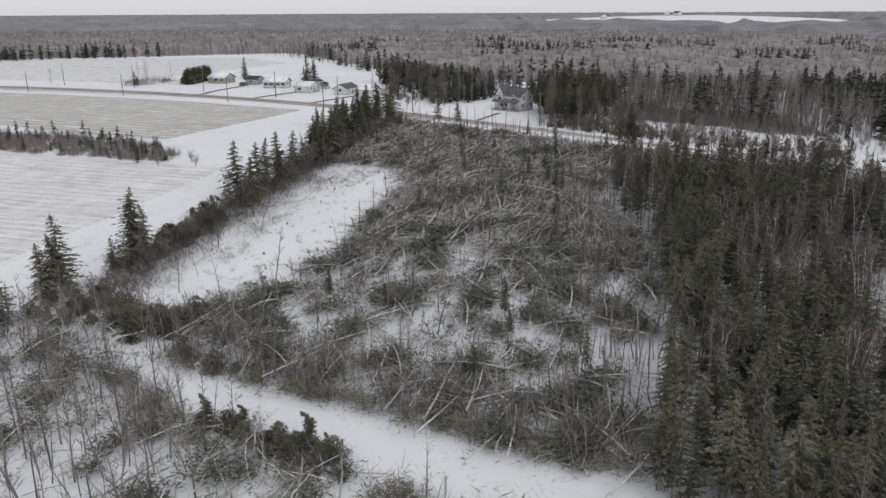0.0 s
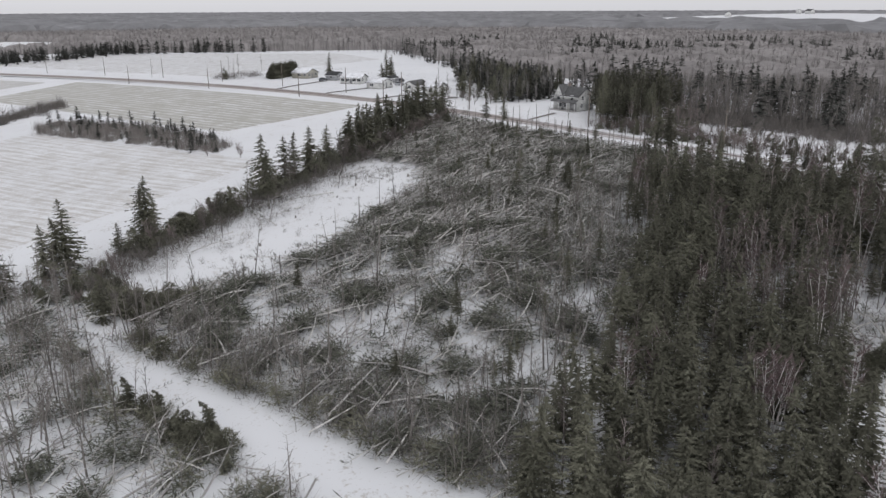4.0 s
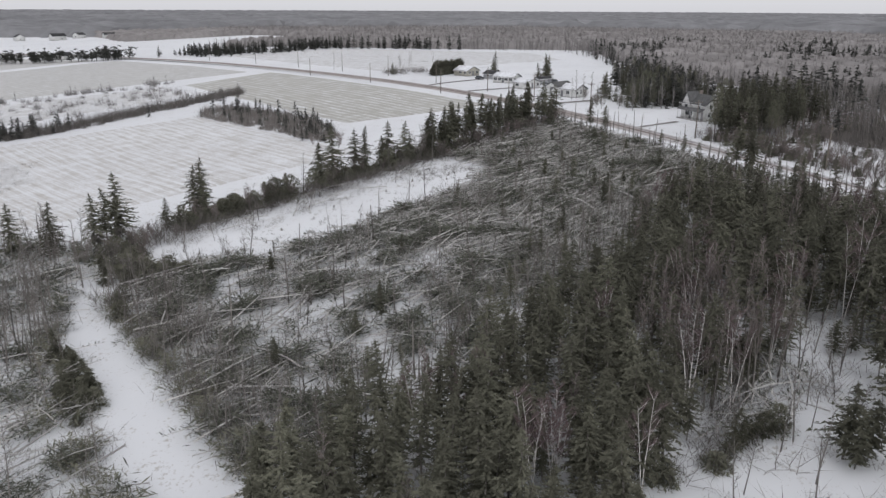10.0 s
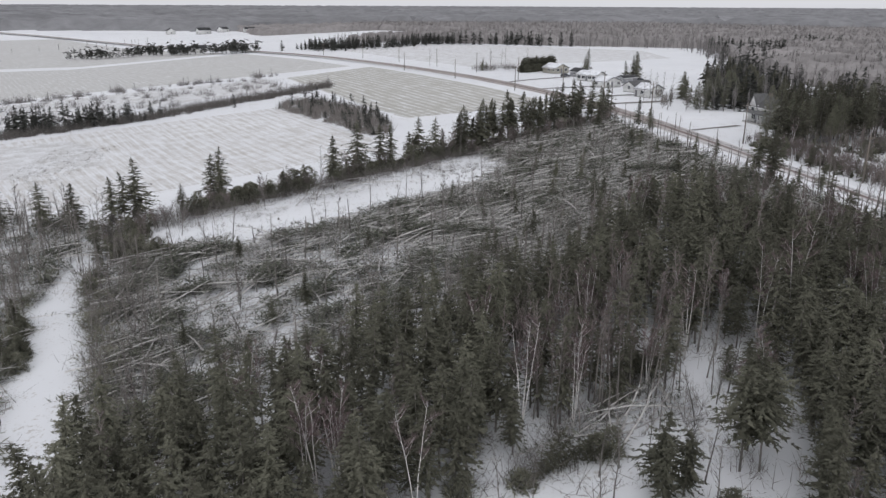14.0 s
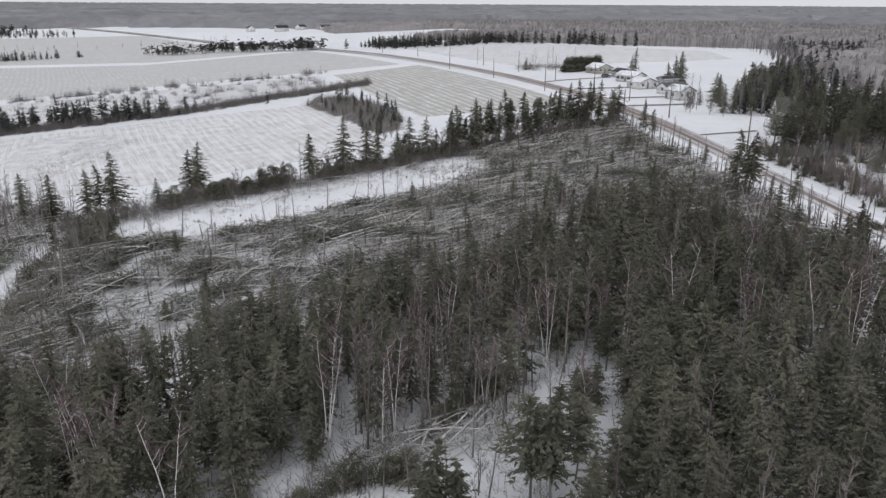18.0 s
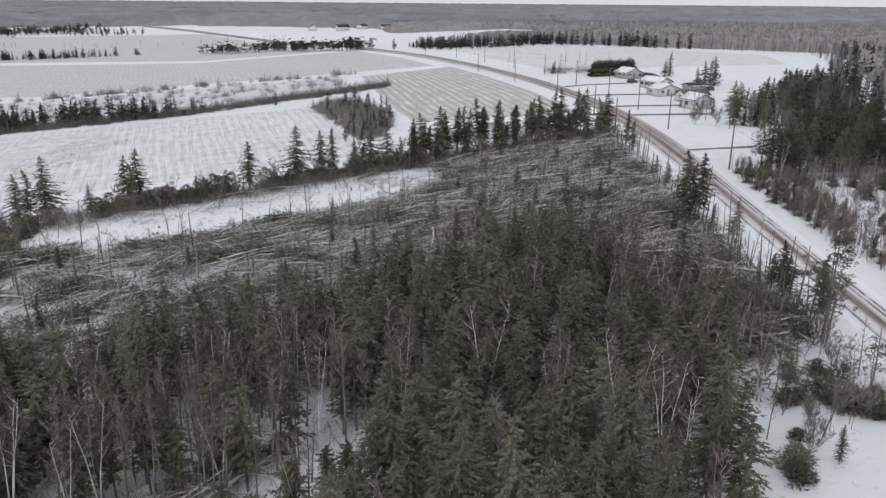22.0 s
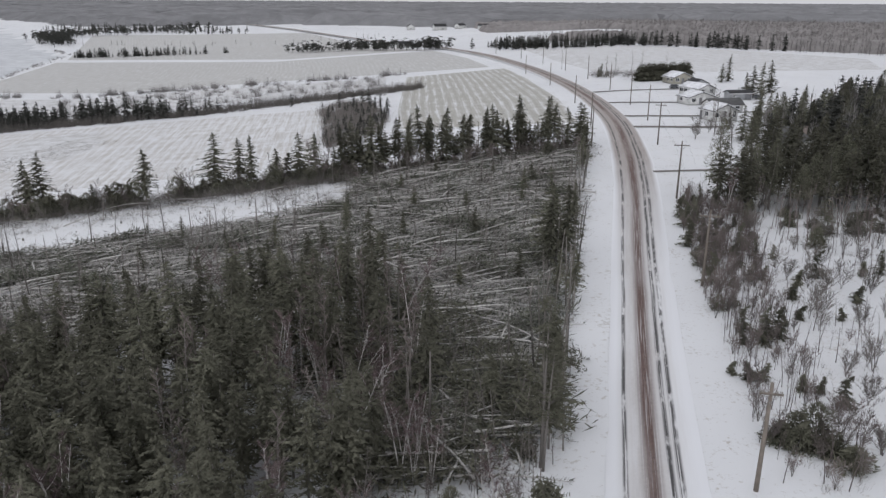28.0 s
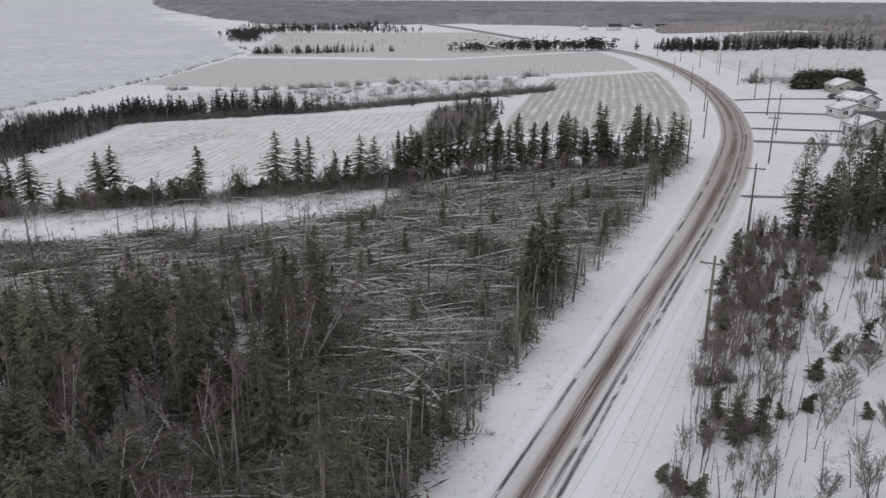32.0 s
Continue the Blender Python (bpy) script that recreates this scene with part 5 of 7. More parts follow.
# gap in the wood: a few pines, logs and bare stems
for x, y in [(-73.5, 32.3), (-65.6, 31.8), (-66.4, 32.5), (-60, 38), (-54.5, 41.5), (-52, 42), (-56.5, 40.5), (-63, 21.5), (-78, 34)]:
    BUSHES.put(int(-x) % 3, place(x, y, x, 1.1))
for k in range(5):
    DENSE.put(k, Matrix.Translation((-73.4 + 0.5 * k, 32 + 0.35 * k, h(-73, 32) - 0.3)) @ Euler((0.18 * k, 0.95, 0.3)).to_matrix().to_4x4() @ Matrix.Diagonal((0.55, 0.55, 0.62, 1)))
for x, y in [(-57.4, 25.6), (-51.3, 29), (-86.1, 48.8), (-84.9, 48.8), (-85.4, 50), (-41.5, 43.4), (-43.8, 55)]:
    BIRCHES.put(int(x) % 3, place(x, y, x, 0.85))
tagged(new("gap_brush", scatter("gap_brush", brush, [(rng.randrange(4), x, y, h(x, y), rng.uniform(0, 6.28), 0, rng.uniform(0.6, 1.3), 1.3) for x, y in [(-74 + 20 * k / 30 + rng.uniform(-1, 1), 33 + 7.5 * k / 30 + rng.uniform(-1, 1)) for k in range(30)] + fill(rng, GAP, 2.2, 0.5, lambda x, y: rng.random() < 0.25 + noise.noise((x * 0.2, y * 0.2, 8)) * 1.2)], TWIGS)), "leafless brush in a snowy gap in the wood", "brush", kind="stuff")
GAP_PINES = Stock([tree_kind("bushy_pine", conifer_shapes(150 + i, t, w, b, 14, 9, 6, 0.8, 0.12, 0.5), BARK, NEEDLES, "bushy dark pine standing in a snowy gap of the wood", group="pines in the gap") for i, (t, w, b) in enumerate([(6.8, 2.3, 0.22), (5.6, 2.1, 0.18), (7.6, 2.2, 0.36)])])
for x, y, k, s in [(-65.5, 26.2, 0, 1.0), (-64.5, 24.7, 1, 1.0), (-66.2, 24.9, 1, 0.9), (-58.8, 24.6, 2, 1.2), (-57.6, 23.8, 2, 1.15), (-56.2, 26.2, 2, 1.1), (-54.4, 25.8, 2, 0.95), (-51.6, 29.6, 2, 0.9), (-47.6, 34, 1, 0.8), (-49, 35, 1, 0.7)]:
    GAP_PINES.put(k, place(x, y, x, s))
for x, y in [(-52, 34), (-54, 36), (-62, 25), (-64, 22), (-50, 36.5), (-66, 30), (-78, 28), (-60, 32), (-50.5, 33.5), (-68, 30), (-70, 26), (-66, 35), (-63, 30), (-56, 35), (-72, 25), (-61.5, 27.5), (-75, 29), (-69, 33.5), (-53, 32.5), (-57, 31)]:
    BARES.put(int(x) % 4, place(x, y, x, 0.75, 1, 0.08))
for x, y, t in [(-62.4, 36, 0.5), (-58.5, 39, 0.9), (-69, 34.5, 0.45), (-66.5, 34.8, 0.35), (-70.5, 33.5, 0.6), (-64, 36.8, 0.3), (-61, 37.8, 0.55), (-59.5, 36.5, 1.0), (-54.5, 39.6, 0.3), (-62, 34.5, 1.3), (-58, 38, 0.2), (-64.5, 32, 0.7), (-56, 40, 2.2), (-57, 40.5, -0.4)]:
    FALLEN.put(int(-x) % 6, Matrix.Translation((x, y, h(x, y) + 0.35)) @ Euler((0, 0.02, t)).to_matrix().to_4x4() @ Matrix.Diagonal((0.55, 0.55, 0.55, 1)))

# ---- far side of the road ----
SHRUBBY = [(12.5, 36), (17.5, 50), (23.5, 71.5), (35, 106), (39, 113), (46, 104), (40, 92), (33.5, 76), (27, 60), (20, 36)]
rng = random.Random(51)
pts = fill(rng, SHRUBBY, 1.6, 0.5)
rng.shuffle(pts)
for x, y in pts:
    dense = y > 62
    k = rng.random()
    if dense and k < 0.28:
        YOUNG.put(rng.randrange(3), place(x, y, rng.uniform(0, 6.28), rng.uniform(0.7, 1.15)))
    elif k < 0.9 and (dense or rng.random() < 0.5):
        SHRUBS.put(rng.randrange(3), place(x, y, rng.uniform(0, 6.28), rng.uniform(0.6, 1.05)))
for x, y in fill(rng, SHRUBBY, 3.0, 0.5, lambda x, y: y > 58 and rng.random() < 0.35):
    BUSHES.put(rng.randrange(3), place(x, y, rng.uniform(0, 6.28), rng.uniform(0.6, 1.1)))
for x, y, s in [(16.4, 42.3, 1.15), (17.3, 41.2, 1.0), (18.9, 42.1, 1.2), (19.3, 40.2, 0.9), (19.6, 38.6, 1.2), (17.9, 42.9, 0.8), (18.4, 40.6, 1.0)]:
    BUSHES.put(int(x * 3) % 3, place(x, y, x, s))
for x, y, s in [(35.6, 71, 1.1), (33.4, 66, 1.0), (36.5, 69, 1.2), (31, 63, 0.9), (34.5, 73.5, 1.0), (30, 52.5, 0.8)]:
    WILLOWS.put(int(x * 3) % 3, place(x, y, x, s))
for x, y, k, s in [(22.9, 60.6, 2, 0.8), (23.5, 57.8, 2, 1.05), (18.6, 51.2, 1, 1.1), (19.8, 51, 0, 0.8), (22, 49, 0, 0.8), (23.3, 48.5, 0, 0.7), (25.5, 59, 2, 0.95), (21.5, 58, 0, 0.7), (17.8, 52.5, 1, 0.8), (30, 63, 1, 1.0), (27.5, 61.5, 0, 0.6), (32, 68, 0, 1.0), (35, 72, 0, 0.9), (38, 66, 1, 0.8), (44, 74, 0, 0.9)]:
    YOUNG.put(k, place(x, y, x * 2, s))
OPEN = [(20, 30), (27, 60), (33.5, 76), (40, 92), (46, 103), (58, 97), (60, 92), (54, 84), (55, 74), (51, 66), (45, 57), (42, 44), (38, 22), (25, 20)]
for x, y in fill(rng, OPEN, 3.6, 0.5):
    k = rng.random()
    if k < 0.55:
        WILLOWS.put(rng.randrange(3), place(x, y, rng.uniform(0, 6.28), rng.uniform(0.5, 1.05), 1, rng.uniform(-0.1, 0.1)))
    elif k < 0.7:
        SHRUBS.put(rng.randrange(3), place(x, y, rng.uniform(0, 6.28), rng.uniform(0.5, 0.9)))
    elif k < 0.82:
        YOUNG.put(rng.randrange(3), place(x, y, rng.uniform(0, 6.28), rng.uniform(0.5, 1.0)))

rows = [(rng.randrange(4), x, y, h(x, y), rng.uniform(0, 6.28), 0, rng.uniform(0.5, 1.1), 1.3) for x, y in fill(rng, SHRUBBY, 1.05, 0.5, lambda x, y: y > 58 or rng.random() < 0.5) + fill(rng, OPEN, 1.9, 0.5, lambda x, y: rng.random() < 0.45 + noise.noise((x * 0.1, y * 0.1, 2)))]
fringe = [(road_x(y) + 8.3 + rng.uniform(-0.6, 1.6), y) for y in np.arange(40, 112, 0.55)]
rows += [(rng.randrange(4), x, y, h(x, y), rng.uniform(0, 6.28), 0, rng.uniform(0.4, 0.9), 1.3) for x, y in fringe]
tagged(new("verge_brush", scatter("verge_brush", sapling, [(a, x, y, z, t, l, s * 0.55, 1) for a, x, y, z, t, l, s, q in rows], TWIGS_RED)), "reddish-brown brush along the road verge", "brush", kind="stuff")

tuft = []
for i in range(3):
    g = Geo()
    r2 = random.Random(440 + i)
    for k in range(30):
        p = np.array((r2.gauss(0, 0.35), r2.gauss(0, 0.35), 0))
        d = np.array((r2.gauss(0, 0.25), r2.gauss(0, 0.25), r2.uniform(0.35, 0.9)))
        g.blade(p, p + d, 0.013, (r2.uniform(-1, 1), r2.uniform(-1, 1), 0))
    tuft.append(g.arrays())
CLEAR = [(-92, 123), (-75, 114), (-45, 116), (-22, 120), (-16, 130), (-18, 142), (-32, 143), (-57, 134), (-82, 130)]
rows = [(rng.randrange(3), x, y, h(x, y), rng.uniform(0, 6.28), 0, rng.uniform(0.5, 1.1), 1) for poly, st, pr in ((CLEAR, 2.0, 0.4), (OPEN, 2.6, 0.5), (SHRUBBY, 1.7, 0.5), ([(-107, 186), (-112, 212), (-100, 240), (-84, 232), (-90, 212)], 1.2, 0.6), ([(-30, 128), (-17, 128), (-17, 136), (-30, 138)], 0.9, 0.8)) for x, y in fill(rng, poly, st, 0.5, lambda x, y: rng.random() < pr)]
tagged(new("dead_grass", scatter("dead_grass", tuft, rows, STICK)), "dry grass and weed stems sticking out of snow", "dead grass", kind="stuff")

UNDER = [(41, 92), (47, 99), (60, 100), (80, 100), (98, 98), (98, 90), (76, 88), (56, 86), (44, 84)]
rows = [(rng.randrange(4), x, y, h(x, y), rng.uniform(0, 6.28), rng.uniform(-0.15, 0.15), rng.uniform(0.45, 1.0), 1) for x, y in fill(rng, UNDER, 1.7, 0.5, lambda x, y: rng.random() < 0.75)]
tagged(new("wood_edge_saplings", scatter("wood_edge_saplings", sapling, rows, TWIGS_RED)), "brown saplings at the foot of tall pines", "saplings", kind="stuff")
for x, y in fill(rng, UNDER, 4.2, 0.5):
    BUSHES.put(rng.randrange(3), place(x, y, rng.uniform(0, 6.28), rng.uniform(0.6, 1.2)))
RIGHTWOOD = [(40, 98), (41.5, 109.3), (50, 113.6), (60, 118.8), (68, 121.5), (76, 122), (82, 126), (80, 99), (64, 98.5), (52, 97.5)]
pts = fill(rng, RIGHTWOOD, 2.7, 0.45)
late = []
for x, y in pts:
    if rng.random() < 0.34:
        PINES.put(rng.randrange(3), place(x, y, rng.uniform(0, 6.28), rng.uniform(0.8, 1.1), rng.uniform(0.9, 1.1)))
    elif y < 101 and rng.random() < 0.6:
        (BIRCHES if rng.random() < 0.35 else BARES).put(rng.randrange(3), place(x, y, rng.uniform(0, 6.28), rng.uniform(0.6, 1.0)))
    else:
        late.append((rng.randrange(4), x, y, rng.uniform(0, 6.28), rng.uniform(1.0, 1.3), rng.uniform(0.95, 1.1)))
stand("roadside_wood", [(k, x, y, h(x, y) - 0.1, t, 0, s, q) for k, x, y, t, s, q in late], "tall dark spruces beyond the road")


# ---- hedges, clump and far woods ----
def low_fir(seed):
    trunk, crown = conifer_shapes(seed, 9.6, 2.3, 0.05, 9, 7, 2, 2.9, 0.15, (0.6, 0.75, 0.55, 0.68)[seed % 4])
    crown.tube([(0, 0, 0), (0, 0, 8.5)], [0.12, 0.03], 3)
    return crown.arrays()


def low_pine(seed):
    """A far pine: bare trunk and a broad uneven head."""
    rng = np.random.RandomState(seed)
    g = Geo()
    g.tube([(0, 0, 0), (0.2, 0.1, 8)], [0.16, 0.05], 4)
    for k in range(13):
        c = rng.normal(0, 1.0, 3) * (1.2, 1.2, 1.5) + (0, 0, 5.2)
        for j in range(11):
            d = rng.normal(0, 1, 3) * (1.1, 1.1, 0.6)
            sd = np.cross(d, rng.normal(0, 1, 3))
            g.blade(c - d * 0.3, c + d * 0.9, 0.3, sd / (np.linalg.norm(sd) + 1e-6))
    return g.arrays()


def low_bare(seed):
    rng = random.Random(seed)
    g = Geo()
    g.tube([(0, 0, 0), (rng.uniform(-0.4, 0.4), rng.uniform(-0.4, 0.4), 9)], [0.13, 0.03], 3)
    for k in range(26):
        z = rng.uniform(1.0, 7)
        a = rng.uniform(0, 6.28)
        L = rng.uniform(1.2, 3.2)
        d = np.array((math.cos(a) * L * 0.5, math.sin(a) * L * 0.5, L * 0.95))
        g.blade((0, 0, z - 0.8), np.array((0, 0, z - 0.8)) + d, 0.06, (-math.sin(a), math.cos(a), 0))
    return g.arrays()


FIRS, BARELOW, LOWPINES = [low_fir(500 + i) for i in range(4)], [low_bare(520 + i) for i in range(4)], [low_pine(540 + i) for i in range(4)]


def belt(name, pts, shapes, mat, label, lo, hi, category="trees"):
    rows = [(rng.randrange(4), x, y, h(x, y) - 0.2, rng.uniform(0, 6.28), 0, rng.uniform(lo, hi), 1) for x, y in pts]
    return tagged(new(name, scatter(name, shapes, rows, mat)), label, category, kind="stuff")


rng = random.Random(61)
CLUMP = [(-26, 264), (-18, 280), (-9, 276), (-5, 252), (-4, 226), (-9, 203), (-15, 190), (-20.5, 187), (-22.5, 215), (-23.5, 240)]
pts = fill(rng, CLUMP, 2.7, 0.5)
field_thicket = [p for p in pts if rng.random() < 0.7]
belt("field_thicket", field_thicket, BARELOW, TWIGS, "brown leafless thicket in the middle of a field", 0.15, 0.3, "thicket")
thicket_firs = []
for x, y, s in [(-8, 201, 0.55), (-13, 199, 0.5), (-5, 212, 0.6), (-1, 222, 0.62), (1, 238, 0.66), (-9, 262, 0.72), (-4, 272, 0.78), (-14, 271, 0.7), (-17, 240, 0.5), (-12, 224, 0.5), (-6, 236, 0.5), (2, 252, 0.6), (-16, 256, 0.5), (-19, 196, 0.45), (-10, 207, 0.5), (-7, 218, 0.55), (-3, 226, 0.5), (-8, 246, 0.5), (-2, 258, 0.6), (-11, 254, 0.5), (-6, 280, 0.6), (0, 266, 0.55), (-17, 204, 0.4), (-15, 213, 0.42)]:
    thicket_firs.append((x - 5, y - 2, s))
tagged(new("thicket_firs", scatter("thicket_firs", FIRS, [(int(x) % 4, x, y, h(x, y), x, 0, s * 0.8, 1) for x, y, s in thicket_firs] + [(rng.randrange(4), x, y, h(x, y) - 0.2, x, 0, rng.uniform(0.2, 0.42), 1) for x, y in fill(rng, CLUMP, 3.6, 0.5, lambda x, y: x > -14 or y < 205 or rng.random() < 0.3)], FARFIR)), "dark firs in a field thicket", "trees", kind="stuff")
for x, y in [(-20, 180), (-25, 186), (-23, 176)]:
    SHRUBS.put(0, place(x, y, x, 1.0))

edge_pts = [(x + rng.uniform(-2, 2), 279 + (x + 60) * 0.02 + rng.uniform(-2, 6)) for x in np.arange(-152, -66, 1.3) if math.sin(x * 0.23) + math.sin(x * 0.61 + 1) > -0.35] + [(x + rng.uniform(-4, 4), y + rng.uniform(-3, 3)) for y in np.arange(176, 284, 2.8) for x in np.arange(-174, -140, 3.4)]
belt("shore_firs", edge_pts, FIRS, FARFIR, "dark fir belt between a snowy field and the shore", 0.2, 0.8)
field_firs = [(rng.randrange(4), x + rng.uniform(-2, 2), 281 + rng.uniform(-3, 8), h(x, 281) - 0.2, rng.uniform(0, 6.28), 0, rng.uniform(0.55, 1.15), 1) for x in [-148, -146, -143, -141, -136, -131, -129, -128, -119, -117, -112, -107, -106, -103, -97, -95.5, -94, -92, -90, -86, -84, -82, -64, -38] + [-150, -147, -144.5, -142, -140, -138, -133, -126, -124, -121, -115, -110, -104.5, -101, -99, -88]] + [(rng.randrange(4), x, y, h(x, y), x, 0, rng.uniform(0.4, 0.9), 1) for x, y in fill(rng, [(-136, 215), (-150, 250), (-148, 275), (-128, 284), (-128, 300), (-160, 300), (-172, 250), (-150, 205)], 3.0, 0.5, lambda x, y: rng.random() < 0.6)] + [(rng.randrange(4), x, y, h(x, y), x, 0, rng.uniform(0.35, 0.9), 1) for x, y in fill(rng, [(-152, 276), (-66, 280), (-66, 290), (-152, 292)], 2.6, 0.5, lambda x, y: noise.noise((x * 0.12, 0, 5)) > -0.1)]
tagged(new("field_edge_firs", scatter("field_edge_firs", FIRS, [(a, x, y, z, t, l, s * rng.uniform(0.7, 1.0), 1.05) for a, x, y, z, t, l, s, q in field_firs], FARFIR)), "dark spruces behind a snowy field", "trees", kind="stuff")


def brush_band(name, pts, lo, hi, mat, label, tall=1.2):
    rows = [(rng.randrange(4), x, y, h(x, y), rng.uniform(0, 6.28), 0, rng.uniform(lo, hi), tall) for x, y in pts]
    return tagged(new(name, scatter(name, wide_brush, rows, mat)), label, "hedge", kind="stuff")


wide_brush = []
for i in range(4):
    g = Geo()
    r2 = random.Random(460 + i)
    for k in range(60):
        p = np.array((r2.gauss(0, 0.5), r2.gauss(0, 0.5), 0))
        d = np.array((r2.gauss(0, 0.45), r2.gauss(0, 0.45), r2.uniform(0.5, 1.7)))
        g.blade(p, p + d, 0.03, (r2.uniform(-1, 1), r2.uniform(-1, 1), 0.2))
    wide_brush.append(g.arrays())
brush_band("thicket_brush", fill(rng, CLUMP, 1.5, 0.5, lambda x, y: noise.noise((x * 0.22, y * 0.22, 5)) > -0.28), 0.4, 1.7, TWIGS, "dense brown brush filling a field thicket")
brush_band("field_hedge", [(x + rng.uniform(-1, 1), 281 + (x + 66) * (0.10 if x < -60 else 0.42) + rng.uniform(-3, 9)) for x in np.arange(-150, 14, 0.28)], 0.7, 2.2, TWIGS, "grey leafless hedge behind a snowy field")
belt("field_hedge_trees", [(x + rng.uniform(-1, 1), 282 + (x + 66) * (0.10 if x < -60 else 0.42) + rng.uniform(-3, 8)) for x in np.arange(-150, 14, 1.5)], BARELOW, HAZYWOOD, "leafless small trees in a field hedge", 0.2, 0.62)
hedge_pts = [(x, 401 - (x + 60) * 0.03 + rng.gauss(0, 2.5)) for x in (rng.uniform(-190, 12) for k in range(260)) if noise.noise((x * 0.05, 0, 17)) + 0.5 * noise.noise((x * 0.3, 0, 3)) > 0.0]
brush_band("far_hedge", hedge_pts, 0.5, 2.0, HAZYWOOD, "sparse leafless bushes between fields")
belt("far_hedge_trees", [p for p in hedge_pts if rng.random() < 0.35], BARELOW, HAZYWOOD, "small leafless trees in a far hedge", 0.25, 0.6)
brush_band("shore_brush", [(float(shore_x(y)) + rng.uniform(3, 9), y) for y in (rng.uniform(300, 760) for k in range(170))], 0.3, 1.3, HAZYWOOD, "low brown brush along the shore bank")
brush_band("strip_bushes", [(rng.uniform(-150, 0), rng.uniform(300, 395)) for k in range(160)], 0.8, 2.4, HAZYWOOD, "scattered bushes on a rough snowy strip")
brush_band("shore_thicket", [(rng.uniform(-212, -138), rng.uniform(150, 300)) for k in range(420)], 1.2, 3.4, HAZYWOOD, "grey leafless thicket above the shore")
def along(line, count, spread, seed, gap):
    """Points strewn along a line, with gaps."""
    p = np.array(line, float)
    d = np.concatenate([[0], np.cumsum(np.hypot(*np.diff(p, axis=0).T))])
    out = []
    for k in range(count):
        q = rng.uniform(0, d[-1])
        if noise.noise((q * 0.045, seed, 0)) + 0.4 * noise.noise((q * 0.2, seed, 7)) > gap:
            out.append((np.interp(q, d, p[:, 0]) + rng.gauss(0, spread), np.interp(q, d, p[:, 1]) + rng.gauss(0, spread)))
    return out


belt("shore_pines", along([(-238, 660), (-200, 676), (-160, 692)], 110, 4, 1, -0.35) + along([(-160, 692), (-120, 712)], 14, 3, 2, -0.3), FIRS, FARFIR, "distant row of dark spruces beside fields", 0.3, 0.95)
belt("field_row_pines", along([(-72, 718), (-12, 706), (9, 672), (62, 626)], 150, 3.5, 3, -0.3), LOWPINES, FARFIR, "distant row of round-headed dark pines beside fields", 0.6, 1.3)
belt("cape_woods", along([(-366, 950), (-326, 868), (-302, 812)], 130, 9, 4, -0.6) + along([(-365, 965), (-300, 1010), (-225, 1085)], 170, 12, 5, -0.4), LOWPINES, FARFIR, "dark woods on a low cape by the shore", 0.6, 1.3)
belt("field_lone_trees", along([(-300, 830), (-180, 800), (-60, 830), (20, 900)], 60, 12, 6, -0.1), BARELOW, HAZYWOOD, "scattered leafless trees between far fields", 0.3, 0.9)
belt("shore_woods", [(x + rng.uniform(-8, 8), y + rng.uniform(-8, 8)) for x in np.arange(-560, -150, 9) for y in np.arange(1000, 1180, 12) if x > shore_x(y) + 10 and math.sin(x * 0.021 + y * 0.03) > 0.3], FIRS, FARFIR, "distant dark woods near the shore", 0.4, 1.0)

# the edge of the big woods behind the houses and beyond
EDGE_LINE = [(330, 1100), (150, 665), (118, 625), (180, 532), (240, 470), (300, 402), (262, 345), (222, 296), (152, 214), (122, 178), (84, 160), (84, 150), (99, 138), (99, 96), (66, 97), (63, 92), (56, 84), (57, 74), (53, 66), (47, 57), (44, 44), (42, 20), (40, -60)]
WOODS = EDGE_LINE + [(420, -120), (700, 100), (800, 500), (700, 900), (400, 1100)]
FARFIELD = [(125, 660), (250, 640), (300, 720), (270, 860), (120, 900), (100, 760)]
pts = [p for p in fill(rng, WOODS, 6.6, 0.5) if not inside(FARFIELD, *p)]
fir_pts = [p for p in pts if (noise.noise((p[0] * 0.016, p[1] * 0.016, 3)) > 0.24 or (p[0] < 175 and p[1] < 300 and rng.random() < 0.18)) and math.hypot(*p) < 560]
fir_set = set(fir_pts)
wood_pts = [p for p in pts if p not in fir_set]
near_edge = fill(rng, EDGE_LINE[3:14] + [(130, 160), (170, 215), (240, 300), (285, 345), (322, 402), (262, 480), (195, 540)], 5.2, 0.5)
belt("edge_firs", [p for p in near_edge if p[1] < 340 and rng.random() < 0.2 + 1.1 * noise.noise((p[0] * 0.03, p[1] * 0.03, 6))], FIRS, FARFIR, "dark firs at the edge of a leafless wood", 0.4, 1.05)
belt("pasture_firs", along([(98, 608), (120, 560), (140, 528), (188, 540)], 280, 8, 8, -0.5), FIRS, FARFIR, "belt of dark firs behind a snowy pasture", 0.35, 1.0)
close_wood = fill(rng, [(66, 97), (80, 98), (83, 126), (99, 138), (150, 141), (170, 100), (170, -40), (40, -40), (42, 20), (44, 44), (47, 57), (53, 66), (57, 74), (56, 84), (63, 92)], 3.4, 0.5)
belt("near_bare_woods", close_wood, BARELOW, TWIGS, "grey leafless young wood beyond the road", 0.6, 1.0)
belt("near_firs", [p for p in close_wood if rng.random() < 0.07 + 0.35 * noise.noise((p[0] * 0.05, p[1] * 0.05, 8))], FIRS, FARFIR, "dark firs in a leafless wood beyond the road", 0.5, 1.1)
brush_band("wood_edge_brush", fill(rng, [(64, 98), (80, 98), (84, 80), (74, 52), (46, 40), (47, 57), (53, 66), (57, 74), (56, 84), (63, 92)], 1.7, 0.5), 0.7, 1.8, TWIGS, "brown brush at the edge of a leafless wood")
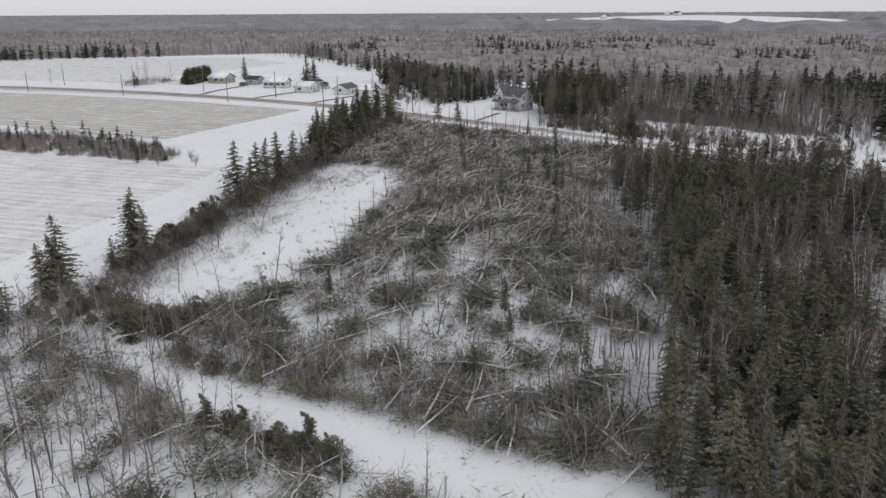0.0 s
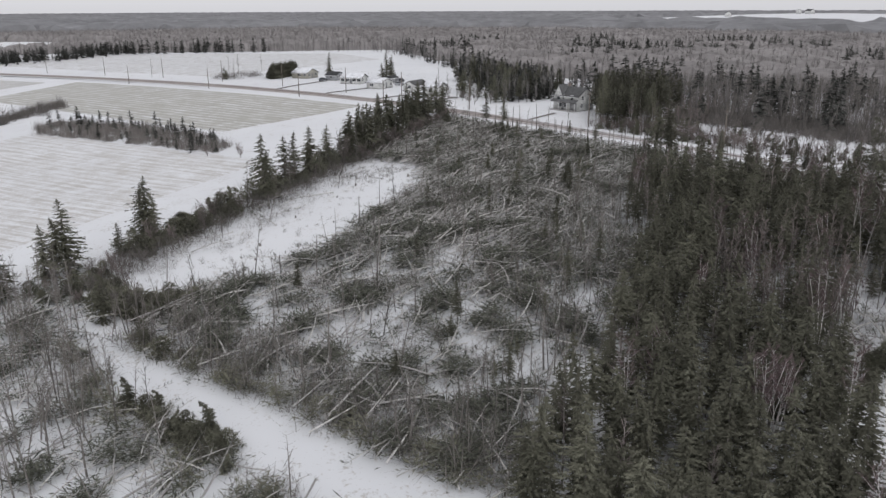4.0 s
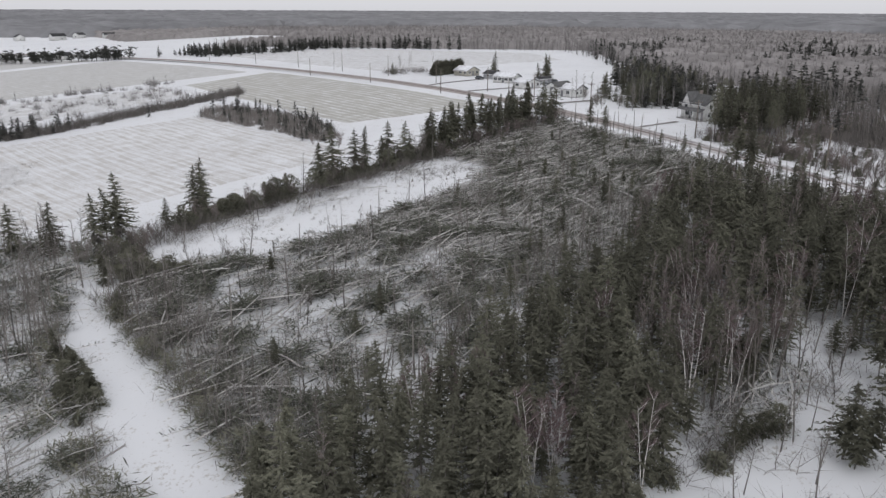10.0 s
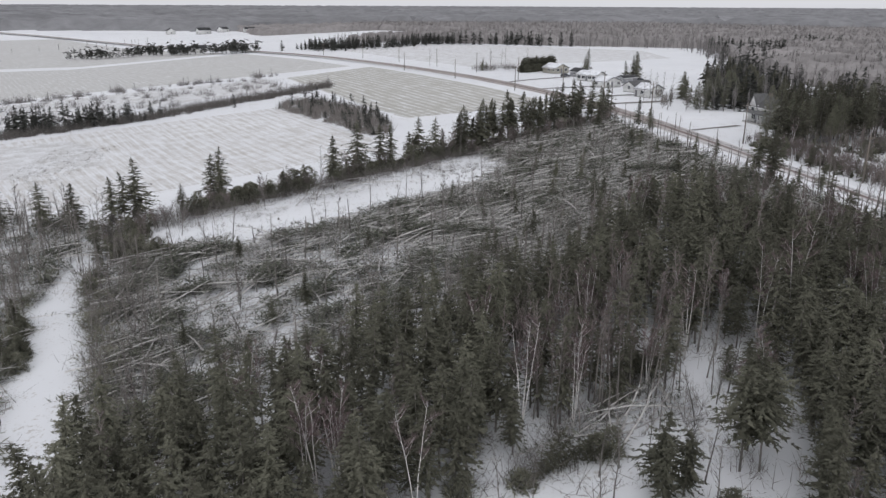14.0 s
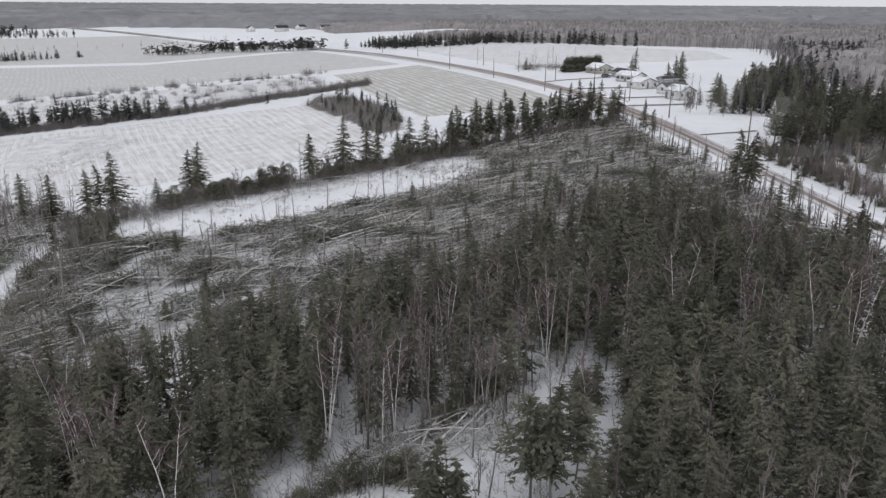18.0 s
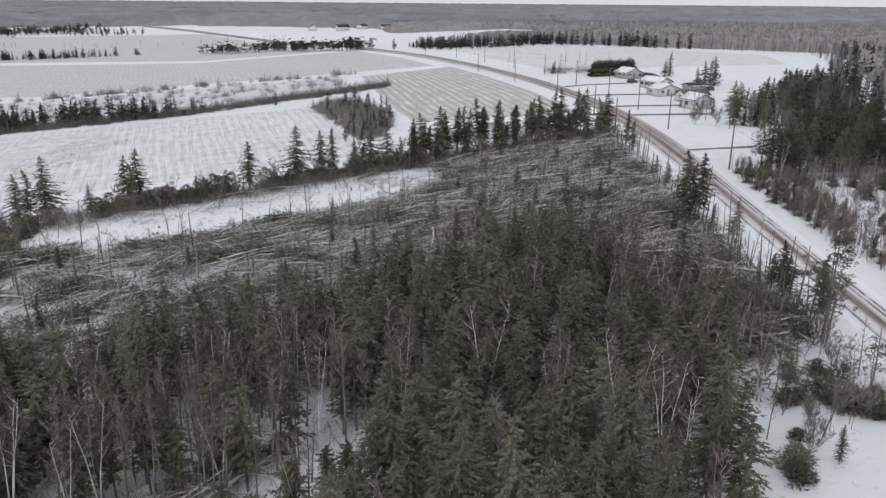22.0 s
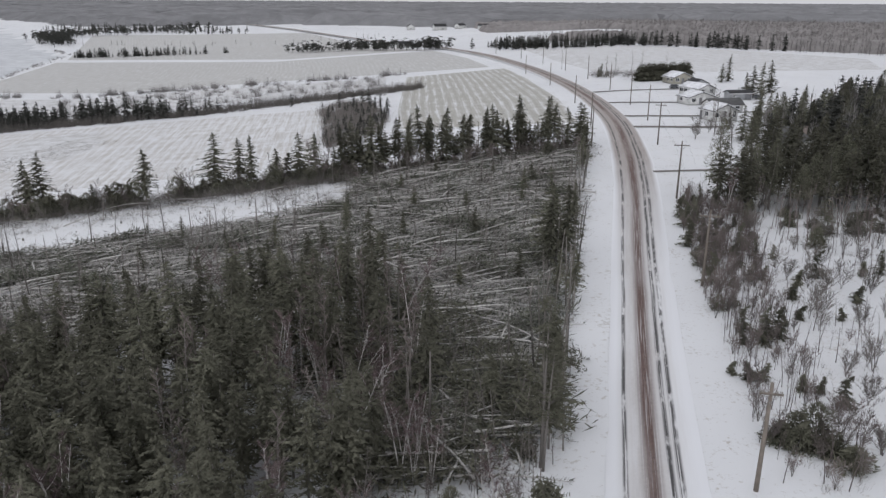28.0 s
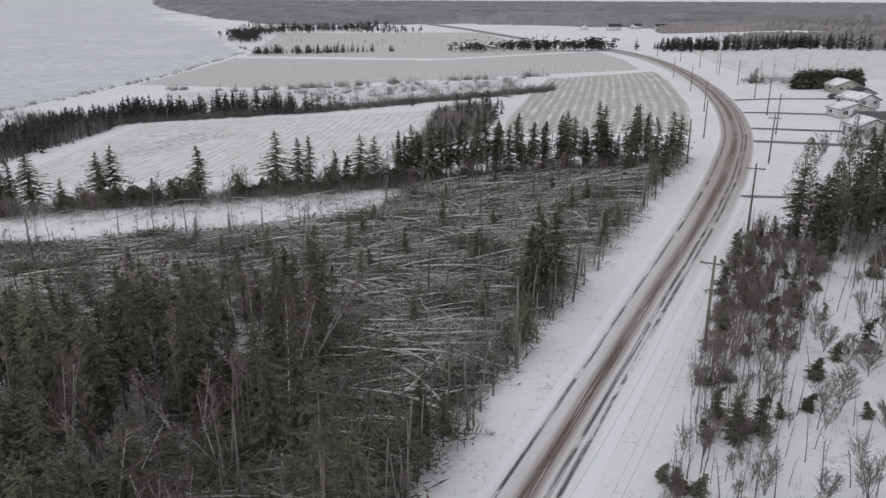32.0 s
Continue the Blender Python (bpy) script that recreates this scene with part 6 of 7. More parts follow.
tagged(new("wood_brush", scatter("wood_brush", brush, [(rng.randrange(4), x + 1.5, y + 1.5, h(x, y), rng.uniform(0, 6.28), 0, rng.uniform(1.2, 2.0), 1.4) for x, y in close_wood], TWIGS)), "brown brush under a leafless wood", "brush", kind="stuff")
belt("edge_bare_trees", [p for p in near_edge if rng.random() < 0.55], BARELOW, HAZYWOOD, "grey leafless trees at the edge of a wood", 0.8, 1.1)
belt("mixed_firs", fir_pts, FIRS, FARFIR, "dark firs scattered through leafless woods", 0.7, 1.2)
belt("leafless_woods", wood_pts, BARELOW, HAZYWOOD, "wide grey-brown leafless woods", 0.85, 1.25)


def canopy(name, poly, label, step, tall, mat, seed, hole=None):
    """Tree tops of far woods as one ragged sheet with steep sides."""
    xs, ys = [p[0] for p in poly], [p[1] for p in poly]
    X, Y = np.meshgrid(np.arange(min(xs), max(xs), step), np.arange(min(ys), max(ys), step))
    r = np.random.RandomState(seed)
    X = X + r.uniform(-0.35, 0.35, X.shape) * step
    Y = Y + r.uniform(-0.35, 0.35, Y.shape) * step
    ins = np.array([[inside(poly, x, y) and not (hole and inside(hole, x, y)) for x, y in zip(a, b)] for a, b in zip(X, Y)])
    top = tall * r.uniform(0.45, 1.15, X.shape)
    Z = land(X, Y) + np.where(ins, top, -1.5)
    me = grid_mesh(name, X, Y, Z, mat, drop=~ins)
    me.polygons.foreach_set("use_smooth", np.zeros(len(me.polygons), dtype=bool))
    return tagged(new(name, me), label, "woods", kind="stuff")


canopy("inner_woods", [(200, 540), (330, 400), (245, 300), (170, 205), (160, 100), (170, 60), (170, 0), (170, -40), (440, -120), (760, 100), (860, 500), (760, 1000), (150, 1100), (130, 700)], "grey-brown brush under leafless woods", 6.0, 6.5, HAZYWOOD, 2, FARFIELD)
canopy("far_woods", [(-420, 1250), (-60, 1180), (100, 1090), (690, 900), (790, 480), (690, 80), (430, -140), (1500, -900), (4500, -900), (4600, 4500), (-2300, 4500), (-1500, 3000)], "far dark woods out to the horizon", 26.0, 13.0, HAZYCANOPY, 3, [(1000, 60), (1010, 250), (1060, 420), (1150, 620), (1600, 740), (1780, 320), (1760, 30), (1250, -40)])


# ---- houses ----
def gable_house(name, x, y, turn, deep, wide, wall_h, roof_h, wall_mat, roof_mat, label, windows, doors=(), snowy=False, garage=None, chimney=None, porch=None, dormer=None):
    """Walls, two roof slopes, windows and doors. Local x: along the ridge (deep); y: across (wide). windows: (side, along, sill, width, height)."""
    ob = thing(name, label, "house")
    ob.matrix_basis = Matrix.Translation((x, y, h(x, y) - 0.15)) @ Euler((0, 0, radians(turn))).to_matrix().to_4x4()
    a, b = deep / 2, wide / 2
    g = Geo()
    g.box(-a + 0.05, -b + 0.05, -0.4, a - 0.05, b - 0.05, 0.45)
    part("foundation", g, CONCRETE, ob)
    g = Geo()
    z0, z1, z2 = 0.4, wall_h, wall_h + roof_h
    prof = [(-b, z0), (b, z0), (b, z1), (0, z2 - 0.05), (-b, z1)]
    v = [(-a, p, q) for p, q in prof] + [(a, p, q) for p, q in prof]
    t = [(0, 2, 1), (0, 3, 2), (0, 4, 3), (5, 6, 7), (5, 7, 8), (5, 8, 9), (0, 1, 6), (0, 6, 5), (1, 2, 7), (1, 7, 6), (4, 0, 5), (4, 5, 9)]
    g.add(v, t)
    part("wall", g, wall_mat, ob)
    ov, th = 0.45, 0.16
    k = roof_h / b
    for sgn in (-1, 1):
        g = Geo()
        e = b + ov
        v = []
        for xx in (-a - ov, a + ov):
            v += [(xx, 0, z2), (xx, sgn * e, z2 - k * e), (xx, 0, z2 + th), (xx, sgn * e, z2 - k * e + th)]
        g.add(v, [(0, 1, 5), (0, 5, 4), (2, 6, 7), (2, 7, 3), (1, 3, 7), (1, 7, 5), (0, 2, 3), (0, 3, 1), (4, 5, 7), (4, 7, 6)])
        roof = part("roof", g, roof_mat, ob)
        g = Geo()
        for r in range(int(math.hypot(e, k * e) / 0.8)):
            f = (r + 0.2) / (math.hypot(e, k * e) / 0.8)
            g.box(-a - ov, min(sgn * e * f, sgn * e * f + 0.04), z2 + th - k * e * f - 0.005, a + ov, max(sgn * e * f, sgn * e * f + 0.04), z2 + th - k * e * f + 0.03)
        part("shingle_course", g, roof_mat, roof)
        if snowy:
            g = Geo()
            v = []
            for xx in (-a - ov * 0.8, a + ov * 0.5):
                v += [(xx, sgn * 0.05, z2 + th), (xx, sgn * e * 0.93, z2 - k * e * 0.93 + th), (xx, sgn * 0.05, z2 + th + 0.16), (xx, sgn * e * 0.93, z2 - k * e * 0.93 + th + 0.14)]
            g.add(v, [(2, 6, 7), (2, 7, 3), (1, 3, 7), (1, 7, 5), (0, 2, 3), (0, 3, 1), (4, 5, 7), (4, 7, 6)])
            part("roof_snow", g, ROOFSNOW, roof, "snow lying on the roof")
        g = Geo()
        g.box(-a - ov, sgn * e - 0.03, z2 - k * e - 0.06, a + ov, sgn * e + 0.05, z2 - k * e + th * 0.8)
        part("eaves_board", g, TRIM, ob)
    for side, along, sill, w, hh in windows:
        win = new("window")
        win.parent = ob
        fr, pa, si = Geo(), Geo(), Geo()
        if side in "ns":
            s = 1 if side == "n" else -1
            yy = s * b
            for x0, x1, q0, q1 in ((along - w / 2 - 0.09, along + w / 2 + 0.09, sill + hh, sill + hh + 0.1), (along - w / 2 - 0.09, along - w / 2, sill, sill + hh), (along + w / 2, along + w / 2 + 0.09, sill, sill + hh), (along - 0.03, along + 0.03, sill, sill + hh)):
                fr.box(x0, min(yy, yy + s * 0.07), q0, x1, max(yy, yy + s * 0.07), q1)
            pa.box(along - w / 2, min(yy, yy + s * 0.025), sill, along + w / 2, max(yy, yy + s * 0.025), sill + hh)
            si.box(along - w / 2 - 0.12, min(yy, yy + s * 0.12), sill - 0.1, along + w / 2 + 0.12, max(yy, yy + s * 0.12), sill)
        else:
            s = 1 if side == "e" else -1
            xx = s * a
            for y0, y1, q0, q1 in ((along - w / 2 - 0.09, along + w / 2 + 0.09, sill + hh, sill + hh + 0.1), (along - w / 2 - 0.09, along - w / 2, sill, sill + hh), (along + w / 2, along + w / 2 + 0.09, sill, sill + hh), (along - 0.03, along + 0.03, sill, sill + hh)):
                fr.box(min(xx, xx + s * 0.07), y0, q0, max(xx, xx + s * 0.07), y1, q1)
            pa.box(min(xx, xx + s * 0.025), along - w / 2, sill, max(xx, xx + s * 0.025), along + w / 2, sill + hh)
            si.box(min(xx, xx + s * 0.12), along - w / 2 - 0.12, sill - 0.1, max(xx, xx + s * 0.12), along + w / 2 + 0.12, sill)
        part("frame", fr, TRIM, win)
        part("pane", pa, GLASS, win)
        part("sill", si, TRIM, win)
    for side, along, w, hh, nm, mat in doors:
        g, knob = Geo(), Geo()
        if side in "ns":
            s = 1 if side == "n" else -1
            g.box(along - w / 2, min(s * b, s * (b + 0.05)), 0.42, along + w / 2, max(s * b, s * (b + 0.05)), 0.42 + hh)
            knob.box(along + w * 0.3, min(s * b, s * (b + 0.12)), 1.35, along + w * 0.3 + 0.08, max(s * b, s * (b + 0.12)), 1.45)
        else:
            s = 1 if side == "e" else -1
            g.box(min(s * a, s * (a + 0.05)), along - w / 2, 0.42, max(s * a, s * (a + 0.05)), along + w / 2, 0.42 + hh)
            knob.box(min(s * a, s * (a + 0.12)), along + w * 0.3, 1.35, max(s * a, s * (a + 0.12)), along + w * 0.3 + 0.08, 1.45)
        d = part(nm, g, mat, ob)
        part("handle", knob, STEEL, d)
    if chimney:
        g = Geo()
        cx, cy = chimney
        g.box(cx - 0.35, cy - 0.35, z1, cx + 0.35, cy + 0.35, z2 + 0.8)
        g.box(cx - 0.42, cy - 0.42, z2 + 0.8, cx + 0.42, cy + 0.42, z2 + 0.95)
        part("chimney", g, BRICK, ob)
    if porch:
        side, x0, x1, depth, zz = porch
        s = 1 if side == "n" else -1
        g = Geo()
        y0, y1 = s * b, s * (b + depth)
        g.add([(x0, y0, zz + 0.7), (x1, y0, zz + 0.7), (x1, y1, zz), (x0, y1, zz), (x0, y0, zz + 0.86), (x1, y0, zz + 0.86), (x1, y1, zz + 0.14), (x0, y1, zz + 0.14)],
              [(0, 1, 2), (0, 2, 3), (4, 6, 5), (4, 7, 6), (3, 2, 6), (3, 6, 7), (0, 3, 7), (0, 7, 4), (1, 5, 6), (1, 6, 2)])
        part("porch_roof", g, roof_mat, ob)
        for q in np.linspace(x0 + 0.15, x1 - 0.15, 4):
            g = Geo()
            g.box(q - 0.07, min(y1 - s * 0.25, y1 - s * 0.1), 0.1, q + 0.07, max(y1 - s * 0.25, y1 - s * 0.1), zz + 0.1)
            part("porch_post", g, TRIM, ob)
        g = Geo()
        g.box(x0, min(y0, y1), 0.05, x1, max(y0, y1), 0.4)
        part("porch_floor", g, CONCRETE, ob)
    if dormer:
        side, cx, w, zz, top = dormer
        s = 1 if side == "n" else -1
        yy = s * (b + 0.25)
        g = Geo()
        v = [(cx - w / 2, yy, zz), (cx + w / 2, yy, zz), (cx + w / 2, yy, z1 + 0.1), (cx, yy, top), (cx - w / 2, yy, z1 + 0.1)]
        v += [(p[0], 0, p[2]) for p in v]
        g.add(v, [(0, 1, 2), (0, 2, 3), (0, 3, 4), (0, 5, 6), (0, 6, 1), (1, 6, 7), (1, 7, 2), (4, 9, 5), (4, 5, 0)])
        part("dormer_wall", g, wall_mat, ob)
        for sg in (-1, 1):
            g = Geo()
            e = w / 2 + 0.35
            kk = (top - z1 - 0.1) / (w / 2)
            v = [(cx, yy + s * 0.3, top), (cx + sg * e, yy + s * 0.3, top - kk * e), (cx, 0, top), (cx + sg * e, 0, top - kk * e)]
            v += [(p[0], p[1], p[2] + 0.15) for p in v]
            g.add(v, [(0, 1, 3), (0, 3, 2), (4, 7, 5), (4, 6, 7), (0, 4, 5), (0, 5, 1), (1, 5, 7), (1, 7, 3)])
            part("dormer_roof", g, roof_mat, ob)
        g = Geo()
        g.box(cx - 0.5, min(yy, yy + s * 0.05), z1 - 1.4, cx + 0.5, max(yy, yy + s * 0.05), z1 - 0.2)
        part("dormer_pane", g, GLASS, ob)
    return ob


# the two-storey house: its front with porch and garage faces the road
gable_house("farmhouse", 68.4, 129.6, 74, 9.8, 7.2, 4.6, 2.3, SIDING, SHINGLE, "two-storey white farmhouse with grey shingle roof and garage", [("n", 1.2, 3.5, 1.0, 1.3), ("n", -2.6, 3.5, 1.0, 1.3), ("n", 2.2, 1.2, 1.6, 1.2), ("n", 0.2, 1.2, 1.0, 1.2), ("w", -1.8, 3.6, 0.9, 1.2), ("w", 2.0, 1.3, 0.9, 1.2), ("w", -2.2, 1.3, 0.9, 1.2), ("w", 1.6, 3.6, 0.9, 1.2)],
            [("n", -3.1, 2.6, 2.2, "garage_door", GARAGE), ("n", 1.1, 0.95, 2.05, "front_door", DOORPAINT)], chimney=(2.6, -1.0), porch=("n", -4.9, 4.9, 1.5, 2.75), dormer=("n", 2.6, 3.4, 3.0, 7.6))
gable_house("bungalow", 108, 281, 96, 8.5, 8.0, 2.6, 1.7, SIDING_TAN, SHINGLE, "tan bungalow with snow on its low gable roof", [("w", -2.4, 1.3, 1.4, 1.1), ("w", 2.4, 1.3, 1.4, 1.1), ("n", 0, 1.3, 1.4, 1.1), ("n", -3, 1.3, 1.2, 1.1)], [("w", 0.2, 0.95, 2.0, "front_door", DOORPAINT)], snowy=True)
gable_house("small_house", 107, 262, 96, 5.5, 6.0, 2.4, 1.3, SIDING_GREY, SHINGLE_DARK, "small grey house with a dark gable roof", [("w", -1.8, 1.3, 1.0, 1.1), ("w", 1.9, 1.3, 1.0, 1.1), ("n", 0, 1.3, 1.2, 1.1)], [("w", 0, 0.9, 2.0, "front_door", DOORPAINT)])
gable_house("long_house", 99.5, 244.5, 108, 9.5, 6.8, 2.6, 1.4, SIDING, SHINGLE, "long white bungalow with a row of windows", [("n", q, 1.25, 1.5, 1.2) for q in (-3.6, -1.5, 1.5, 3.6)] + [("w", 1.8, 1.3, 1.2, 1.1), ("w", -1.8, 1.3, 1.2, 1.1)], [("n", 0.0, 0.95, 2.05, "front_door", DOORPAINT)], snowy=True)
gable_house("low_house", 89.5, 222.5, 98, 6.5, 9.0, 2.4, 1.5, SIDING, SHINGLE, "low white house with snow on its broad roof", [("w", -3, 1.2, 1.2, 1.0), ("w", 2.8, 1.2, 1.2, 1.0), ("n", 1, 1.3, 1.4, 1.1)], [("w", 0.5, 0.95, 2.0, "front_door", DOORPAINT)], snowy=True)
gable_house("back_house", 89.5, 205, 7, 9.5, 5.5, 2.4, 1.5, SIDING, SHINGLE, "white house with a long grey shingle roof", [("s", -3, 1.3, 1.2, 1.1), ("s", 3, 1.3, 1.2, 1.1), ("w", 0, 1.3, 1.1, 1.1)], [("s", 0, 0.95, 2.0, "back_door", DOORPAINT)])
gable_house("gabled_house", 81.5, 190.5, 98, 6.5, 7.0, 2.9, 1.6, SIDING, SHINGLE, "white gabled bungalow with dark windows and a snowy roof", [("w", -2.5, 1.3, 0.8, 1.6), ("w", 0.3, 1.3, 0.8, 1.6), ("w", 2.6, 1.4, 1.0, 1.0), ("n", 0, 1.3, 1.3, 1.1)], [("n", 2.6, 0.95, 2.0, "side_door", DOORPAINT)], snowy=True)
gable_house("shed", 107.3, 231.5, 5, 7.4, 3.8, 2.4, 0.7, SIDING_GREY, SHINGLE_DARK, "long grey shed with a dark roof", [("s", -2.4, 1.3, 0.8, 0.8)], [("s", 2.4, 2.2, 2.0, "shed_door", DOORPAINT)])
for x, y, t in [(1330, 420, 20), (1420, 300, 50), (1480, 330, 10)]:
    gable_house("far_farmhouse", x, y, t, 14, 10, 5.0, 3.0, SIDING, SHINGLE_DARK, "distant white farmhouse in a snowy clearing", [("n", -4, 1.5, 1.2, 1.2), ("n", 4, 1.5, 1.2, 1.2), ("w", 0, 1.5, 1.2, 1.2)])
for x, y, t, s in [(95, 1010, 10, 1.2), (125, 1035, 40, 1.0), (60, 1040, 90, 1.1), (150, 1000, 0, 1.0), (30, 700, 20, 0.9)]:
    gable_house("distant_house", x, y, t, 13 * s, 9 * s, 4.0 * s, 2.6 * s, SIDING, SHINGLE_DARK, "distant white house beyond the fields", [("n", -3, 1.4, 1.2, 1.2), ("s", 3, 1.4, 1.2, 1.2), ("w", 0, 1.4, 1.2, 1.2)])


def car(x, y, turn, paint, label):
    ob = thing("car", label, "car", "parked cars")
    ob.matrix_basis = Matrix.Translation((x, y, h(x, y) + 0.1)) @ Euler((0, 0, radians(turn))).to_matrix().to_4x4()
    g = Geo()
    prof = [(-2.2, 0.35), (-2.25, 0.8), (-1.9, 0.95), (0.9, 1.0), (2.0, 0.85), (2.25, 0.6), (2.2, 0.35)]
    n = len(prof)
    v = [(p, s * 0.88, q) for s in (-1, 1) for p, q in prof]
    t = [(0, i, i + 1) for i in range(1, n - 1)] + [(n, n + i + 1, n + i) for i in range(1, n - 1)]
    for i in range(n):
        j = (i + 1) % n
        t += [(i, n + i, n + j), (i, n + j, j)]
    g.add(v, t)
    body = part("body", g, paint, ob)
    g = Geo()
    b, tp = [(-1.95, 0.95), (0.95, 1.0)], [(-1.6, 1.5), (0.1, 1.5)]
    v = [(b[0][0], -0.82, b[0][1]), (b[1][0], -0.82, b[1][1]), (tp[1][0], -0.66, 1.5), (tp[0][0], -0.66, 1.5)]
    v += [(p, -q, r) for p, q, r in v]
    g.add(v, [(0, 1, 2), (0, 2, 3), (4, 6, 5), (4, 7, 6), (3, 2, 6), (3, 6, 7), (1, 5, 6), (1, 6, 2), (0, 3, 7), (0, 7, 4)])
    part("cabin_window", g, GLASS, ob)
    g = Geo()
    g.box(-1.55, -0.62, 1.5, 0.05, 0.62, 1.54)
    part("roof_panel", g, paint, ob)
    for wx in (-1.35, 1.4):
        for wy in (-0.85, 0.85):
            g = Geo()
            g.tube([(wx, wy - 0.1, 0.33), (wx, wy + 0.1, 0.33)], [0.33, 0.33], 12)
            w = part("wheel", g, TYRE, ob)
            g = Geo()
            s = 1 if wy > 0 else -1
            g.tube([(wx, wy + s * 0.08, 0.33), (wx, wy + s * 0.12, 0.33)], [0.19, 0.18], 10)
            part("rim", g, STEEL, w)
    for hy in (-0.6, 0.6):
        g = Geo()
        g.box(2.17, hy - 0.18, 0.62, 2.27, hy + 0.18, 0.76)
        part("headlight", g, CERAMIC, ob)
    return ob


car(99.5, 262, 10, CARDARK, "dark parked car on a cleared driveway")
car(104.5, 247.5, 95, CARDARK, "dark parked car beside a house")
car(102, 222.5, 5, CARLIGHT, "silver parked car beside a shed")
car(113.8, 231.5, 80, CARDARK, "dark parked car by a shed")

# trees behind the farmhouse
BEHIND = [(73, 152), (86, 146.5), (99, 149), (125, 178), (150, 212), (140, 222), (112, 194), (93, 174), (77, 162)]
rng = random.Random(67)
for x, y in fill(rng, BEHIND, 7.0, 0.5):
    PINES.put(rng.randrange(3), place(x, y, rng.uniform(0, 6.28), rng.uniform(0.7, 1.0)))
belt("yard_firs", fill(rng, BEHIND, 4.4, 0.5), FIRS, FARFIR, "dark firs behind a farmhouse", 0.5, 1.1)
belt("yard_bare_trees", fill(rng, BEHIND, 4.0, 0.5), BARELOW, HAZYWOOD, "leafless grey trees behind a farmhouse", 0.6, 1.1)

# the hedge of firs and garden conifers by the houses
rng = random.Random(71)
rows = []
for i in range(30):
    f = i / 29
    for row in (0, 1):
        x, y = 95.5 + 24 * f + row * 1.5 + rng.uniform(-0.4, 0.4), 289 + 9 * f + row * 3 + rng.uniform(-0.6, 0.6)
        rows.append((rng.choice((0, 1, 3)), x, y, h(x, y), rng.uniform(0, 6.28), 0, rng.uniform(1.25, 1.6), 0.8))
shape = spruce_shapes(260, 6.0, 1.9, 0.02, 16, 8, True)[1].arrays()
tagged(new("fir_hedge", scatter("fir_hedge", [shape] * 4, rows, NEEDLES_MASS)), "dense dark fir hedge beside a bungalow", "hedge", kind="stuff")
for x, y, s in [(131.2, 287.3, 0.95), (126.5, 283.2, 0.7), (115.3, 242.1, 0.8), (114.8, 236.9, 1), (119.3, 239.8, 1), (127.6, 249.4, 1.15), (88.1, 181.8, 0.95), (74.5, 157.8, 0.9), (72.6, 159.8, 0.8), (88, 312, 0.6), (85.5, 308, 0.45), (91, 314, 0.4), (82, 172, 0.6), (80, 168, 0.55), (86, 178, 0.7), (93, 186, 0.8), (77.5, 176, 0.5), (97, 190, 0.75), (90, 172, 0.8), (101, 184, 0.9), (95, 174, 0.95)]:
    GARDEN.put(int(x), place(x, y, x, s))
for x, y in [(74, 176), (76, 181), (78, 186), (73.5, 184), (70, 168), (88, 305), (96, 318), (104, 321), (112, 330), (120, 322), (84, 360)]:
    BARES.put(int(x) % 4, place(x, y, x, 1.05))
for x, y in [(62.5, 161.5), (64, 165), (66.5, 158), (70, 171), (79, 183)]:
    WILLOWS.put(int(x), place(x, y, x, 1.3))
BARES.put(3, place(67, 153, 1.0, 1.25))
rows = [(rng.randrange(4), 84 + rng.uniform(0, 22), 306 + rng.uniform(-4, 12), 0, rng.uniform(0, 6.28), 0, rng.uniform(1.0, 1.9), 1.3) for k in range(60)]
tagged(new("yard_brush", scatter("yard_brush", brush, [(a, x, y, h(x, y), t, l, s, q) for a, x, y, z, t, l, s, q in rows], TWIGS)), "heap of grey brush beside the fir hedge", "brush", kind="stuff")


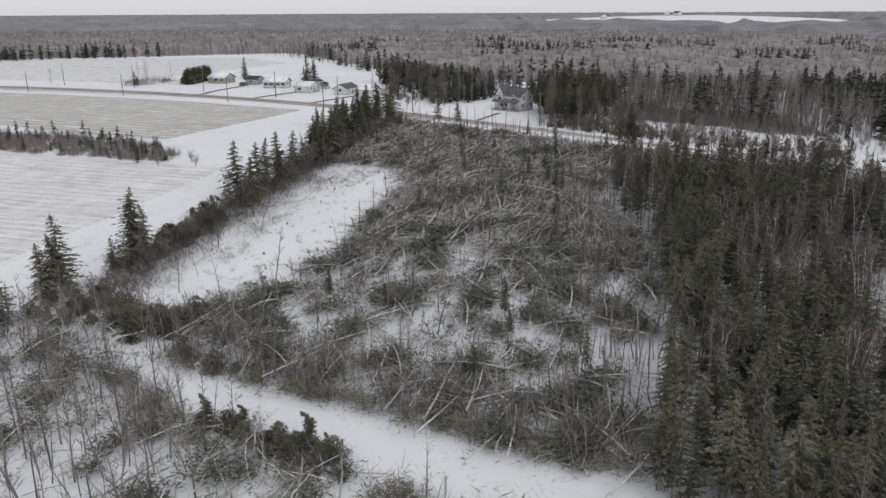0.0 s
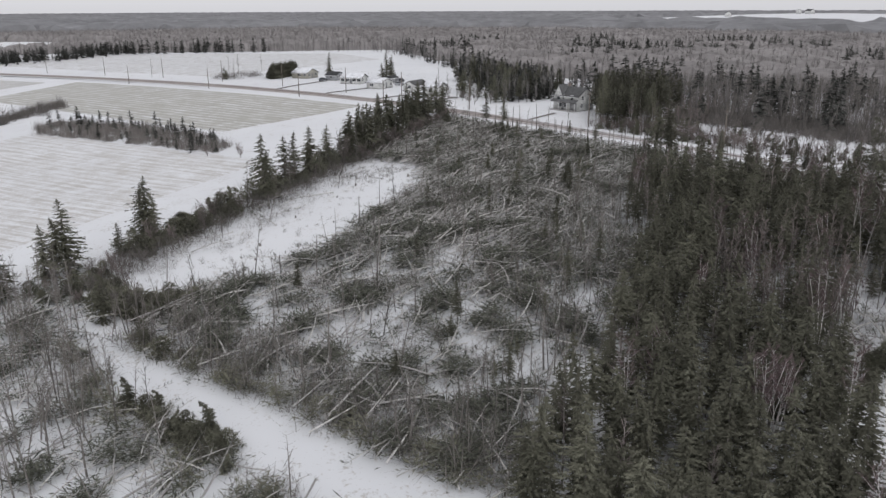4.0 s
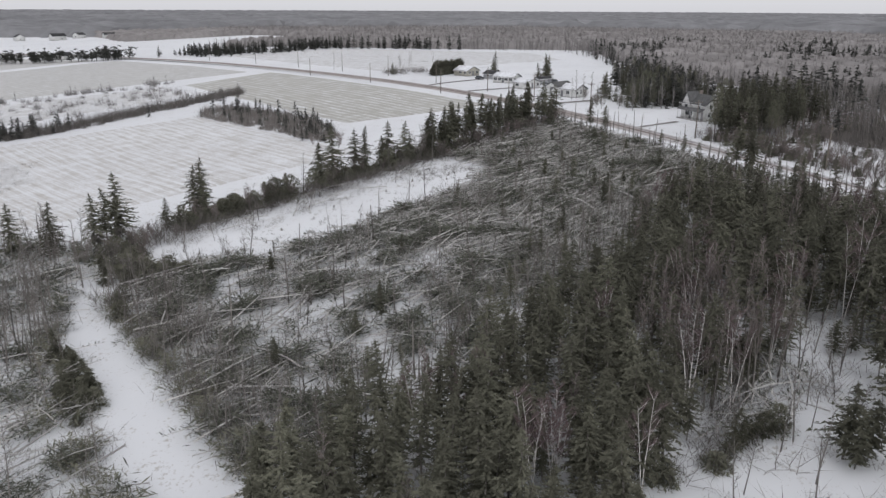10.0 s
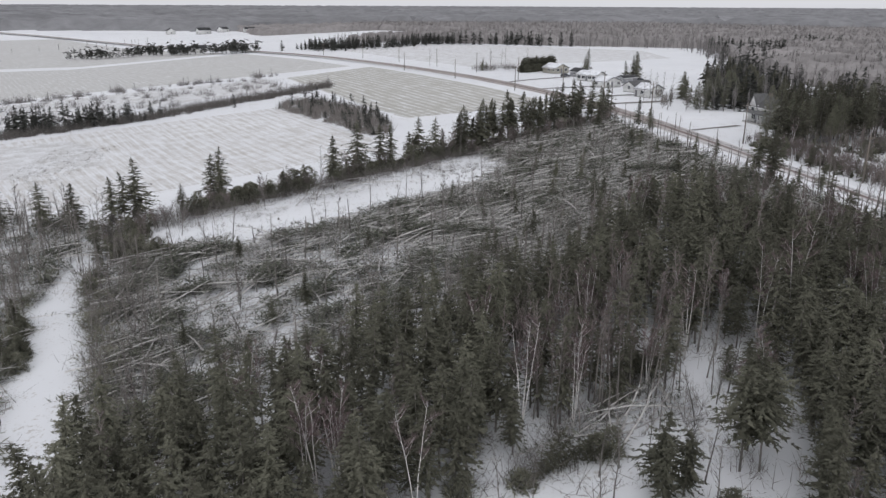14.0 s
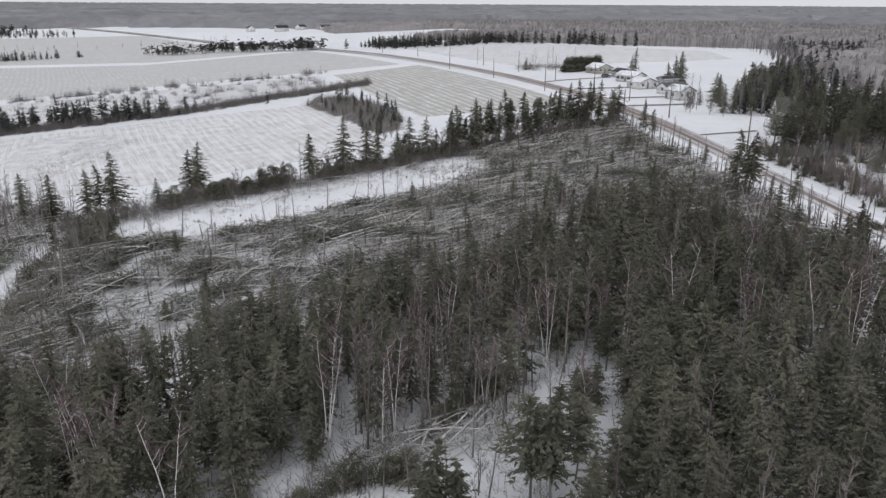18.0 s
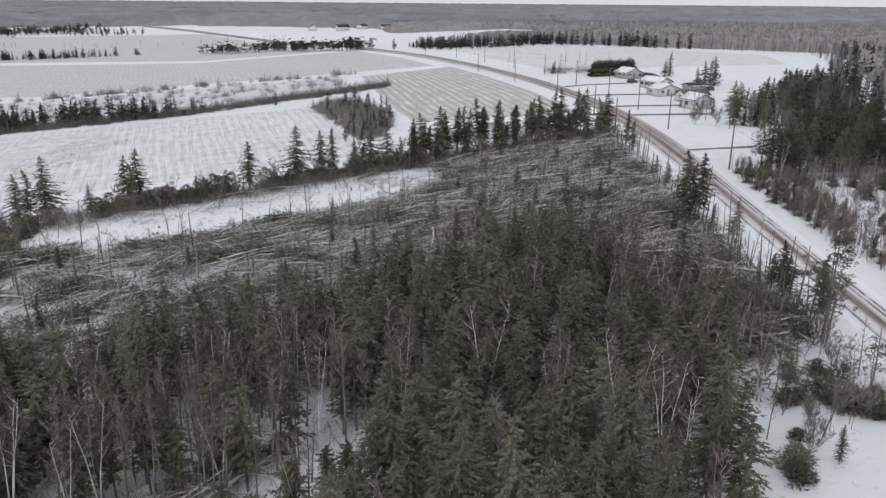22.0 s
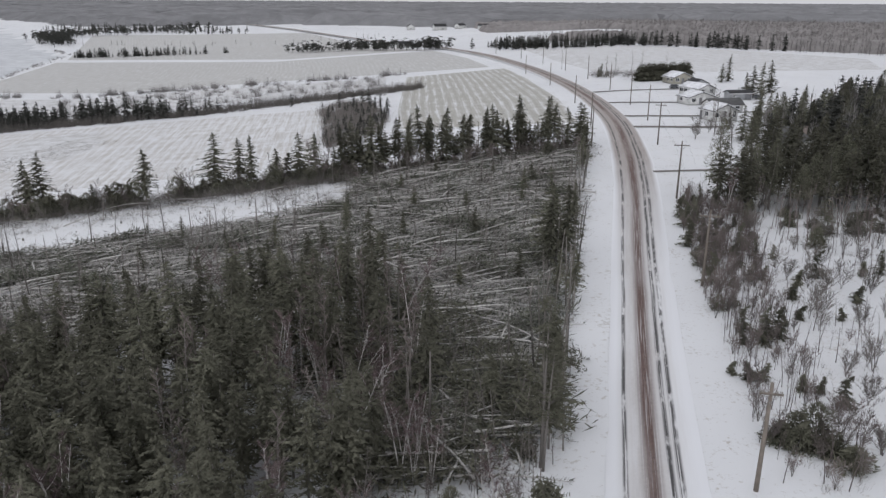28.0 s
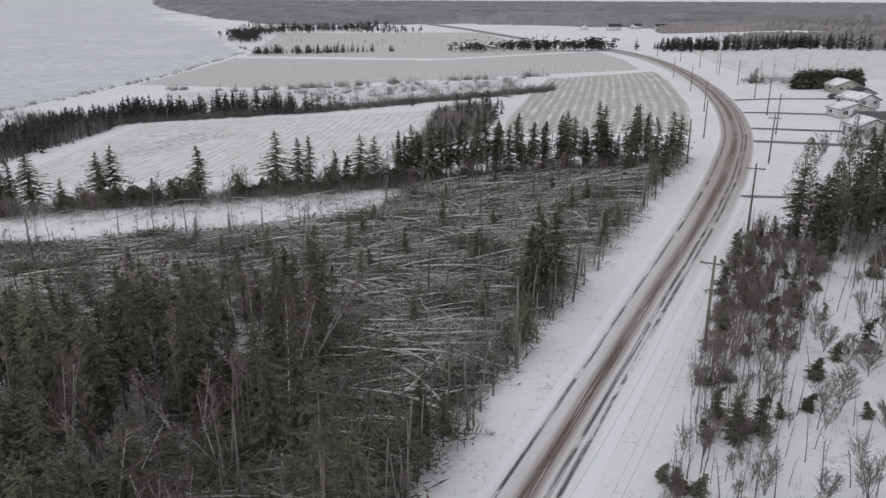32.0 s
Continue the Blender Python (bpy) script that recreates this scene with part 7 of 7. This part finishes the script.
# ---- utility poles and wires ----
def utility_pole(x, y, tall, turn, arm=True, reach=1.15, label="grey wooden utility pole with a crossarm beside the road"):
    ob = thing("utility_pole", label, "utility pole", "utility poles")
    ob.matrix_basis = Matrix.Translation((x, y, h(x, y) - 0.2)) @ Euler((0, 0, turn)).to_matrix().to_4x4()
    g = Geo()
    g.tube([(0, 0, 0), (0, 0, tall * 0.5), (0, 0, tall)], [0.16, 0.135, 0.105], 10)
    part("pole", g, WOODPOLE, ob, smooth=True)
    if arm:
        g = Geo()
        g.box(-reach, -0.17, tall - 0.75, reach, -0.07, tall - 0.62)
        part("crossarm", g, WOODPOLE, ob)
        for sg in (-1, 1):
            g = Geo()
            g.tube([(sg * reach * 0.65, -0.12, tall - 0.72), (0, -0.12, tall - 1.35)], [0.02, 0.02], 4)
            part("brace", g, STEEL, ob)
        for q in (-0.87 * reach, 0.48 * reach, 0.87 * reach):
            g = Geo()
            g.tube([(q, -0.12, tall - 0.62), (q, -0.12, tall - 0.5), (q, -0.12, tall - 0.45)], [0.045, 0.06, 0.03], 6)
            part("insulator", g, CERAMIC, ob)
    return ob


POLES = [(11.8, 36.9), (24.2, 72.6), (37, 110.5), (51.9, 156.8), (62.5, 191), (68.6, 221.7), (75.5, 262), (80, 304), (83, 350), (84.5, 400), (84.5, 455), (81, 520)]
for i, (x, y) in enumerate(POLES):
    d = Vector((POLES[min(i + 1, len(POLES) - 1)][0] - POLES[max(i - 1, 0)][0], POLES[min(i + 1, len(POLES) - 1)][1] - POLES[max(i - 1, 0)][1]))
    utility_pole(x, y, (7.9, 8.9)[i] if i < 2 else 9.4, math.atan2(d.y, d.x) - math.pi / 2, i < 4, 0.7 if i == 0 else 1.15, "grey wooden utility pole with a crossarm beside the road" if i < 4 else "plain grey wooden utility pole beside the road")
SHORT = [(37, 156.5), (45.6, 185.5), (54.5, 232), (61, 290), (64.5, 350)]
for x, y in SHORT:
    utility_pole(x, y, 8.6, 0.3, False, 1.15, "bare wooden pole between the road and a field")
line = thing("power_line", "thin dark power wires strung between roadside poles", "wires")
for (x0, y0), (x1, y1) in zip(POLES, POLES[1:]):
    d = Vector((x1 - x0, y1 - y0)).normalized()
    for q, dz in ((-1.0, -0.45), (1.0, -0.45), (0.0, -2.2)):
        g = Geo()
        pts = []
        for k in range(9):
            f = k / 8
            x, y = x0 + (x1 - x0) * f + d.y * q, y0 + (y1 - y0) * f - d.x * q
            z = (h(x0, y0) * (1 - f) + h(x1, y1) * f) + 9.2 + dz - 0.8 * 4 * f * (1 - f)
            pts.append((x, y, z))
        g.tube(pts, [0.008] * 9, 3)
        part("wire", g, WIRE, line)
